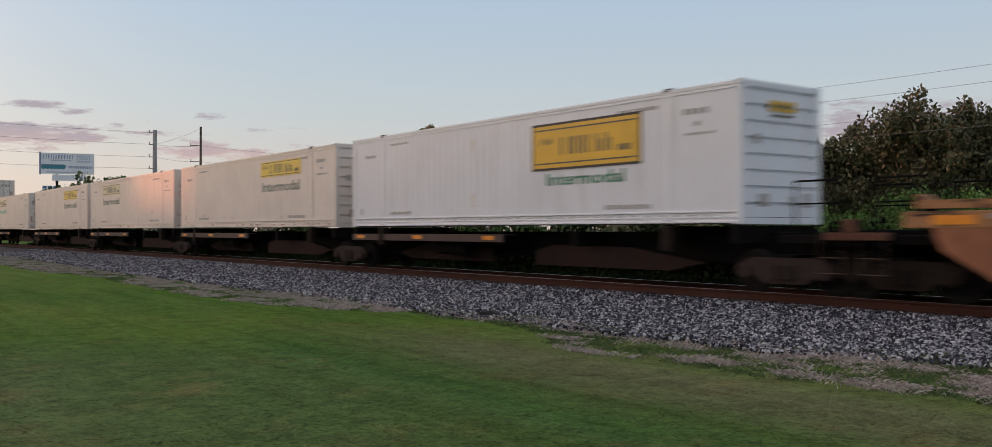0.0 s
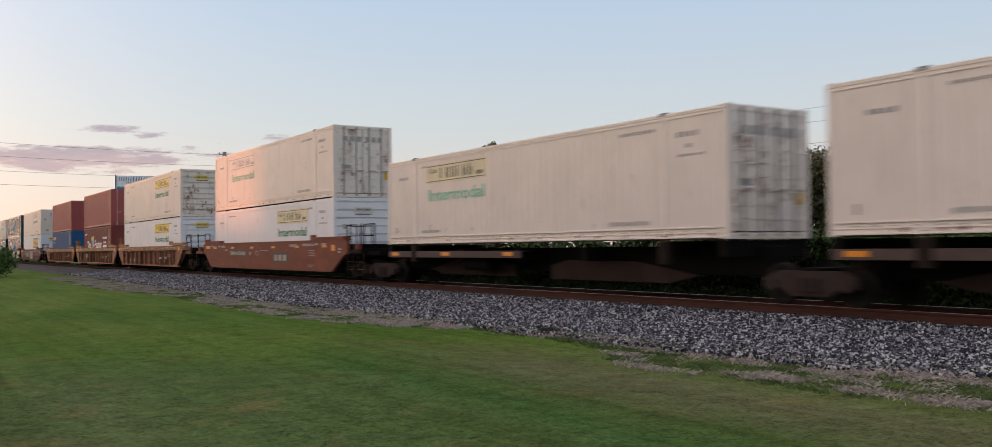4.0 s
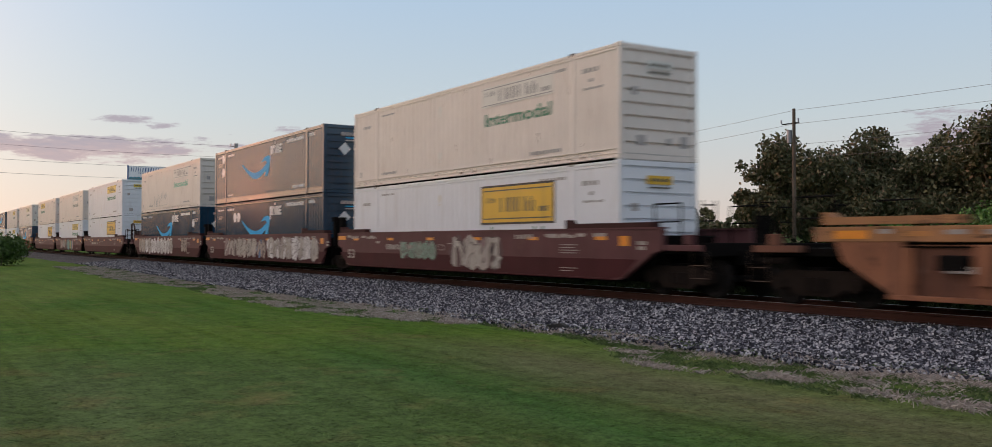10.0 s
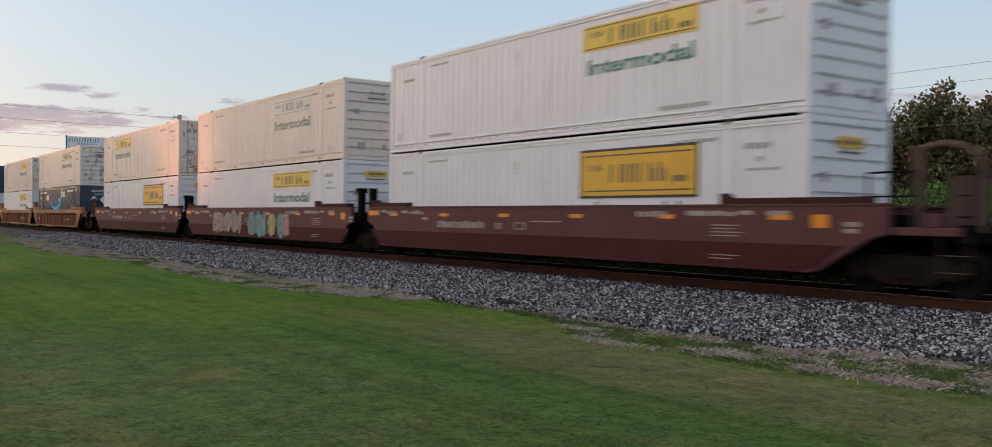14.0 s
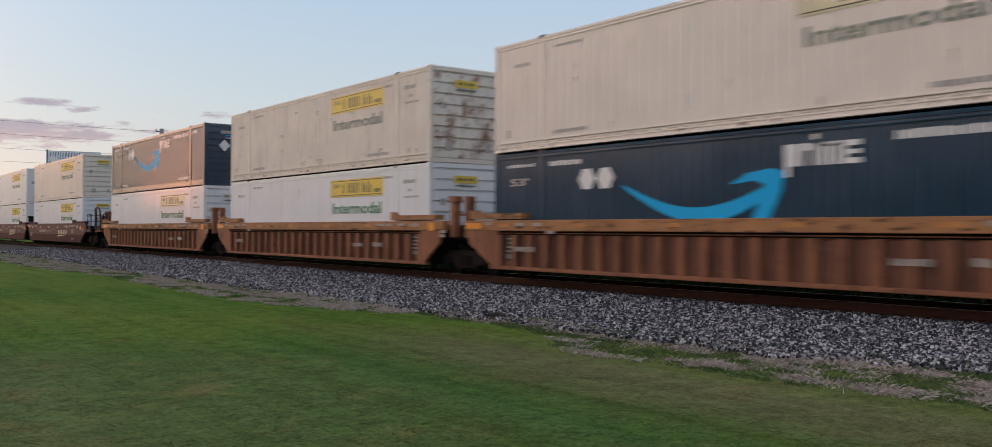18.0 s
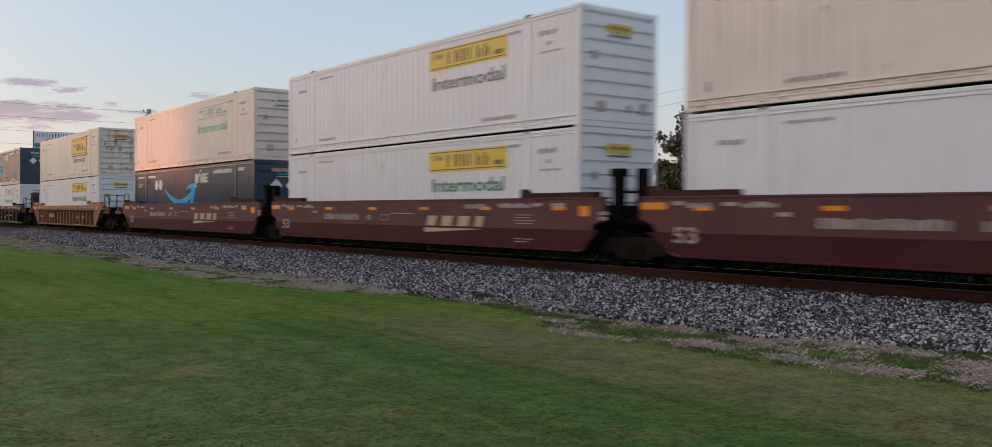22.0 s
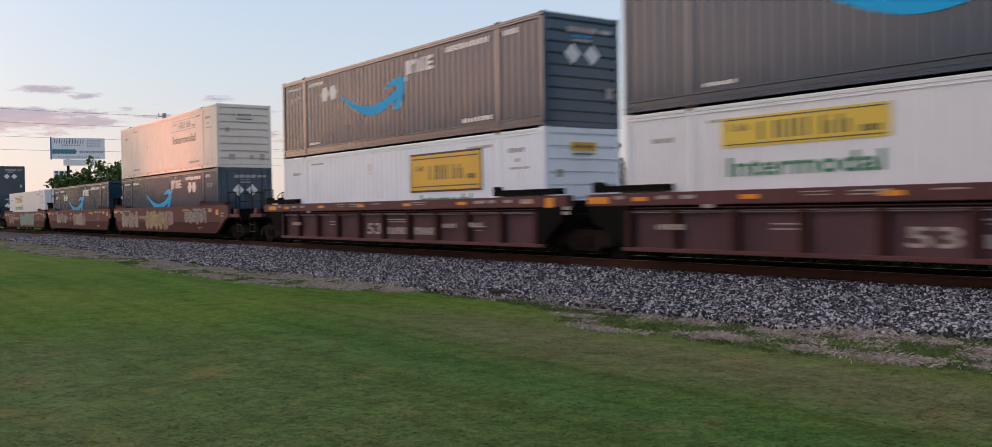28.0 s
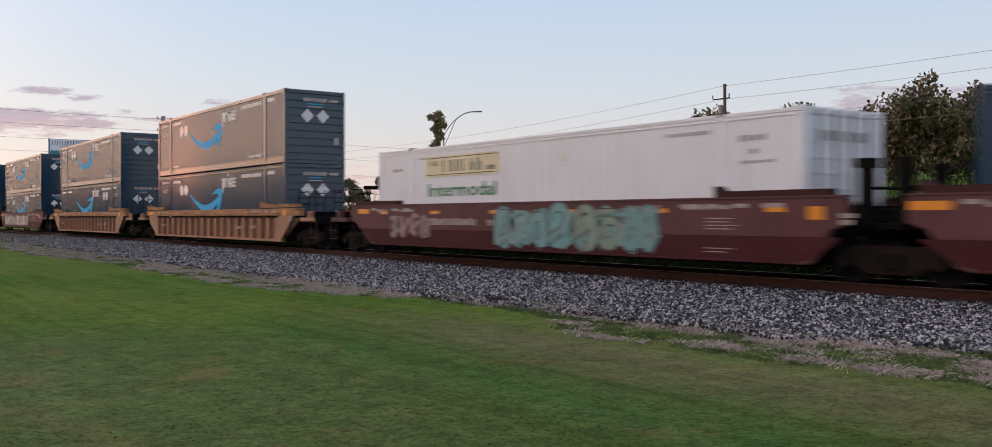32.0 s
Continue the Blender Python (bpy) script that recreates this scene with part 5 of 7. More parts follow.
def spine_car(front, back, seed):
    """Spine car unit: a central beam with arms that carry one container."""
    car = thing("spine_car", "black-brown spine car with rusty side sill plates", "railway car", "freight cars of the train")
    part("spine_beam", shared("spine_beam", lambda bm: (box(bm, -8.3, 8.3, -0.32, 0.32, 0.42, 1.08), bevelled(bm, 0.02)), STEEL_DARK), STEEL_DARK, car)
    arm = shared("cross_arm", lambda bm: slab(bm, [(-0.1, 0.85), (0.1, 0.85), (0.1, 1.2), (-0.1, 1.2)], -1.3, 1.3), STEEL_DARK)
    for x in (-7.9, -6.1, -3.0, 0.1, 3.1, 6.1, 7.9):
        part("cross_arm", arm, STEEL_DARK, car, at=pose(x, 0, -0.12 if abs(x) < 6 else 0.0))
    plate = shared("sill_plate", lambda bm: (box(bm, -8.0, 0.3, -1.34, -1.28, 0.8, 1.0), box(bm, -8.0, 0.3, -1.34, -0.9, 0.985, 1.005), bevelled(bm, 0.008)), SILL)
    part("sill_plate", plate, SILL, car, "rusty side sill plate")
    part("sill_plate", plate, SILL, car, at=pose(0, 0, 0, 0, 0, 180))
    for x in (-7.7, -4.2, -0.6):
        part("reflector", shared("spine_reflector", lambda bm: box(bm, 0, 0.5, -1.345, -1.34, 0.86, 0.97), REFLECT), REFLECT, car, "orange reflector tape", at=pose(x, 0, 0))
    part("belly_plate", shared("belly_plate", lambda bm: slab(bm, [(0.9, 0.22), (5.6, 0.22), (6.6, 0.42), (4.4, 0.72), (1.6, 0.74), (0.9, 0.6)], -0.7, -0.64), BELLY), BELLY, car, "dusty fish-belly plate")
    part("belly_plate", shared("belly_plate_b", lambda bm: slab(bm, [(-6.4, 0.4), (-5.6, 0.24), (-1.2, 0.24), (-1.2, 0.6), (-4.6, 0.74)], -0.5, -0.44), BELLY), BELLY, car)
    ped = shared("pedestal", lambda bm: (box(bm, -0.16, 0.16, -1.36, -1.1, 0.66, 1.2), bevelled(bm, 0.02)), STEEL_BROWN)
    for x in (-6.1, 6.1):
        part("pedestal", ped, STEEL_BROWN, car, at=pose(x, 0, 0))
        part("pedestal", ped, STEEL_BROWN, car, at=pose(x, 0, 0, 0, 0, 180))
    part("air_tank", shared("air_tank", lambda bm: rod(bm, (-3.4, -0.85, 0.62), (-1.9, -0.85, 0.62), 0.2, 14), STEEL_DARK), STEEL_DARK, car)
    if front == "coupled":
        bogie(car, 8.9, TRUCK_DUST)
        coupled_end(car, 1, STEEL_DARK)
    bogie(car, -8.75 if back == "joint" else -9.0, TRUCK_DUST)
    if back == "coupled":
        coupled_end(car, -1, STEEL_DARK)
    return car


SILL = paint("rusty_sill_paint", (0.075, 0.045, 0.038), (0.04, 0.03, 0.026), 0.7, 0.75, 0.2)
BELLY = paint("dusty_belly_steel", (0.035, 0.022, 0.018), (0.014, 0.011, 0.01), 0.75, 0.85, 0.15, gloss=0.08)

DIRTY_CARS = {17, 19, 21, 23, 31, 33, 4, 6, 8, 1}

# The train, from its head: place of the load's leading end, car, then the loads from the bottom up.
# W: tone, panel, lettering, turned about; N: navy, turned about; R and B: 40-foot boxes.
G, P_, Q = GREEN_INK, GREEN_PALE, GREY_GREEN
W = lambda tone, logo, ink, flip=False, stain=False: ("W", tone, logo, ink, flip, stain)
N = lambda flip=False: ("N", flip)
TRAIN = [
    (9.0, ("well", "brown", "coupled", "coupled", 1, "block"), []),
    (-12.2, ("spine", "coupled", "joint"), [W("cool", "box", G)]),
    (-29.6, ("spine", "joint", "joint"), [W("cream", "yel", Q)]),
    (-46.87, ("spine", "joint", "joint"), [W("cream", "yelfade", Q, True)]),
    (-63.91, ("spine", "joint", "joint"), [W("cream", "yel", Q)]),
    (-82.61, ("spine", "joint", "coupled"), [W("cream", "yelfade", P_, True)]),
    (-103.69, ("well", "smooth_red", "coupled", "coupled", 2, "block"), [W("cool", "yelfade", G), W("cream", "fade", P_, True)]),
    (-127.16, ("well", "brown", "coupled", "joint", 4, ""), [W("cool", "yel", G), W("cream", "yel", G, False, True)]),
    (-148.42, ("well", "brown", "joint", "joint", 6, "block"), [("R", False, "corrugated"), ("R", True, "door")]),
    (-167.83, ("well", "brown", "joint", "coupled", 8, ""), [("B",), ("R", True, "corrugated")]),
    (-189.55, ("well", "smooth", "coupled", "joint", 10, "53", [(-3.6, -1.0, 0.5, 1.2, ["green"]), (0.0, 3.0, 0.25, 1.38, ["grey", "cream"])]), [W("cool", "box", G), W("cream", "fade", G)]),
    (-208.93, ("well", "smooth", "joint", "joint", 11, "53", [(-5.4, 0.0, 0.26, 1.4, ["pale", "cream"]), (0.1, 1.5, 0.3, 1.3, ["orange", "blue", "tan"]), (1.6, 8.2, 0.24, 1.42, ["white", "cream"])]), [N(), N()]),
    (-228.32, ("well", "smooth", "joint", "coupled", 12, "", [(-7.7, -5.6, 0.26, 1.38, ["tan", "pale"]), (-5.6, 2.4, 0.22, 1.42, ["white", "cream", "white"]), (4.6, 6.0, 0.4, 1.34, ["tan"])]), [N(True), W("cream", "fade", P_)]),
    (-251.75, ("well", "smooth", "coupled", "joint", 13, ""), [W("cool", "box", G), W("cool", "yel", G)]),
    (-271.28, ("well", "smooth", "joint", "joint", 14, "", [(-5.0, -1.4, 0.3, 1.36, ["pink", "tan", "grey"]), (-0.6, 1.4, 0.22, 1.36, ["teal"]), (1.6, 2.6, 0.24, 1.34, ["yellow"]), (2.6, 3.8, 0.24, 1.34, ["teal", "pink"])]), [W("cool", "yel", G), W("cream", "fade", Q)]),
    (-290.59, ("well", "smooth", "joint", "coupled", 15, ""), [W("cool", "box", G), W("cream", "yel", G, True)]),
    (-314.0, ("well", "brown", "coupled", "joint", 17, ""), [N(), W("cream", "yelfade", Q, False, True)]),
    (-333.43, ("well", "brown", "joint", "joint", 19, ""), [W("cool", "yel", G), W("rust", "yel", Q)]),
    (-353.02, ("well", "brown", "joint", "coupled", 21, ""), [W("cool", "yelfade", G), N()]),
    (-376.48, ("well", "smooth", "coupled", "joint", 20, "wing"), [W("cool", "yel", G), W("cream", "yel", Q)]),
    (-395.92, ("well", "smooth", "joint", "joint", 22, "wing"), [W("cool", "yel", G), W("cool", "yel", Q)]),
    (-415.37, ("well", "smooth", "joint", "coupled", 24, "wing"), [N(), W("cream", "fade", P_)]),
    (-438.9, ("well", "brown", "coupled", "coupled", 23, "block"), [W("cool", "yel", G), W("cream", "box", Q, False, True)]),
    (-462.54, ("well", "maroon_ribs", "coupled", "joint", 25, "53"), [W("cool", "fade", P_), N()]),
    (-482.26, ("well", "maroon_ribs", "joint", "joint", 27, "53"), [W("cool", "yel", G, True), N(True)]),
    (-501.3, ("well", "maroon_ribs", "joint", "coupled", 29, "53"), [W("fresh", "box", G), N()]),
    (-524.85, ("well", "smooth", "coupled", "joint", 26, "", [(-7.4, -4.0, 0.3, 1.3, ["grey", "tan"]), (-2.6, 1.4, 0.24, 1.36, ["gold"]), (1.4, 2.2, 0.5, 1.3, ["pink"]), (4.0, 7.2, 0.62, 1.3, ["grey"])]), [N(True), W("cream", "fade", Q)]),
    (-544.13, ("well", "smooth", "joint", "joint", 28, "", [(-6.0, -2.8, 0.5, 1.3, ["faded", "grey"]), (-0.6, 3.0, 0.36, 1.3, ["grey", "faded"])]), [N()]),
    (-563.54, ("well", "smooth", "joint", "coupled", 30, "", [(-7.0, -4.5, 0.4, 1.2, ["faded", "pink"]), (-1.4, 4.6, 0.24, 1.42, ["teal", "green", "teal"])]), [W("cool", "yelfade", G, True)]),
    (-587.19, ("well", "tan", "coupled", "coupled", 31, ""), [N(), N()]),
    (-610.74, ("well", "tan", "coupled", "coupled", 33, ""), [N(True), N()]),
    (-634.0, ("well", "smooth", "coupled", "joint", 32, "", [(-7.0, 4.0, 0.3, 1.3, ["pale", "white"])]), [N(), N()]),
    (-653.45, ("well", "smooth", "joint", "coupled", 34, ""), [N(), N()]),
]
CAR_WORDS = {"smooth": "maroon smooth-sided well car", "smooth_red": "faded red-brown smooth-sided well car", "brown": "rusty orange-brown well car with upright ribs",
             "tan": "tan-orange well car with upright ribs", "maroon_ribs": "maroon well car with upright side ribs"}
TRACK_Y = 16.29
rolling = []     # each moving thing with its place in the train
for n, (lead, spec, loads) in enumerate(TRAIN):
    length = L40 if loads and loads[0][0] in "RB" else L53
    centre = lead - length / 2
    if spec[0] == "spine":
        car = spine_car(spec[1], spec[2], n)
        floor_z = 1.227
    else:
        style, front, back, seed, mark = spec[1:6]
        spray = spec[6] if len(spec) > 6 else []
        car = well_car(style, CAR_WORDS[style] + (" and sprayed graffiti" if spray else ""), front, back, seed, mark, spray, tall=style in ("brown", "smooth"))
        floor_z = 0.286
    rolling.append((car, centre, 0.0))
    for k, load in enumerate(loads):
        if load[0] == "W":
            ob = white_container(load[1], load[2], load[3], load[4], n * 2 + k, load[5])
            if n == 12:
                def tag(bm):
                    r = random.Random(5)
                    pts = [(-4.3, 0.4)]
                    for i in range(26):
                        pts.append((-4.2 + 0.16 * i + r.uniform(-0.12, 0.12), 0.5 + 0.42 * math.sin(i * 2.2) * (1 - 0.02 * i) + 0.02 * i + r.uniform(-0.1, 0.1)))
                    pts += [(-0.2, 0.3), (-1.6, 0.26), (-3.4, 0.24)]
                    for (ax, az), (bx, bz) in zip(pts, pts[1:]):
                        rod(bm, (ax, 0, az + 0.1), (bx, 0, bz + 0.1), 0.009, 4)
                part("sprayed_tag", shared("sprayed_tag", tag, SPRAY_GREY), SPRAY_GREY, ob, "thin grey-blue sprayed scribble", at=pose(0, -HALF + 0.022, 0))
        elif load[0] == "N":
            ob = navy_container(load[1], n * 2 + k, n == 11 and k == 1, n == 12)
        elif load[0] == "R":
            ob = red_container(load[1], load[2])
        else:
            ob = blue_container()
        rolling.append((ob, centre, floor_z + k * (CH + 0.004)))

# ---------------- ground, track bed and rails ----------------
LAWN_Z = -0.62


def lawn_colours(n, l):
    """Mown lawn: greener and drier bands along the track, with patches and worn spots between."""
    g = n.new("ShaderNodeNewGeometry")
    sep = n.new("ShaderNodeSeparateXYZ")
    l.new(g.outputs["Position"], sep.inputs[0])
    wob = noise_tex(n, l, 0.22, 4, 0.6, coord="World", stretch=(0.5, 1.0, 1.0))
    add = n.new("ShaderNodeMath")
    add.operation = "MULTIPLY_ADD"
    add.inputs[1].default_value = 2.0
    l.new(wob, add.inputs[0])
    l.new(sep.outputs[1], add.inputs[2])
    cr = n.new("ShaderNodeValToRGB")
    e = cr.color_ramp.elements
    e[0].position, e[0].color = 0.0, (0.084, 0.136, 0.042, 1)
    e[1].position, e[1].color = 1.0, (0.15, 0.125, 0.085, 1)
    for pos, c in ((0.22, (0.095, 0.14, 0.046)), (0.36, (0.08, 0.134, 0.036)), (0.44, (0.078, 0.132, 0.034)), (0.5, (0.06, 0.13, 0.03)), (0.545, (0.078, 0.132, 0.034)), (0.6, (0.11, 0.138, 0.053)), (0.69, (0.133, 0.142, 0.065)), (0.75, (0.112, 0.146, 0.046)), (0.86, (0.105, 0.165, 0.034)), (0.92, (0.13, 0.135, 0.06))):
        k = e.new(pos)
        k.color = (*c, 1)
    mr = n.new("ShaderNodeMapRange")
    mr.inputs["From Min"].default_value, mr.inputs["From Max"].default_value = 0.0, 13.5
    l.new(add.outputs[0], mr.inputs[0])
    l.new(mr.outputs[0], cr.inputs[0])
    side = n.new("ShaderNodeMath")
    side.operation = "MULTIPLY_ADD"
    side.inputs[1].default_value = 9.0
    l.new(wob, side.inputs[0])
    l.new(sep.outputs[0], side.inputs[2])
    far_green = ramp(n, l, noise_tex(n, l, 0.35, 5, 0.6, coord="World", stretch=(0.4, 1, 1)), 0.35, 0.65, (0.056, 0.132, 0.014), (0.105, 0.165, 0.024))
    mown = ramp(n, l, side.outputs[0], -12.5, -7.5, far_green, cr.outputs[0])
    patch = noise_tex(n, l, 0.9, 6, 0.65, coord="World")
    fleck = noise_tex(n, l, 14.0, 6, 0.8, coord="World")
    c = ramp(n, l, patch, 0.55, 0.82, mown, (0.165, 0.14, 0.055))
    drift = noise_tex(n, l, 1.0, 5, 0.6, coord="World", stretch=(0.16, 1.5, 1.0))
    light = n.new("ShaderNodeHueSaturation")
    light.inputs["Value"].default_value, light.inputs["Saturation"].default_value = 1.16, 0.94
    l.new(c, light.inputs["Color"])
    c = ramp(n, l, drift, 0.45, 0.72, c, light.outputs[0])
    # lines that the mower left, and tufts a hand across
    lines = noise_tex(n, l, 1.7, 4, 0.6, coord="World", stretch=(0.035, 1.6, 1.0))
    deep = n.new("ShaderNodeHueSaturation")
    deep.inputs["Value"].default_value, deep.inputs["Saturation"].default_value = 0.84, 1.06
    l.new(c, deep.inputs["Color"])
    c = ramp(n, l, lines, 0.5, 0.68, c, deep.outputs[0])
    tuft = noise_tex(n, l, 4.0, 5, 0.7, coord="World", stretch=(1.0, 0.8, 1.0))
    both = n.new("ShaderNodeMath")
    both.operation = "MULTIPLY_ADD"
    both.inputs[1].default_value = 0.8
    l.new(tuft, both.inputs[0])
    l.new(fleck, both.inputs[2])
    hs = n.new("ShaderNodeHueSaturation")
    fr = n.new("ShaderNodeMapRange")
    fr.inputs["From Min"].default_value, fr.inputs["From Max"].default_value = 0.6, 1.2
    fr.inputs["To Min"].default_value, fr.inputs["To Max"].default_value = 0.34, 1.46
    l.new(both.outputs[0], fr.inputs[0])
    l.new(fr.outputs[0], hs.inputs["Value"])
    l.new(c, hs.inputs["Color"])
    return hs.outputs[0]


def grass_ground():
    m, n, l, b = base_material("mown_lawn_soil", 0.95, spec=0.05)
    c = lawn_colours(n, l)
    dark = n.new("ShaderNodeHueSaturation")
    dark.inputs["Value"].default_value, dark.inputs["Saturation"].default_value = 0.78, 0.95
    l.new(c, dark.inputs["Color"])
    c = ramp(n, l, noise_tex(n, l, 24, 3, 0.6, coord="World"), 0.5, 0.72, c, dark.outputs[0])
    l.new(c, b.inputs["Base Color"])
    return m


def blade_material():
    m, n, l, b = base_material("grass_blades", 0.8, spec=0.08)
    c = lawn_colours(n, l)
    g = n.new("ShaderNodeNewGeometry")
    hsv = n.new("ShaderNodeHueSaturation")
    mr = n.new("ShaderNodeMapRange")
    mr.inputs["To Min"].default_value, mr.inputs["To Max"].default_value = 0.7, 1.55
    l.new(g.outputs["Random Per Island"], mr.inputs[0])
    l.new(mr.outputs[0], hsv.inputs["Value"])
    l.new(c, hsv.inputs["Color"])
    l.new(hsv.outputs[0], b.inputs["Base Color"])
    return m


def island_material(name, stops, rough=0.85, noise_scale=20.0, gloss=0.3):
    m, n, l, b = base_material(name, rough, spec=gloss)
    g = n.new("ShaderNodeNewGeometry")
    cr = n.new("ShaderNodeValToRGB")
    e = cr.color_ramp.elements
    e[0].position, e[0].color = stops[0][0], (*stops[0][1], 1)
    e[1].position, e[1].color = stops[-1][0], (*stops[-1][1], 1)
    for p, c in stops[1:-1]:
        e.new(p).color = (*c, 1)
    l.new(g.outputs["Random Per Island"], cr.inputs[0])
    t = noise_tex(n, l, noise_scale, 3, coord="World")
    hsv = n.new("ShaderNodeHueSaturation")
    mr = n.new("ShaderNodeMapRange")
    mr.inputs["To Min"].default_value, mr.inputs["To Max"].default_value = 0.6, 1.4
    l.new(t, mr.inputs[0])
    l.new(mr.outputs[0], hsv.inputs["Value"])
    l.new(cr.outputs[0], hsv.inputs["Color"])
    l.new(hsv.outputs[0], b.inputs["Base Color"])
    return m


def ballast_material():
    m, n, l, b = base_material("crushed_stone", 0.9, spec=0.25)
    v = n.new("ShaderNodeTexVoronoi")
    v.inputs["Scale"].default_value = 16.0
    g = n.new("ShaderNodeNewGeometry")
    l.new(g.outputs["Position"], v.inputs["Vector"])
    sp = n.new("ShaderNodeSeparateColor")
    l.new(v.outputs["Color"], sp.inputs[0])
    c = ramp(n, l, sp.outputs[0], 0.0, 1.0, (0.012, 0.012, 0.015), (0.16, 0.155, 0.165))
    c = ramp(n, l, noise_tex(n, l, 0.5, 5, coord="World"), 0.35, 0.75, c, (0.05, 0.047, 0.05))
    l.new(c, b.inputs["Base Color"])
    bump(n, l, b, v.outputs["Distance"], 1.0, 0.05)
    return m


LAWN, BLADES = grass_ground(), blade_material()
BALLAST = ballast_material()
STONE = island_material("ballast_stones", ((0.0, (0.008, 0.008, 0.012)), (0.4, (0.034, 0.035, 0.048)), (0.6, (0.125, 0.128, 0.155)), (0.8, (0.32, 0.32, 0.345)), (1.0, (0.58, 0.57, 0.58))), noise_scale=8.0)
DEAD = island_material("dry_dead_grass", ((0.0, (0.2, 0.165, 0.145)), (0.5, (0.38, 0.32, 0.285)), (1.0, (0.56, 0.5, 0.46))), 0.85)
WEED = island_material("low_weeds", ((0.0, (0.045, 0.08, 0.022)), (0.6, (0.085, 0.13, 0.042)), (1.0, (0.15, 0.19, 0.075))), 0.8)
RAIL_RUST = paint("rusty_rail_web", (0.062, 0.025, 0.017), (0.04, 0.018, 0.012), 0.6, 0.9, 0.15, gloss=0.2)
RAIL_HEAD = plain("polished_rail_head", (0.3, 0.29, 0.28), 0.4, 1.0, 0.05)
TIE = paint("creosoted_timber", (0.014, 0.011, 0.009), (0.03, 0.024, 0.02), 0.5, 0.85, 0.2)


def ground_height(x, y):
    """Level lawn with faint swells; it dips a little towards the track bed."""
    near = math.exp(-((x + 15) / 60) ** 2)
    return LAWN_Z + near * 0.03 * math.sin(x * 0.31 + y * 0.5) * math.sin(y * 0.42 + 1.0) - 0.05 * math.exp(-((y - 10.6) / 1.6) ** 2)


def ground_mesh():
    xs = [-3000, -1200, -500, -220] + [-120 + 2.0 * i for i in range(70)] + [40, 120, 400, 1200, 3000]
    ys = [-3000, -1000, -300, -100, -40, -20, -10] + [-5 + 0.8 * i for i in range(24)] + [18, 24, 40, 80, 200, 600, 1500, 3000]
    verts = [(x, y, ground_height(x, y) if -130 < x < 60 and -20 < y < 40 else LAWN_Z) for x in xs for y in ys]
    k = len(ys)
    faces = [(i * k + j, (i + 1) * k + j, (i + 1) * k + j + 1, i * k + j + 1) for i in range(len(xs) - 1) for j in range(k - 1)]
    return raw_mesh("ground", verts, faces, LAWN)


tagged(new("ground", ground_mesh()), "mown lawn of green and dry grass reaching the horizon", "lawn", kind="structure")

# track bed: one long bank of crushed stone with an uneven toe
BED = [(10.35, -0.8), (10.9, -0.66), (11.6, -0.61), (13.2, -0.52), (14.5, -0.42), (14.95, -0.34), (17.6, -0.34), (18.2, -0.43), (20.6, -0.66), (21.6, -0.8)]


def along(x, stops):
    return float(np.interp(x, [a for a, b in stops], [b for a, b in stops]))


def stone_edge(x):
    """Where the stones end towards the lawn."""
    return along(x, ((-75, 12.0), (-57, 11.8), (-43, 11.1), (-36, 11.1), (-28, 11.2), (-22, 11.3), (-17, 11.1), (-14.5, 11.5), (-12, 11.2), (-10, 11.5), (-8.6, 11.3), (-8, 11.7), (-6.9, 12.2), (0, 12.0))) + 0.3 * noise.noise((x * 0.6, 9.2, 0)) + 0.15 * noise.noise((x * 1.9, 4.2, 0))


def lawn_edge(x):
    """Where the mown lawn ends towards the stones."""
    return min(stone_edge(x) - 0.1, along(x, ((-75, 9.2), (-60, 8.8), (-46, 8.5), (-37, 9.1), (-29, 9.0), (-24, 8.8), (-20, 9.0), (-17.4, 10.85), (-15.0, 11.0), (-12.9, 10.75), (-12.2, 10.2), (-11.6, 9.6), (-10.6, 9.3), (-8.9, 9.7), (-7.2, 9.4), (-6.4, 9.9), (0, 9.8))) + 0.25 * noise.noise((x * 0.7, 1.2, 5)))


def toe(x):
    return stone_edge(x) - 11.0


def bed_profile(x):
    t = toe(x) if -119 < x < 30 else 0.0
    return [y + t * max(0.0, 1 - j * 0.3) for j, (y, z) in enumerate(BED)]


def bed_mesh():
    xs = [-900, -400, -200] + [-120 + i * 0.6 for i in range(240)] + [60, 200, 400, 800]
    verts = []
    for x in xs:
        for y, (y0, z) in zip(bed_profile(x), BED):
            verts.append((x, y, z))
    k = len(BED)
    faces = [(i * k + j, (i + 1) * k + j, (i + 1) * k + j + 1, i * k + j + 1) for i in range(len(xs) - 1) for j in range(k - 1)]
    return raw_mesh("track_bed", verts, faces, BALLAST)


tagged(new("track_bed", bed_mesh()), "bank of grey crushed stone under the rails", "track bed", kind="structure")


def rail_profile():
    return [(-0.07, -0.172), (0.07, -0.172), (0.07, -0.158), (0.012, -0.145), (0.01, -0.045), (0.036, -0.035), (0.036, -0.006), (0.028, 0.0), (-0.028, 0.0), (-0.036, -0.006), (-0.036, -0.035), (-0.01, -0.045), (-0.012, -0.145), (-0.07, -0.158)]


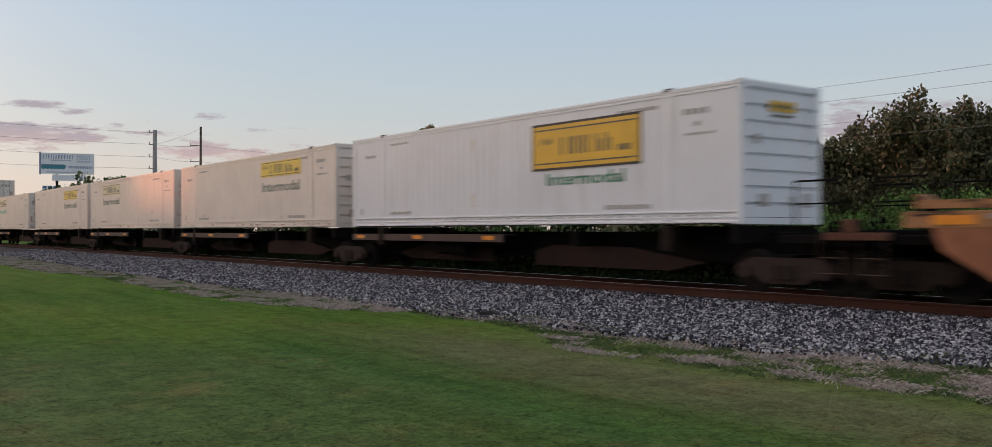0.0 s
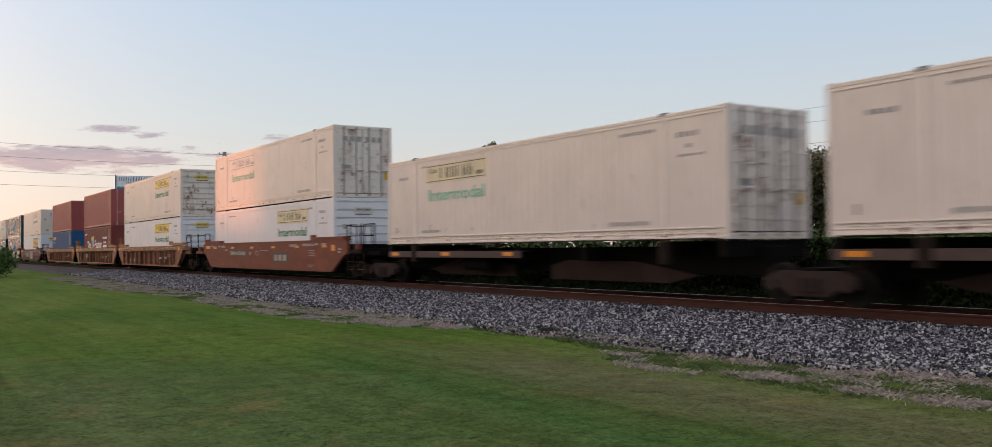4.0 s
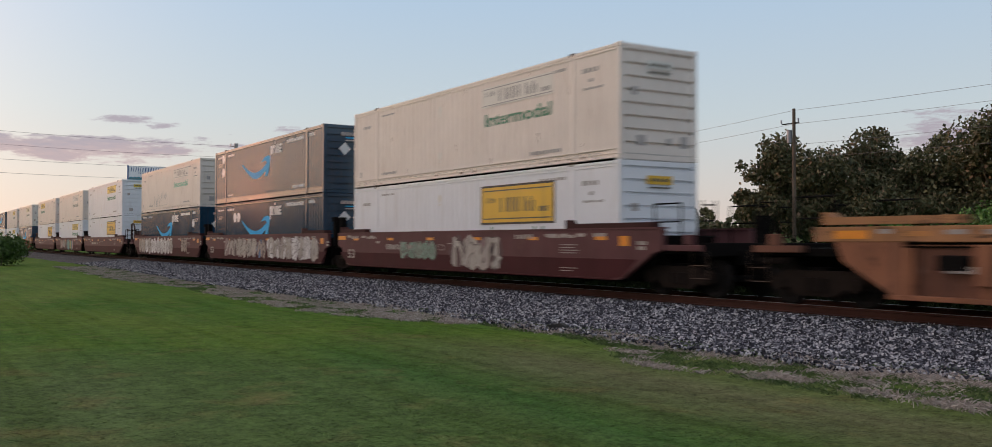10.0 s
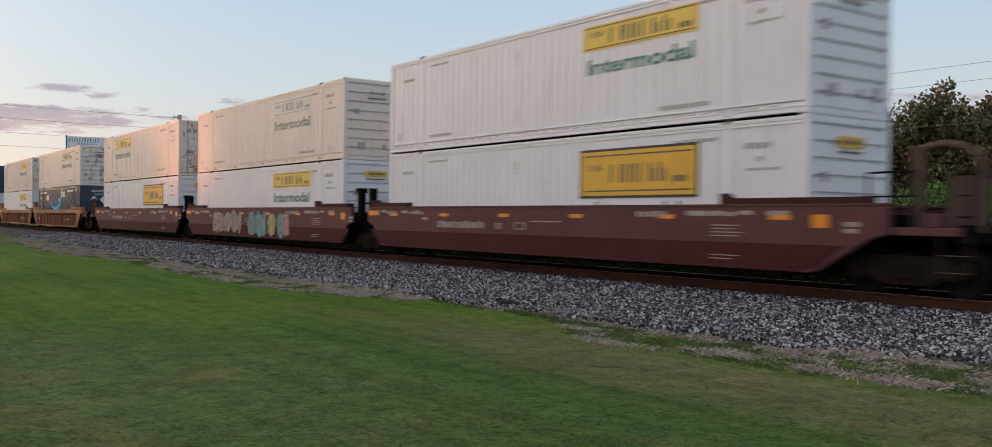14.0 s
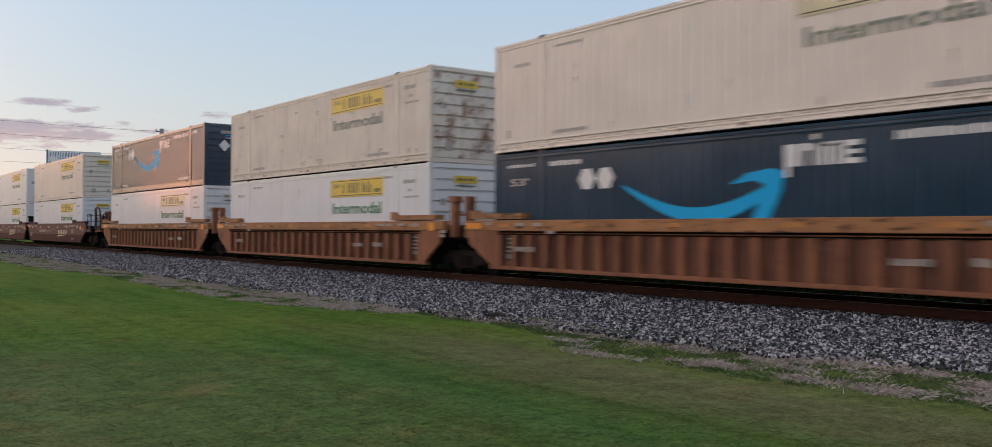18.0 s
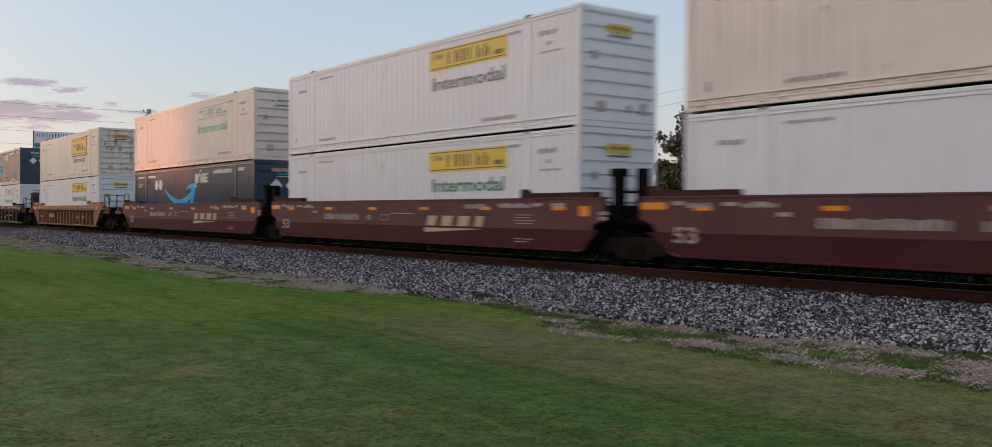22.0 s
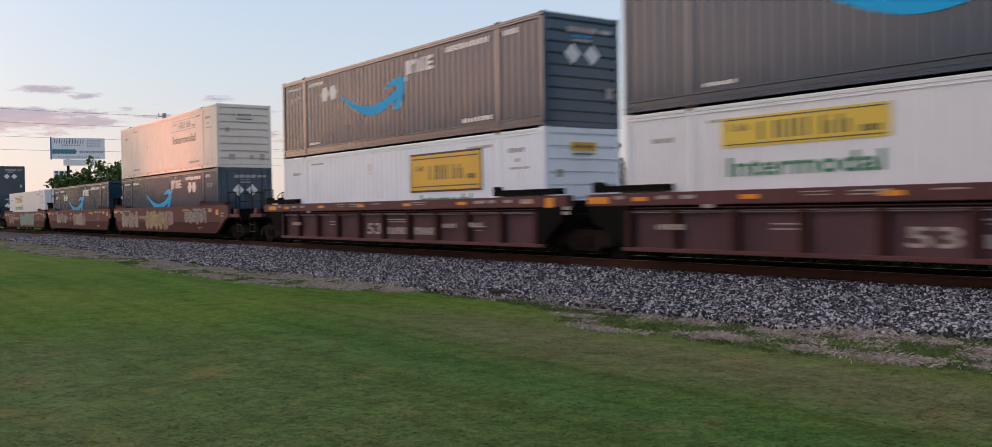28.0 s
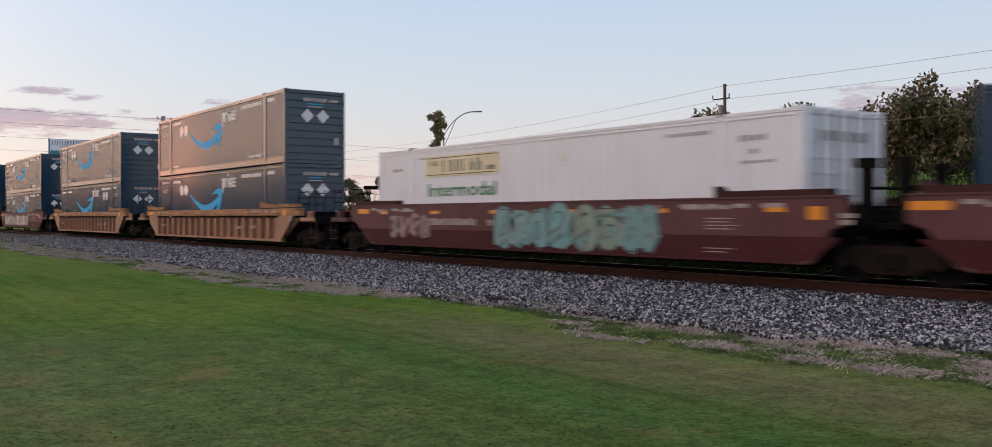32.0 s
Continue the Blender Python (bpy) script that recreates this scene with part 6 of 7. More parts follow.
for side in (-1, 1):
    rail = thing("rail", "rusty steel rail with a bright worn head", "rail", "rails of the track", "structure", at=pose(0, TRACK_Y + side * 0.752, RAIL_Z))
    bm = bmesh.new()
    pr = rail_profile()
    ends = [[bm.verts.new((x, p, q - 0.001)) for p, q in pr] for x in (-880, -160, 60, 780)]
    for a, b in zip(ends, ends[1:]):
        for i in range(len(pr)):
            bm.faces.new((a[i], b[i], b[(i + 1) % len(pr)], a[(i + 1) % len(pr)]))
    bmesh.ops.recalc_face_normals(bm, faces=bm.faces[:])
    part("rail_web", bm, RAIL_RUST, rail)
    bm = bmesh.new()
    box(bm, -880, 780, -0.03, 0.03, -0.002, 0.0015)
    part("rail_head", bm, RAIL_HEAD, rail, "bright worn rail head")

bm = bmesh.new()
for i in range(330):
    x = -150 + i * 0.53
    dz = rnd.uniform(-0.012, 0.012)
    box(bm, x, x + 0.23, TRACK_Y - 1.3, TRACK_Y + 1.3, RAIL_Z - 0.36, RAIL_Z - 0.176 + dz * 0.3)
me = bpy.data.meshes.new("sleepers")
bm.to_mesh(me)
bm.free()
me.materials.append(TIE)
tagged(new("sleepers", me), "dark creosoted timber sleepers under the rails", "sleepers", kind="stuff")


def stones(count, seed):
    """Loose angular stones: dense near the camera's side, thinner farther off."""
    g = np.random.default_rng(seed)
    base = np.array([(1, 0, 0), (-1, 0, 0), (0, 1, 0), (0, -1, 0), (0, 0, 1), (0, 0, -1)], float)
    tri = np.array([(0, 2, 4), (2, 1, 4), (1, 3, 4), (3, 0, 4), (2, 0, 5), (1, 2, 5), (3, 1, 5), (0, 3, 5)])
    x = -4.0 - 76.0 * g.random(count) ** 2.1
    y = 10.0 + 5.5 * g.random(count) ** 0.9
    ty = np.array([toe(v) for v in x])
    fade = np.clip((y - 10.6 - ty) / 0.9, 0, 1)
    keep = (g.random(count) < fade ** 0.8) & (y < 15.42)
    x, y = x[keep], y[keep]
    heights = [p[1] for p in BED]
    z = np.array([np.interp(b, bed_profile(a), heights) for a, b in zip(x, y)])
    z = np.maximum(z, LAWN_Z - 0.01)
    n = len(x)
    r = (0.024 + 0.02 * g.random(n) ** 1.5) * (1 + np.clip((-x - 20) / 60, 0, 0.4))
    q = g.standard_normal((n, 3, 3))
    q, _ = np.linalg.qr(q)
    v = base[None] * (0.8 + 0.4 * g.random((n, 6, 1))) * r[:, None, None]
    v[:, :, 2] *= 0.8
    v = np.einsum("nij,nkj->nki", q, v) + 0.15 * r[:, None, None] * g.standard_normal((n, 6, 3))
    v += np.stack([x, y, z + r * 0.45], 1)[:, None]
    f = (tri[None] + 6 * np.arange(n)[:, None, None]).reshape(-1, 3)
    return raw_mesh("ballast_stones", v.reshape(-1, 3).tolist(), f.tolist(), STONE)


tagged(new("ballast_stones", stones(180000, 3)), "loose grey crushed stones on the track bank", "ballast", kind="stuff")


def blades(points, height, width, lean, seed, material, name):
    """Grass: one bent leaf of two triangles for each point."""
    g = np.random.default_rng(seed)
    n = len(points)
    a = g.random(n) * 2 * math.pi
    h = height * (0.5 + g.random(n))
    w = width * (0.6 + 0.8 * g.random(n))
    d = np.stack([np.cos(a), np.sin(a)], 1)
    s = np.stack([-d[:, 1], d[:, 0]], 1)
    p = points
    base = p.copy()
    v = np.empty((n, 4, 3))
    v[:, 0, :2], v[:, 0, 2] = base[:, :2] - s * w[:, None] / 2, base[:, 2]
    v[:, 1, :2], v[:, 1, 2] = base[:, :2] + s * w[:, None] / 2, base[:, 2]
    k = lean * h * g.random(n)
    v[:, 2, :2], v[:, 2, 2] = base[:, :2] + d * (k * 0.45)[:, None] + s * w[:, None] * 0.35, base[:, 2] + h * 0.6
    v[:, 3, :2], v[:, 3, 2] = base[:, :2] + d * k[:, None], base[:, 2] + h * (1 - 0.6 * g.random(n))
    i = 4 * np.arange(n)[:, None]
    f = np.concatenate([i + np.array([[0, 1, 2]]), i + np.array([[0, 2, 3]])])
    return raw_mesh(name, v.reshape(-1, 3).tolist(), f.tolist(), material)


def lawn_points(count, seed):
    g = np.random.default_rng(seed)
    d = 5.6 + 26 * g.random(count) ** 1.5
    az = np.radians(26 + 62 * g.random(count))
    x, y = -np.sin(az) * d, np.cos(az) * d
    edge = np.array([lawn_edge(v) for v in x]) + 0.08 * g.standard_normal(count)
    k = y < edge
    x, y = x[k], y[k]
    z = np.array([ground_height(a, b) for a, b in zip(x, y)])
    return np.stack([x, y, z], 1)


tagged(new("grass", blades(lawn_points(340000, 5), 0.008, 0.007, 5.5, 6, BLADES, "grass")), "short mown green and dry grass", "grass", kind="stuff")


def edge_points(count, seed, green, each, spread):
    """Tufts in drifts between the edge of the lawn and that of the stones."""
    g = np.random.default_rng(seed)
    x = -4.5 - 68 * g.random(count) ** 1.7
    lo, hi = np.array([lawn_edge(v) for v in x]), np.array([stone_edge(v) for v in x])
    y = lo - 0.15 + (hi - lo + (0.5 if green else 0.25)) * g.random(count)
    f = np.array([noise.noise((a * 0.9, b * 1.8, 3.3)) + 0.7 * noise.noise((a * 2.6, b * 3.6, 7.7)) for a, b in zip(x, y)])
    lush = (x > -18.0) & (x < -12.4)      # a tongue of green reaches the stones here
    near = x > -12.0
    k = (lush | (f < np.where(near, 0.0, -0.1))) if green else (f > np.where(near, 0.08, -0.06)) & ~(lush & (y < hi - 0.25))
    x, y = x[k], y[k]
    n = len(x)
    reach = spread * (0.4 + g.random(n))
    px = np.repeat(x, each) + np.repeat(reach, each) * g.standard_normal(n * each)
    py = np.repeat(y, each) + 0.6 * np.repeat(reach, each) * g.standard_normal(n * each)
    heights = [p[1] for p in BED]
    pz = np.array([max(float(np.interp(b, bed_profile(a), heights)), ground_height(a, b)) for a, b in zip(px, py)])
    return np.stack([px, py, pz], 1)


tagged(new("dead_grass", blades(edge_points(5200, 11, False, 36, 0.17), 0.055, 0.0055, 2.2, 12, DEAD, "dead_grass")), "dry dead grass along the foot of the stones", "dead grass", kind="stuff")
tagged(new("weeds", blades(edge_points(2400, 21, True, 40, 0.12), 0.045, 0.006, 1.8, 22, WEED, "weeds")), "low green weeds along the foot of the stones", "weeds", kind="stuff")

RUBBER = plain("black_rubber", (0.012, 0.012, 0.012), 0.7)
scrap = thing("rubber_scrap", "small torn black rubber scrap lying on the stones", "scrap", at=pose(-15.6, 11.35, -0.6, 0, 0, 20))
bm = bmesh.new()
slab(bm, [(-0.2, 0), (0.2, 0), (0.17, 0.05), (0.05, 0.1), (-0.08, 0.07), (-0.16, 0.08)], -0.09, 0.09)
part("flap", bevelled(bm, 0.012), RUBBER, scrap)
bm = bmesh.new()
slab(bm, [(-0.3, 0.01), (-0.12, 0.02), (-0.14, 0.06), (-0.27, 0.04)], -0.05, 0.06)
part("flap", bm, RUBBER, scrap)

# ---------------- trees and bushes ----------------
BARK = paint("bark", (0.1, 0.075, 0.055), (0.05, 0.04, 0.03), 0.5, 0.9, 0.2)
LEAF_DARK = island_material("dark_oak_leaves", ((0.0, (0.04, 0.048, 0.022)), (0.5, (0.095, 0.1, 0.046)), (0.85, (0.16, 0.14, 0.07)), (1.0, (0.24, 0.16, 0.1))), 0.6, 2.0)
# nearly black, so the view under the train reads as shaded
LEAF_SHADE_BLACK = island_material("painted_shade_weeds", ((0.0, (0.008, 0.012, 0.005)), (0.7, (0.012, 0.018, 0.006)), (1.0, (0.02, 0.03, 0.009))), 0.9, 2.0, 0.04)
LEAF_VINE = island_material("olive_vine_leaves", ((0.0, (0.06, 0.066, 0.028)), (0.5, (0.16, 0.155, 0.066)), (1.0, (0.32, 0.25, 0.13))), 0.6, 2.0)
LEAF_GREEN = island_material("green_leaves", ((0.0, (0.03, 0.06, 0.012)), (0.6, (0.06, 0.115, 0.025)), (1.0, (0.11, 0.17, 0.05))), 0.6, 2.0)
LEAF_BRIGHT = island_material("bright_vine_leaves", ((0.0, (0.05, 0.11, 0.02)), (0.6, (0.1, 0.2, 0.04)), (1.0, (0.17, 0.27, 0.07))), 0.6, 3.0)


def leaf_cloud(blobs, count, size, seed, droop=0.3):
    """Small folded leaf sprigs in and on uneven clumps; blobs: centre and radii."""
    g = np.random.default_rng(seed)
    w = np.array([b[3] * b[4] * b[5] for b in blobs]) ** 0.7
    pick = g.choice(len(blobs), count, p=w / w.sum())
    b = np.array(blobs)[pick]
    d = g.standard_normal((count, 3))
    d /= np.linalg.norm(d, axis=1)[:, None]
    rad = g.random(count) ** 0.42
    c = b[:, :3] + d * b[:, 3:] * rad[:, None] * (1 + 0.12 * g.standard_normal((count, 1)))
    s = size * (0.5 + g.random(count))
    q, _ = np.linalg.qr(g.standard_normal((count, 3, 3)))
    leaf = np.array([(-0.5, 0, 0), (0, -0.32, 0.08), (0.55, 0, -droop * 0.3), (0, 0.32, 0.08)])
    v = np.einsum("nij,kj->nki", q, leaf) * s[:, None, None] + c[:, None]
    i = 4 * np.arange(count)[:, None]
    f = np.concatenate([i + np.array([[0, 1, 2]]), i + np.array([[0, 2, 3]])])
    return v.reshape(-1, 3).tolist(), f.tolist()


def tree(name, x, y, height, radius, seed, leaves, material, size=0.3, label="", crown_base=0.35, thin=0.0, clump=1.0):
    r = random.Random(seed)
    t = thing(name, label, "tree", "trees beyond the track", at=pose(x, y, LAWN_Z))
    bm = bmesh.new()
    p = Vector((0, 0, -0.1))
    girth = 0.035 * height
    trunk_top = Vector((r.uniform(-0.3, 0.3), r.uniform(-0.3, 0.3), height * crown_base))
    rod(bm, p, trunk_top, girth, 9, girth * 0.7)
    blobs = []
    limbs = 11
    for i in range(limbs):
        a = 2 * math.pi * i / limbs + r.uniform(-0.4, 0.4)
        lift = r.uniform(0.3, 1.0)
        reach = radius * r.uniform(0.45, 0.95) * (1.15 - 0.55 * lift)
        tip = Vector((math.cos(a) * reach, math.sin(a) * reach, height * (crown_base + (0.93 - crown_base) * lift)))
        mid = trunk_top.lerp(tip, 0.5) + Vector((r.uniform(-0.2, 0.2), r.uniform(-0.2, 0.2), 0.25))
        rod(bm, trunk_top, mid, girth * 0.45, 6, girth * 0.25)
        rod(bm, mid, tip, girth * 0.25, 5, girth * 0.06)
        s = clump * radius * r.uniform(0.26, 0.44)
        blobs.append((*tip, s, s, s * r.uniform(0.6, 0.9)))
        if r.random() > thin:
            s = clump * radius * r.uniform(0.22, 0.36)
            blobs.append((*(mid + Vector((r.uniform(-0.5, 0.5), r.uniform(-0.5, 0.5), r.uniform(-0.3, 0.6)))), s, s, s * 0.8))
        for _ in range(2):
            e = tip + Vector((r.uniform(-1, 1), r.uniform(-1, 1), r.uniform(-0.6, 0.7))) * radius * 0.34
            rod(bm, mid.lerp(tip, 0.7), e, girth * 0.09, 4, girth * 0.03)
            s = radius * r.uniform(0.09, 0.2)
            blobs.append((*e, s, s, s))
    s = clump * radius * 0.5
    blobs.append((0, 0, height * 0.72, s, s, height * 0.2))
    part("trunk", bm, BARK, t)
    v, f = leaf_cloud(blobs, leaves, size, seed)
    part("crown", raw_mesh("crown", v, f, material), material, t)
    return t


def bush(name, x, y, w, d, h, seed, leaves, material, size=0.2, label="", category="bush", z=LAWN_Z):
    r = random.Random(seed)
    t = thing(name, label, category, at=pose(x, y, z))
    blobs = []
    for _ in range(max(5, int(w * 1.1))):
        s = r.uniform(0.25, 0.5) * h
        blobs.append((r.uniform(-w, w) / 2, r.uniform(-d, d) / 2, r.uniform(0.25, 0.72) * h, s * 1.25, s, s * 0.8))
    v, f = leaf_cloud(blobs, leaves, size, seed)
    part("foliage", raw_mesh("foliage", v, f, material), material, t)
    bm = bmesh.new()
    for i in range(7):
        a = r.uniform(-w, w) * 0.4
        rod(bm, (a, 0, -0.05), (a + r.uniform(-0.4, 0.4), r.uniform(-0.4, 0.4), h * 0.6), 0.03, 5, 0.012)
    part("stems", bm, BARK, t)
    return t


def polar(az, d):
    return -math.sin(radians(az)) * d, math.cos(radians(az)) * d


OAK = "dark live oak with an uneven crown behind the track"
for az, d, el, rad, seed in ((41.3, 71, 6.0, 3.6, 1), (38.4, 70, 6.3, 4.4, 2), (36.4, 74, 5.1, 3.6, 8), (32.8, 69, 6.0, 3.8, 3), (29.4, 66, 7.2, 4.8, 4), (26.2, 67, 6.3, 4.4, 5), (22.5, 67, 6.8, 4.8, 6), (34.6, 76, 4.7, 3.4, 7), (43.0, 74, 3.2, 1.6, 9)):
    x, y = polar(az, d)
    tree("oak_tree", x, y, 1.12 - LAWN_Z + d * math.tan(radians(el - 0.15)), rad, seed, 17000, LEAF_DARK, 0.27, OAK, 0.14)
for az, d, el, rad, seed, lf in ((49.3, 62, 3.7, 2.7, 11, 2600), (48.1, 66, 4.2, 2.8, 12, 3400), (46.5, 64, 2.7, 1.7, 21, 1900), (51.6, 66, 4.3, 2.2, 13, 3400), (53.4, 72, 2.0, 1.8, 14, 2600), (45.0, 60, 1.5, 1.4, 16, 1600), (70.4, 125, 2.7, 3.0, 17, 2600), (60.5, 100, 2.6, 2.0, 18, 2000), (62.5, 104, 2.2, 2.2, 19, 2000), (58.6, 96, 2.2, 1.8, 20, 1800)):
    x, y = polar(az, d)
    tree("tree", x, y, 1.12 - LAWN_Z + d * math.tan(radians(el)), rad, seed, int(lf * 1.5), LEAF_VINE if seed in (11, 12, 13, 21) else LEAF_DARK, 0.24, "slender leafy tree with open gaps beyond the track", 0.2, 0.45, 0.72)
x, y = polar(57.6, 82)
t = thing("tall_tree", "tall thin tree overgrown with vine from the ground up", "tree", "trees beyond the track", at=pose(x, y, LAWN_Z))
top = 1.12 - LAWN_Z + 82 * math.tan(radians(6.25))
bm = bmesh.new()
rod(bm, (0, 0, -0.2), (0.1, 0, top * 0.92), 0.22, 9, 0.08)
r = random.Random(15)
blobs = []
for i in range(46):
    z = top * (0.06 + 0.92 * (i / 45))
    reach = r.uniform(0.2, 0.85) * (0.75 + 0.35 * math.sin(z * 1.3))
    k = r.uniform(0, 6.28)
    tip = (reach * math.cos(k), reach * math.sin(k), z)
    rod(bm, (0.05, 0, max(0.1, z - 0.5)), tip, 0.03, 4, 0.01)
    s = r.uniform(0.22, 0.5)
    blobs.append((*tip, s, s, s * 0.9))
part("trunk", bm, BARK, t)
v, f = leaf_cloud(blobs, 5200, 0.24, 15)
part("crown", raw_mesh("crown", v, f, LEAF_VINE), LEAF_VINE, t)
for az, d, el, w, seed in ((78.0, 112, 2.3, 7, 31), (75.8, 112, 2.8, 8, 32), (74.2, 110, 2.75, 6, 33), (72.4, 112, 2.0, 6, 34)):
    x, y = polar(az, d)
    tree("tree", x, y, 1.12 - LAWN_Z + d * math.tan(radians(el)), w / 2, seed, 4200, LEAF_GREEN, 0.4, "broad green tree beside the billboard", 0.2)
for az, d, h, w, seed in ((27.6, 55, 4.3, 8, 41), (31.6, 56, 4.0, 8, 42), (35.2, 57, 3.5, 8, 43), (24, 55, 4.5, 9, 44)):
    x, y = polar(az, d)
    bush("bush", x, y, w, 1.6, h, seed, 4600, LEAF_BRIGHT, 0.2, "bright green vine-covered bush behind the track")
for az, d, h, w, seed in ((26, 74, 4.6, 18, 45), (33, 78, 4.4, 18, 47), (39, 78, 4.2, 18, 49), (41, 66, 2.6, 14, 51), (46, 50, 2.2, 11, 52), (52, 62, 2.3, 14, 53), (58, 78, 2.4, 18, 54), (63, 92, 2.6, 22, 55), (67.5, 110, 2.8, 26, 56), (71.5, 130, 2.8, 30, 57), (76, 150, 3.0, 34, 58)):
    x, y = polar(az, d)
    bush("hedge", x, y, w, 2.0, h, seed, 3000, LEAF_GREEN if seed % 2 else LEAF_DARK, 0.36, "low green hedge along the far side of the track", "hedge")
x, y = polar(85.5, 76)
bush("shrub", x, y, 3.6, 2.8, 2.9, 61, 4500, LEAF_GREEN, 0.2, "dark rounded shrub at the edge of the lawn")

# rough weeds along the far foot of the bank; near-black leaves paint its shade
g = np.random.default_rng(71)
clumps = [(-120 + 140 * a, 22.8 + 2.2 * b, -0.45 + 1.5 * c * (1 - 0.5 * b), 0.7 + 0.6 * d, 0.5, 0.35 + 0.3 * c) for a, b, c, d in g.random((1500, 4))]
# low clumps added to hide the lit lawn seen under the cars
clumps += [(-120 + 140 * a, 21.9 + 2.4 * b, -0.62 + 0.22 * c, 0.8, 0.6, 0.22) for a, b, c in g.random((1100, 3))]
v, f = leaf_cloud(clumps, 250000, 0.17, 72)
tagged(new("tall_weeds", raw_mesh("tall_weeds", v, f, LEAF_SHADE_BLACK)), "rough dark weeds along the far foot of the bank", "weeds", kind="stuff")

# ---------------- poles, wires, billboard, signals ----------------
WOOD_POLE = paint("weathered_pole_timber", (0.13, 0.095, 0.07), (0.06, 0.05, 0.04), 0.6, 0.9, 0.2)
CONCRETE = paint("pale_concrete_pole", (0.38, 0.36, 0.36), (0.2, 0.19, 0.18), 0.4, 0.85, 0.08)
WIRE = plain("dull_grey_wire", (0.2, 0.18, 0.18), 0.6, 0.3)
GALV = plain("galvanised_steel", (0.28, 0.28, 0.3), 0.5, 0.6)


def pole(name, x, y, top, r, material, label, arms=(), group="utility poles"):
    t = thing(name, label, "pole", group, at=pose(x, y, LAWN_Z))
    bm = bmesh.new()
    rod(bm, (0, 0, -0.3), (0, 0, top - LAWN_Z), r, 12, r * 0.75)
    part("shaft", bm, material, t)
    for z, length, turn in arms:
        bm = bmesh.new()
        box(bm, -0.06, length, -0.035, 0.035, z - LAWN_Z - 0.035, z - LAWN_Z + 0.035)
        a = part("arm", bm, STEEL_DARK, t, at=pose(0, 0, 0, 0, 0, turn))
        bm = bmesh.new()
        rod(bm, (length - 0.05, 0, z - LAWN_Z + 0.06), (length - 0.05, 0, z - LAWN_Z + 0.28), 0.05, 8)
        part("insulator", bm, GALV, a)
    return t


def wire(a, b, sag, label, r=0.016):
    a, b, r = Vector(a), Vector(b), r * 0.65
    bm = bmesh.new()
    pts = [a.lerp(b, i / 16) - Vector((0, 0, sag * 4 * (i / 16) * (1 - i / 16))) for i in range(17)]
    side = (b - a).cross(Vector((0, 0, 1))).normalized()
    rings = [[bm.verts.new(p + (side * math.cos(k) + Vector((0, 0, 1)) * math.sin(k)) * r) for k in (i * 2 * math.pi / 5 for i in range(5))] for p in pts]
    for p, q in zip(rings, rings[1:]):
        for i in range(5):
            bm.faces.new((p[i], p[(i + 1) % 5], q[(i + 1) % 5], q[i]))
    me = bpy.data.meshes.new("wire")
    bm.to_mesh(me)
    bm.free()
    me.materials.append(WIRE)
    tagged(new("wire", me), label, "wire", "overhead wires")


p1, p2 = polar(73.28, 105), polar(70.8, 105)
P1TOP, P2TOP = 1.12 + 105 * math.tan(radians(5.68)), 1.12 + 105 * math.tan(radians(5.95))
pole("utility_pole", *p1, P1TOP, 0.27, CONCRETE, "thick pale concrete utility pole carrying four wires", [(P1TOP - d, 0.6, 253.3) for d in (0.3, 1.5, 2.8, 4.0)])
pole("utility_pole", *p2, P2TOP, 0.15, WOOD_POLE, "dark timber utility pole with short side arms", [(P2TOP - d, 1.05, 250.8) for d in (2.0, 3.7, 5.3)])
for d in (0.3, 1.5, 2.8, 4.0):
    wire((p1[0], p1[1], P1TOP - d), (-87.0, -18.0, P1TOP - d + 0.2), 0.5, "thin wire from the concrete pole over the road", 0.02)
for d1, d2 in ((1.5, 0.2), (1.5, 2.0), (2.8, 3.7), (4.0, 5.3)):
    wire((p1[0], p1[1], P1TOP - d1), (p2[0], p2[1], P2TOP - d2), 0.15, "thin slack wire between two poles", 0.018)
for d, dx, dy in ((2.0, -3, 14), (3.7, -2, 16), (5.3, -4, 12)):
    wire((p2[0], p2[1], P2TOP - d), (p2[0] + dx + 6, p2[1] + dy * 2, P2TOP - d - 1.0), 0.3, "thin slack wire leaving the timber pole", 0.018)
wire((p2[0], p2[1], P2TOP - 1.0), (p2[0] + 2.5, p2[1] + 5, LAWN_Z), 0.0, "straight guy wire of the timber pole", 0.015)

LINE_Y = 47.3
rp = (-40.5, LINE_Y)
fp = (-117.5, LINE_Y + 1.2)
t = pole("utility_pole", *rp, 1.12 + 62.2 * math.tan(radians(7.68)), 0.13, WOOD_POLE, "brown timber pole with a small cross arm before the trees", [(8.6, -0.95, 0), (8.6, 0.4, 0)])
bm = bmesh.new()
rod(bm, (-0.25, -0.13, 8.0), (-0.25, -0.13, 8.8), 0.16, 12)
part("transformer", bm, GALV, t, "grey can transformer")
pole("utility_pole", *fp, 9.2, 0.16, WOOD_POLE, "distant timber pole of the same line", [(8.6, 0.8, 0)])
pole("utility_pole", 2.0, LINE_Y, 9.7, 0.13, WOOD_POLE, "brown timber pole of the same line", [(8.6, -0.95, 0), (8.6, 0.4, 0)])
for z in (9.4, 8.55, 7.25, 6.4):
    wire((rp[0], rp[1], z), (2.0, LINE_Y, z + 0.4), 0.3, "thin wire of the pole line behind the track", 0.015)
for z in (9.4, 8.55):
    wire((rp[0], rp[1], z), (fp[0], fp[1], z - 0.5), 0.95, "thin slack wire of the pole line behind the track", 0.015)

BOARD_BLUE = plain("blue_print", (0.06, 0.12, 0.3), 0.5)
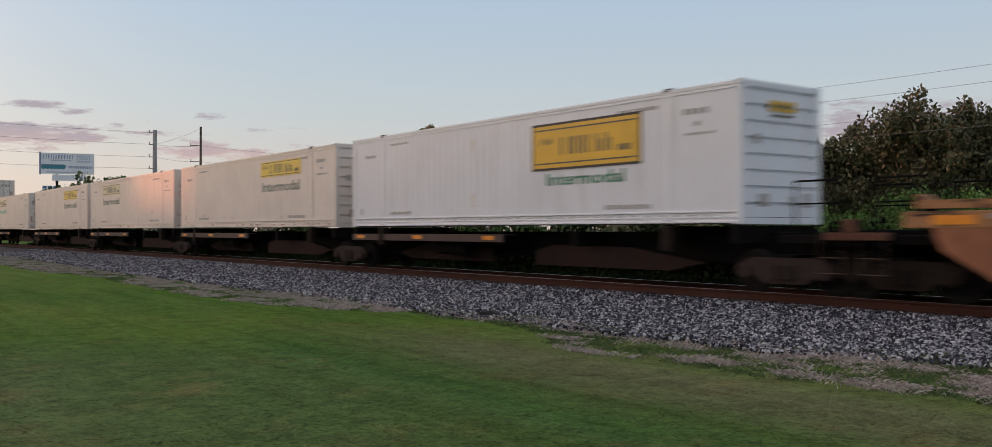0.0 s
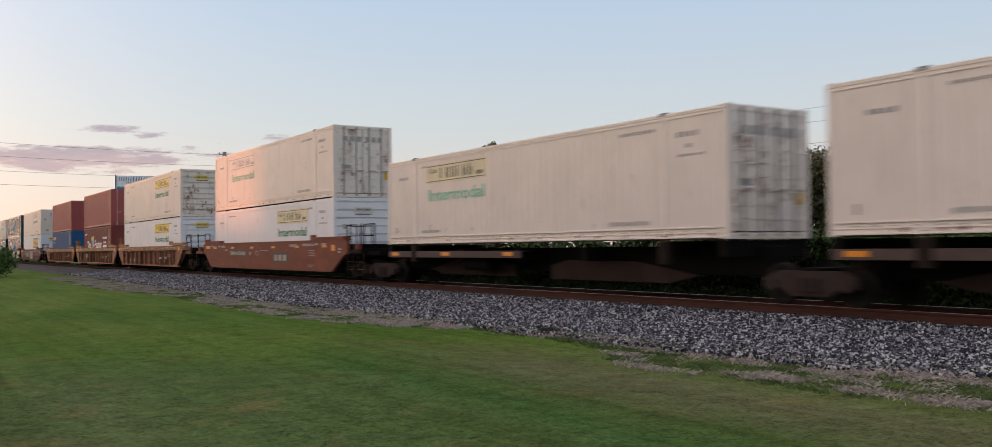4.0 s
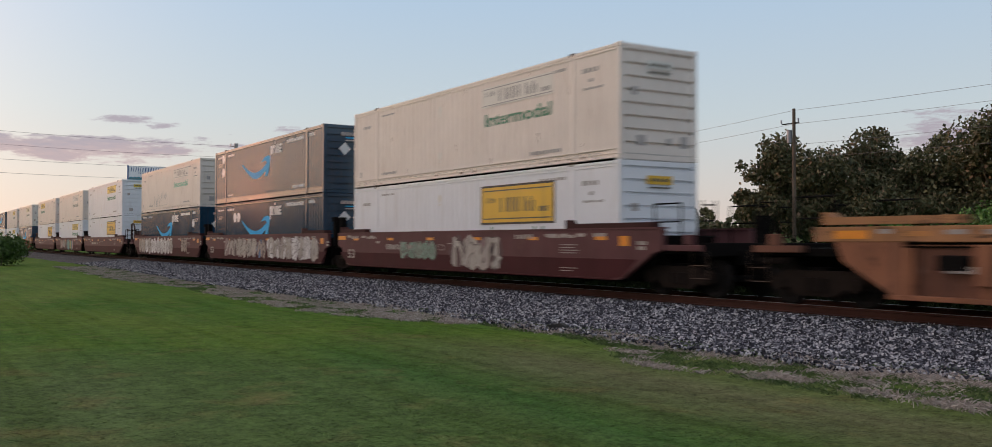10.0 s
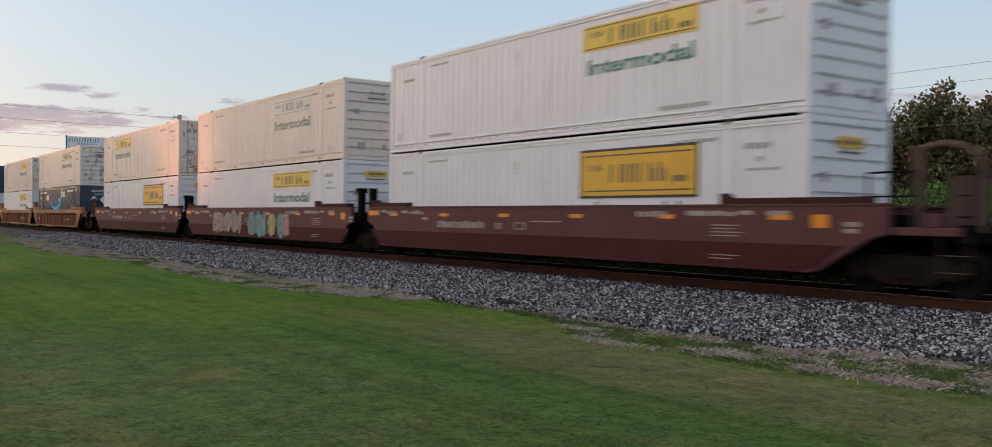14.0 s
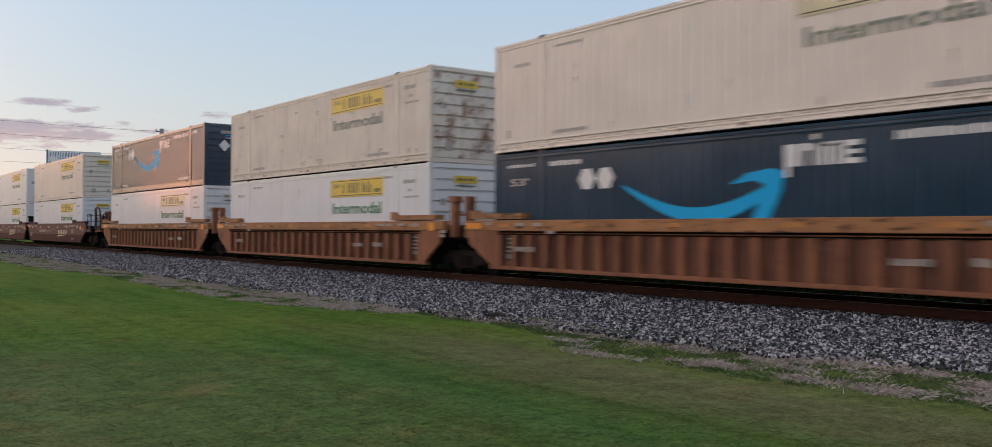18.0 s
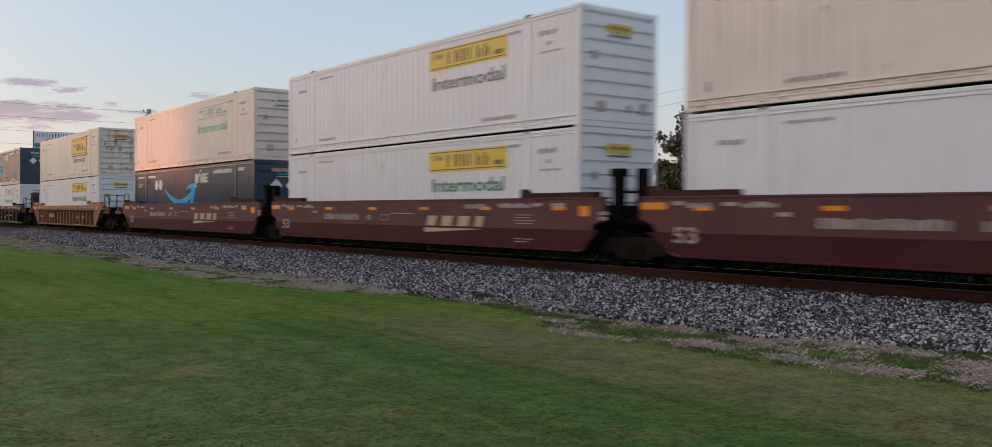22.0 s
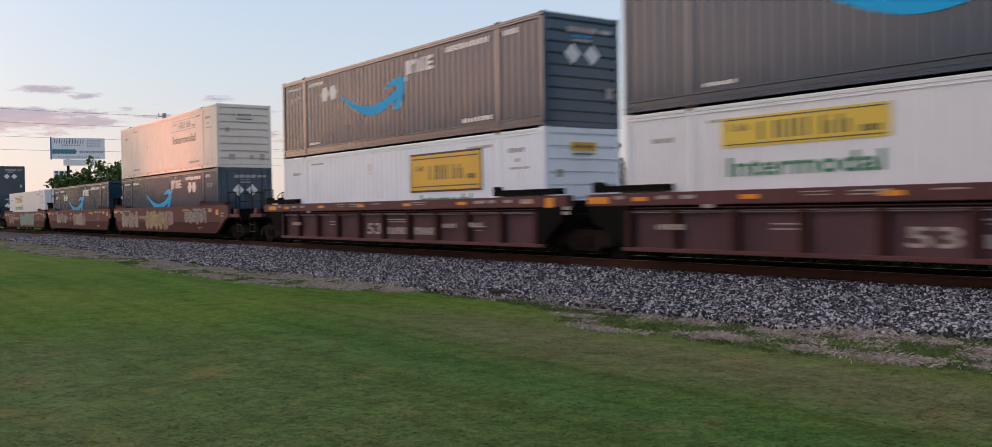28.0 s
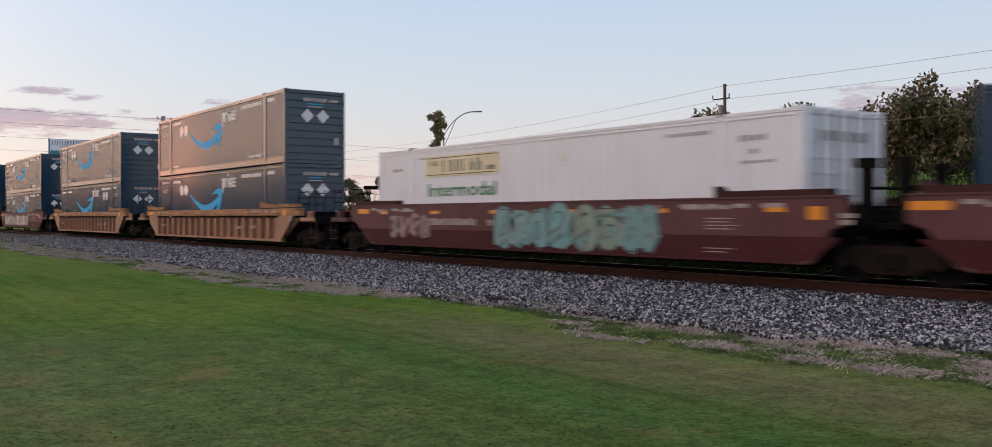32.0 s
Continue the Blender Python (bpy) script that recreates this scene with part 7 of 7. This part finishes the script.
BOARD_WHITE = paint("white_billboard_face", (0.86, 0.87, 0.9), (0.6, 0.6, 0.6), 0.1, 0.5, 0.03)
TEAL_PRINT = plain("teal_print", (0.05, 0.25, 0.32), 0.5)


def billboard():
    d = 131.0
    (ax, ay), (bx, by) = polar(79.12, d), polar(76.44, d)
    w = math.hypot(bx - ax, by - ay)
    ang = math.degrees(math.atan2(by - ay, bx - ax))
    z0, z1 = 1.12 + d * math.tan(radians(3.1)), 1.12 + d * math.tan(radians(4.24))
    h = z1 - z0
    t = thing("billboard", "white roadside billboard with blue bars on steel posts", "billboard", at=pose(ax, ay, 0, 0, 0, ang))
    bm = bmesh.new()
    box(bm, 0, w, 0.0, 0.2, z0, z1)
    part("face", bevelled(bm, 0.02), BOARD_WHITE, t)
    bm = bmesh.new()
    box(bm, -0.16, -0.01, -0.08, 0.3, z0 - 0.1, z1 + 0.1)
    part("frame", bm, BOARD_BLUE, t, "dark edge frame")
    bm = bmesh.new()
    word(bm, 0.25, 3.6, z1 - 0.72, z1 - 0.2, 12, 4, slant=0.15, gap=1.9)
    word(bm, 1.2, 3.4, z1 - 1.0, z1 - 0.84, 12, 5, gap=1.6)
    for i in range(3):
        word(bm, 4.1, 5.6, z1 - 0.45 - i * 0.34, z1 - 0.25 - i * 0.34, 7, 6 + i, gap=1.6)
    word(bm, 3.2, 5.9, z0 + 0.72, z0 + 1.02, 11, 9, gap=1.1)
    word(bm, 0.7, 5.4, z0 + 0.16, z0 + 0.3, 24, 10, gap=1.6)
    part("print_writing", bm, BOARD_BLUE, t, "blue bars of unread writing", at=pose(0, -0.004, 0), kind="stuff")
    bm = bmesh.new()
    for i in range(6):
        slab(bm, [(0.3 + 0.45 * i + 0.3 * math.cos(k), z0 + 0.9 + 0.34 * math.sin(k)) for k in (i2 * 0.785 for i2 in range(8))], -0.012, -0.006)
    part("round_print", bm, TEAL_PRINT, t, "teal round shapes")
    bm = bmesh.new()
    box(bm, 1.3, w - 0.9, 0.02, 0.15, z0 - 0.85, z0 - 0.08)
    part("lower_panel", bm, BOARD_WHITE, t)
    for x in (w * 0.3, w * 0.7):
        bm = bmesh.new()
        rod(bm, (x, 0.35, LAWN_Z - 0.2), (x, 0.35, z1 - 0.2), 0.16, 10)
        part("post", bm, STEEL_DARK, t)
    return t


billboard()


def small_sign():
    (ax, ay), (bx, by) = polar(79.05, 140), polar(78.3, 140)
    z0, z1 = 1.12 + 140 * math.tan(radians(1.85)), 1.12 + 140 * math.tan(radians(2.45))
    w = math.hypot(bx - ax, by - ay)
    t = thing("shop_sign", "small pale shop sign with blue panes on a post", "sign", at=pose(ax, ay, 0, 0, 0, math.degrees(math.atan2(by - ay, bx - ax))))
    bm = bmesh.new()
    box(bm, 0, w, 0, 0.2, z0, z1)
    part("face", bm, BOARD_WHITE, t)
    bm = bmesh.new()
    for i in range(3):
        for j in range(3):
            box(bm, 0.15 + i * w / 3, w / 3 * (i + 1) - 0.08, -0.01, -0.004, z0 + 0.12 + j * (z1 - z0) / 3, z0 + (z1 - z0) / 3 * (j + 1) - 0.06)
    part("panes", bm, BOARD_BLUE, t)
    bm = bmesh.new()
    rod(bm, (w / 2, 0.1, LAWN_Z), (w / 2, 0.1, z0), 0.12, 8)
    part("post", bm, STEEL_DARK, t)


small_sign()


def glow(name, colour, strength):
    m, n, l, b = base_material(name, 0.4)
    b.inputs["Base Color"].default_value = (*colour, 1)
    b.inputs["Emission Color"].default_value = (*colour, 1)
    b.inputs["Emission Strength"].default_value = strength
    return m


RED_LIGHT = glow("red_signal_lens", (1.0, 0.06, 0.03), 2.5)
SIGN_GREEN = plain("green_street_sign", (0.01, 0.22, 0.16), 0.4)


def signal_mast(az0, az1, d, z, label, top=None, lamps=()):
    """Traffic mast: upright pole, long level arm with signal heads."""
    (ax, ay), (bx, by) = polar(az0, d), polar(az1, d)
    t = thing("traffic_signal", label, "traffic signal", "signals at the road crossing", at=pose(ax, ay, 0, 0, 0, math.degrees(math.atan2(by - ay, bx - ax))))
    w = math.hypot(bx - ax, by - ay)
    bm = bmesh.new()
    rod(bm, (0, 0, LAWN_Z - 0.2), (0, 0, top or z + 0.4), 0.14, 10, 0.1)
    part("mast", bm, STEEL_DARK, t)
    bm = bmesh.new()
    rod(bm, (0, 0, z), (w, 0, z + 0.02), 0.11, 8, 0.07)
    part("arm", bm, STEEL_DARK, t)
    for f, lamp in lamps:
        bm = bmesh.new()
        box(bm, -0.55, 0.55, -0.22, 0.0, -0.2, 0.22)
        hd = part("signal_head", bevelled(bm, 0.03), STEEL_DARK, t, at=pose(w * f, -0.12, z))
        if lamp is not None:
            for dx in (-0.34, 0.0):
                bm = bmesh.new()
                rod(bm, (dx, -0.22, 0), (dx, -0.26, 0), 0.12, 12)
                part("lens", bm, lamp, hd, "lit lens")
    return t


signal_mast(54.6, 51.0, 96, 1.12 + 96 * math.tan(radians(2.42)), "dark traffic mast with a long arm over the road", 1.12 + 96 * math.tan(radians(3.95)), ((0.42, None), (0.9, None)))
signal_mast(54.6, 55.4, 95.4, 1.12 + 95.4 * math.tan(radians(2.42)), "dark short traffic arm beside the mast", None, ((0.9, None),))
signal_mast(58.9, 62.0, 104, 1.12 + 104 * math.tan(radians(1.72)), "dark traffic arm with red lamps lit", None, ((0.88, RED_LIGHT), (0.7, None)))
(ax, ay), (bx, by) = polar(60.9, 103.5), polar(59.5, 103.5)
t = thing("street_sign", "green street name sign with pale bars on the traffic arm", "sign", at=pose(ax, ay, 1.12 + 103.5 * math.tan(radians(1.5)), 0, 0, math.degrees(math.atan2(by - ay, bx - ax))))
bm = bmesh.new()
box(bm, 0, 2.5, 0, 0.05, -0.35, 0.35)
part("plate", bm, SIGN_GREEN, t)
bm = bmesh.new()
word(bm, 0.3, 2.2, -0.15, 0.15, 8, 3)
part("name_bars", bm, WHITE_INK, t, at=pose(0, -0.004, 0))


def street_lamp(az, d, top_el, reach):
    x, y = polar(az, d)
    z = 1.12 + d * math.tan(radians(top_el))
    t = thing("street_lamp", "grey curved-arm street lamp, unlit", "street lamp", at=pose(x, y, 0, 0, 0, 50))
    bm = bmesh.new()
    rod(bm, (0, 0, LAWN_Z), (0, 0, z - 2.2), 0.09, 8, 0.07)
    part("post", bm, GALV, t)
    bm = bmesh.new()
    pts = [(reach * (i / 8) ** 1.25, 0, z - 2.2 + 2.2 * math.sin(math.pi / 2 * i / 8)) for i in range(9)]
    for a, b in zip(pts, pts[1:]):
        rod(bm, a, b, 0.05, 6)
    rod(bm, (0, 0, z - 3.2), pts[4], 0.035, 6)
    part("arm", bm, GALV, t)
    bm = bmesh.new()
    box(bm, reach - 0.1, reach + 0.75, -0.13, 0.13, z - 0.06, z + 0.06)
    part("lamp_head", bevelled(bm, 0.03), GALV, t)


street_lamp(57.2, 85, 6.25, 2.7)

CANVAS = paint("white_canvas", (0.75, 0.74, 0.74), (0.5, 0.5, 0.5), 0.1, 0.7, 0.03)
x, y = polar(54.4, 84)
t = thing("canopy_tent", "white peaked canopy tent behind the track", "tent", at=pose(x, y, LAWN_Z))
bm = bmesh.new()
apex = bm.verts.new((0, 0, 1.12 - LAWN_Z + 84 * math.tan(radians(1.2))))
cs = [bm.verts.new((a, b, 2.1)) for a, b in ((-1.6, -1.6), (1.6, -1.6), (1.6, 1.6), (-1.6, 1.6))]
for i in range(4):
    bm.faces.new((cs[i], cs[(i + 1) % 4], apex))
for a, b in zip(cs, cs[1:] + cs[:1]):
    lo = [bm.verts.new(v.co - Vector((0, 0, 0.3))) for v in (a, b)]
    bm.faces.new((lo[0], lo[1], b, a))
part("canopy", bm, CANVAS, t)
for a, b in ((-1.55, -1.55), (1.55, -1.55), (1.55, 1.55), (-1.55, 1.55)):
    bm = bmesh.new()
    rod(bm, (a, b, 0), (a, b, 2.1), 0.03, 6)
    part("leg", bm, GALV, t)

# unseen block added behind the lawn to shade the near part of the train
# dark, so that the lower containers reflect a dark horizon
WALL = paint("shade_block_cladding", (0.1, 0.09, 0.08), (0.06, 0.05, 0.05), 0.3, 0.8, 0.08)
t = thing("shade_block", "long plain dark brown warehouse behind the lawn", "building", at=pose(SHADE_BLOCK_X, SHADE_BLOCK_Y, LAWN_Z))
bm = bmesh.new()
box(bm, 0, 130, -30, 0, -0.2, 13.6)
part("wall", bm, WALL, t)
bm = bmesh.new()
box(bm, -0.3, 130.6, -30.6, 0.4, 13.6, 13.9)
part("roof", bm, GALV, t)
# stepped lower blocks, added to let only a patch of sun through
bm = bmesh.new()
box(bm, -10, -0.4, -6, -2, -0.2, 5.4)
part("wing", bm, WALL, t)
bm = bmesh.new()
box(bm, -19, -10.4, -6, -2, -0.2, 8.0)
part("wing", bm, WALL, t)
bm = bmesh.new()
box(bm, -300, -19.4, -6, -2, -0.2, 11.5)
part("wing", bm, WALL, t)


def motions():
    for ob, place, z in rolling:
        walk(ob, [(t, pose(place + way, TRACK_Y, z)) for t, way in TRAIN_WAY])


motions()
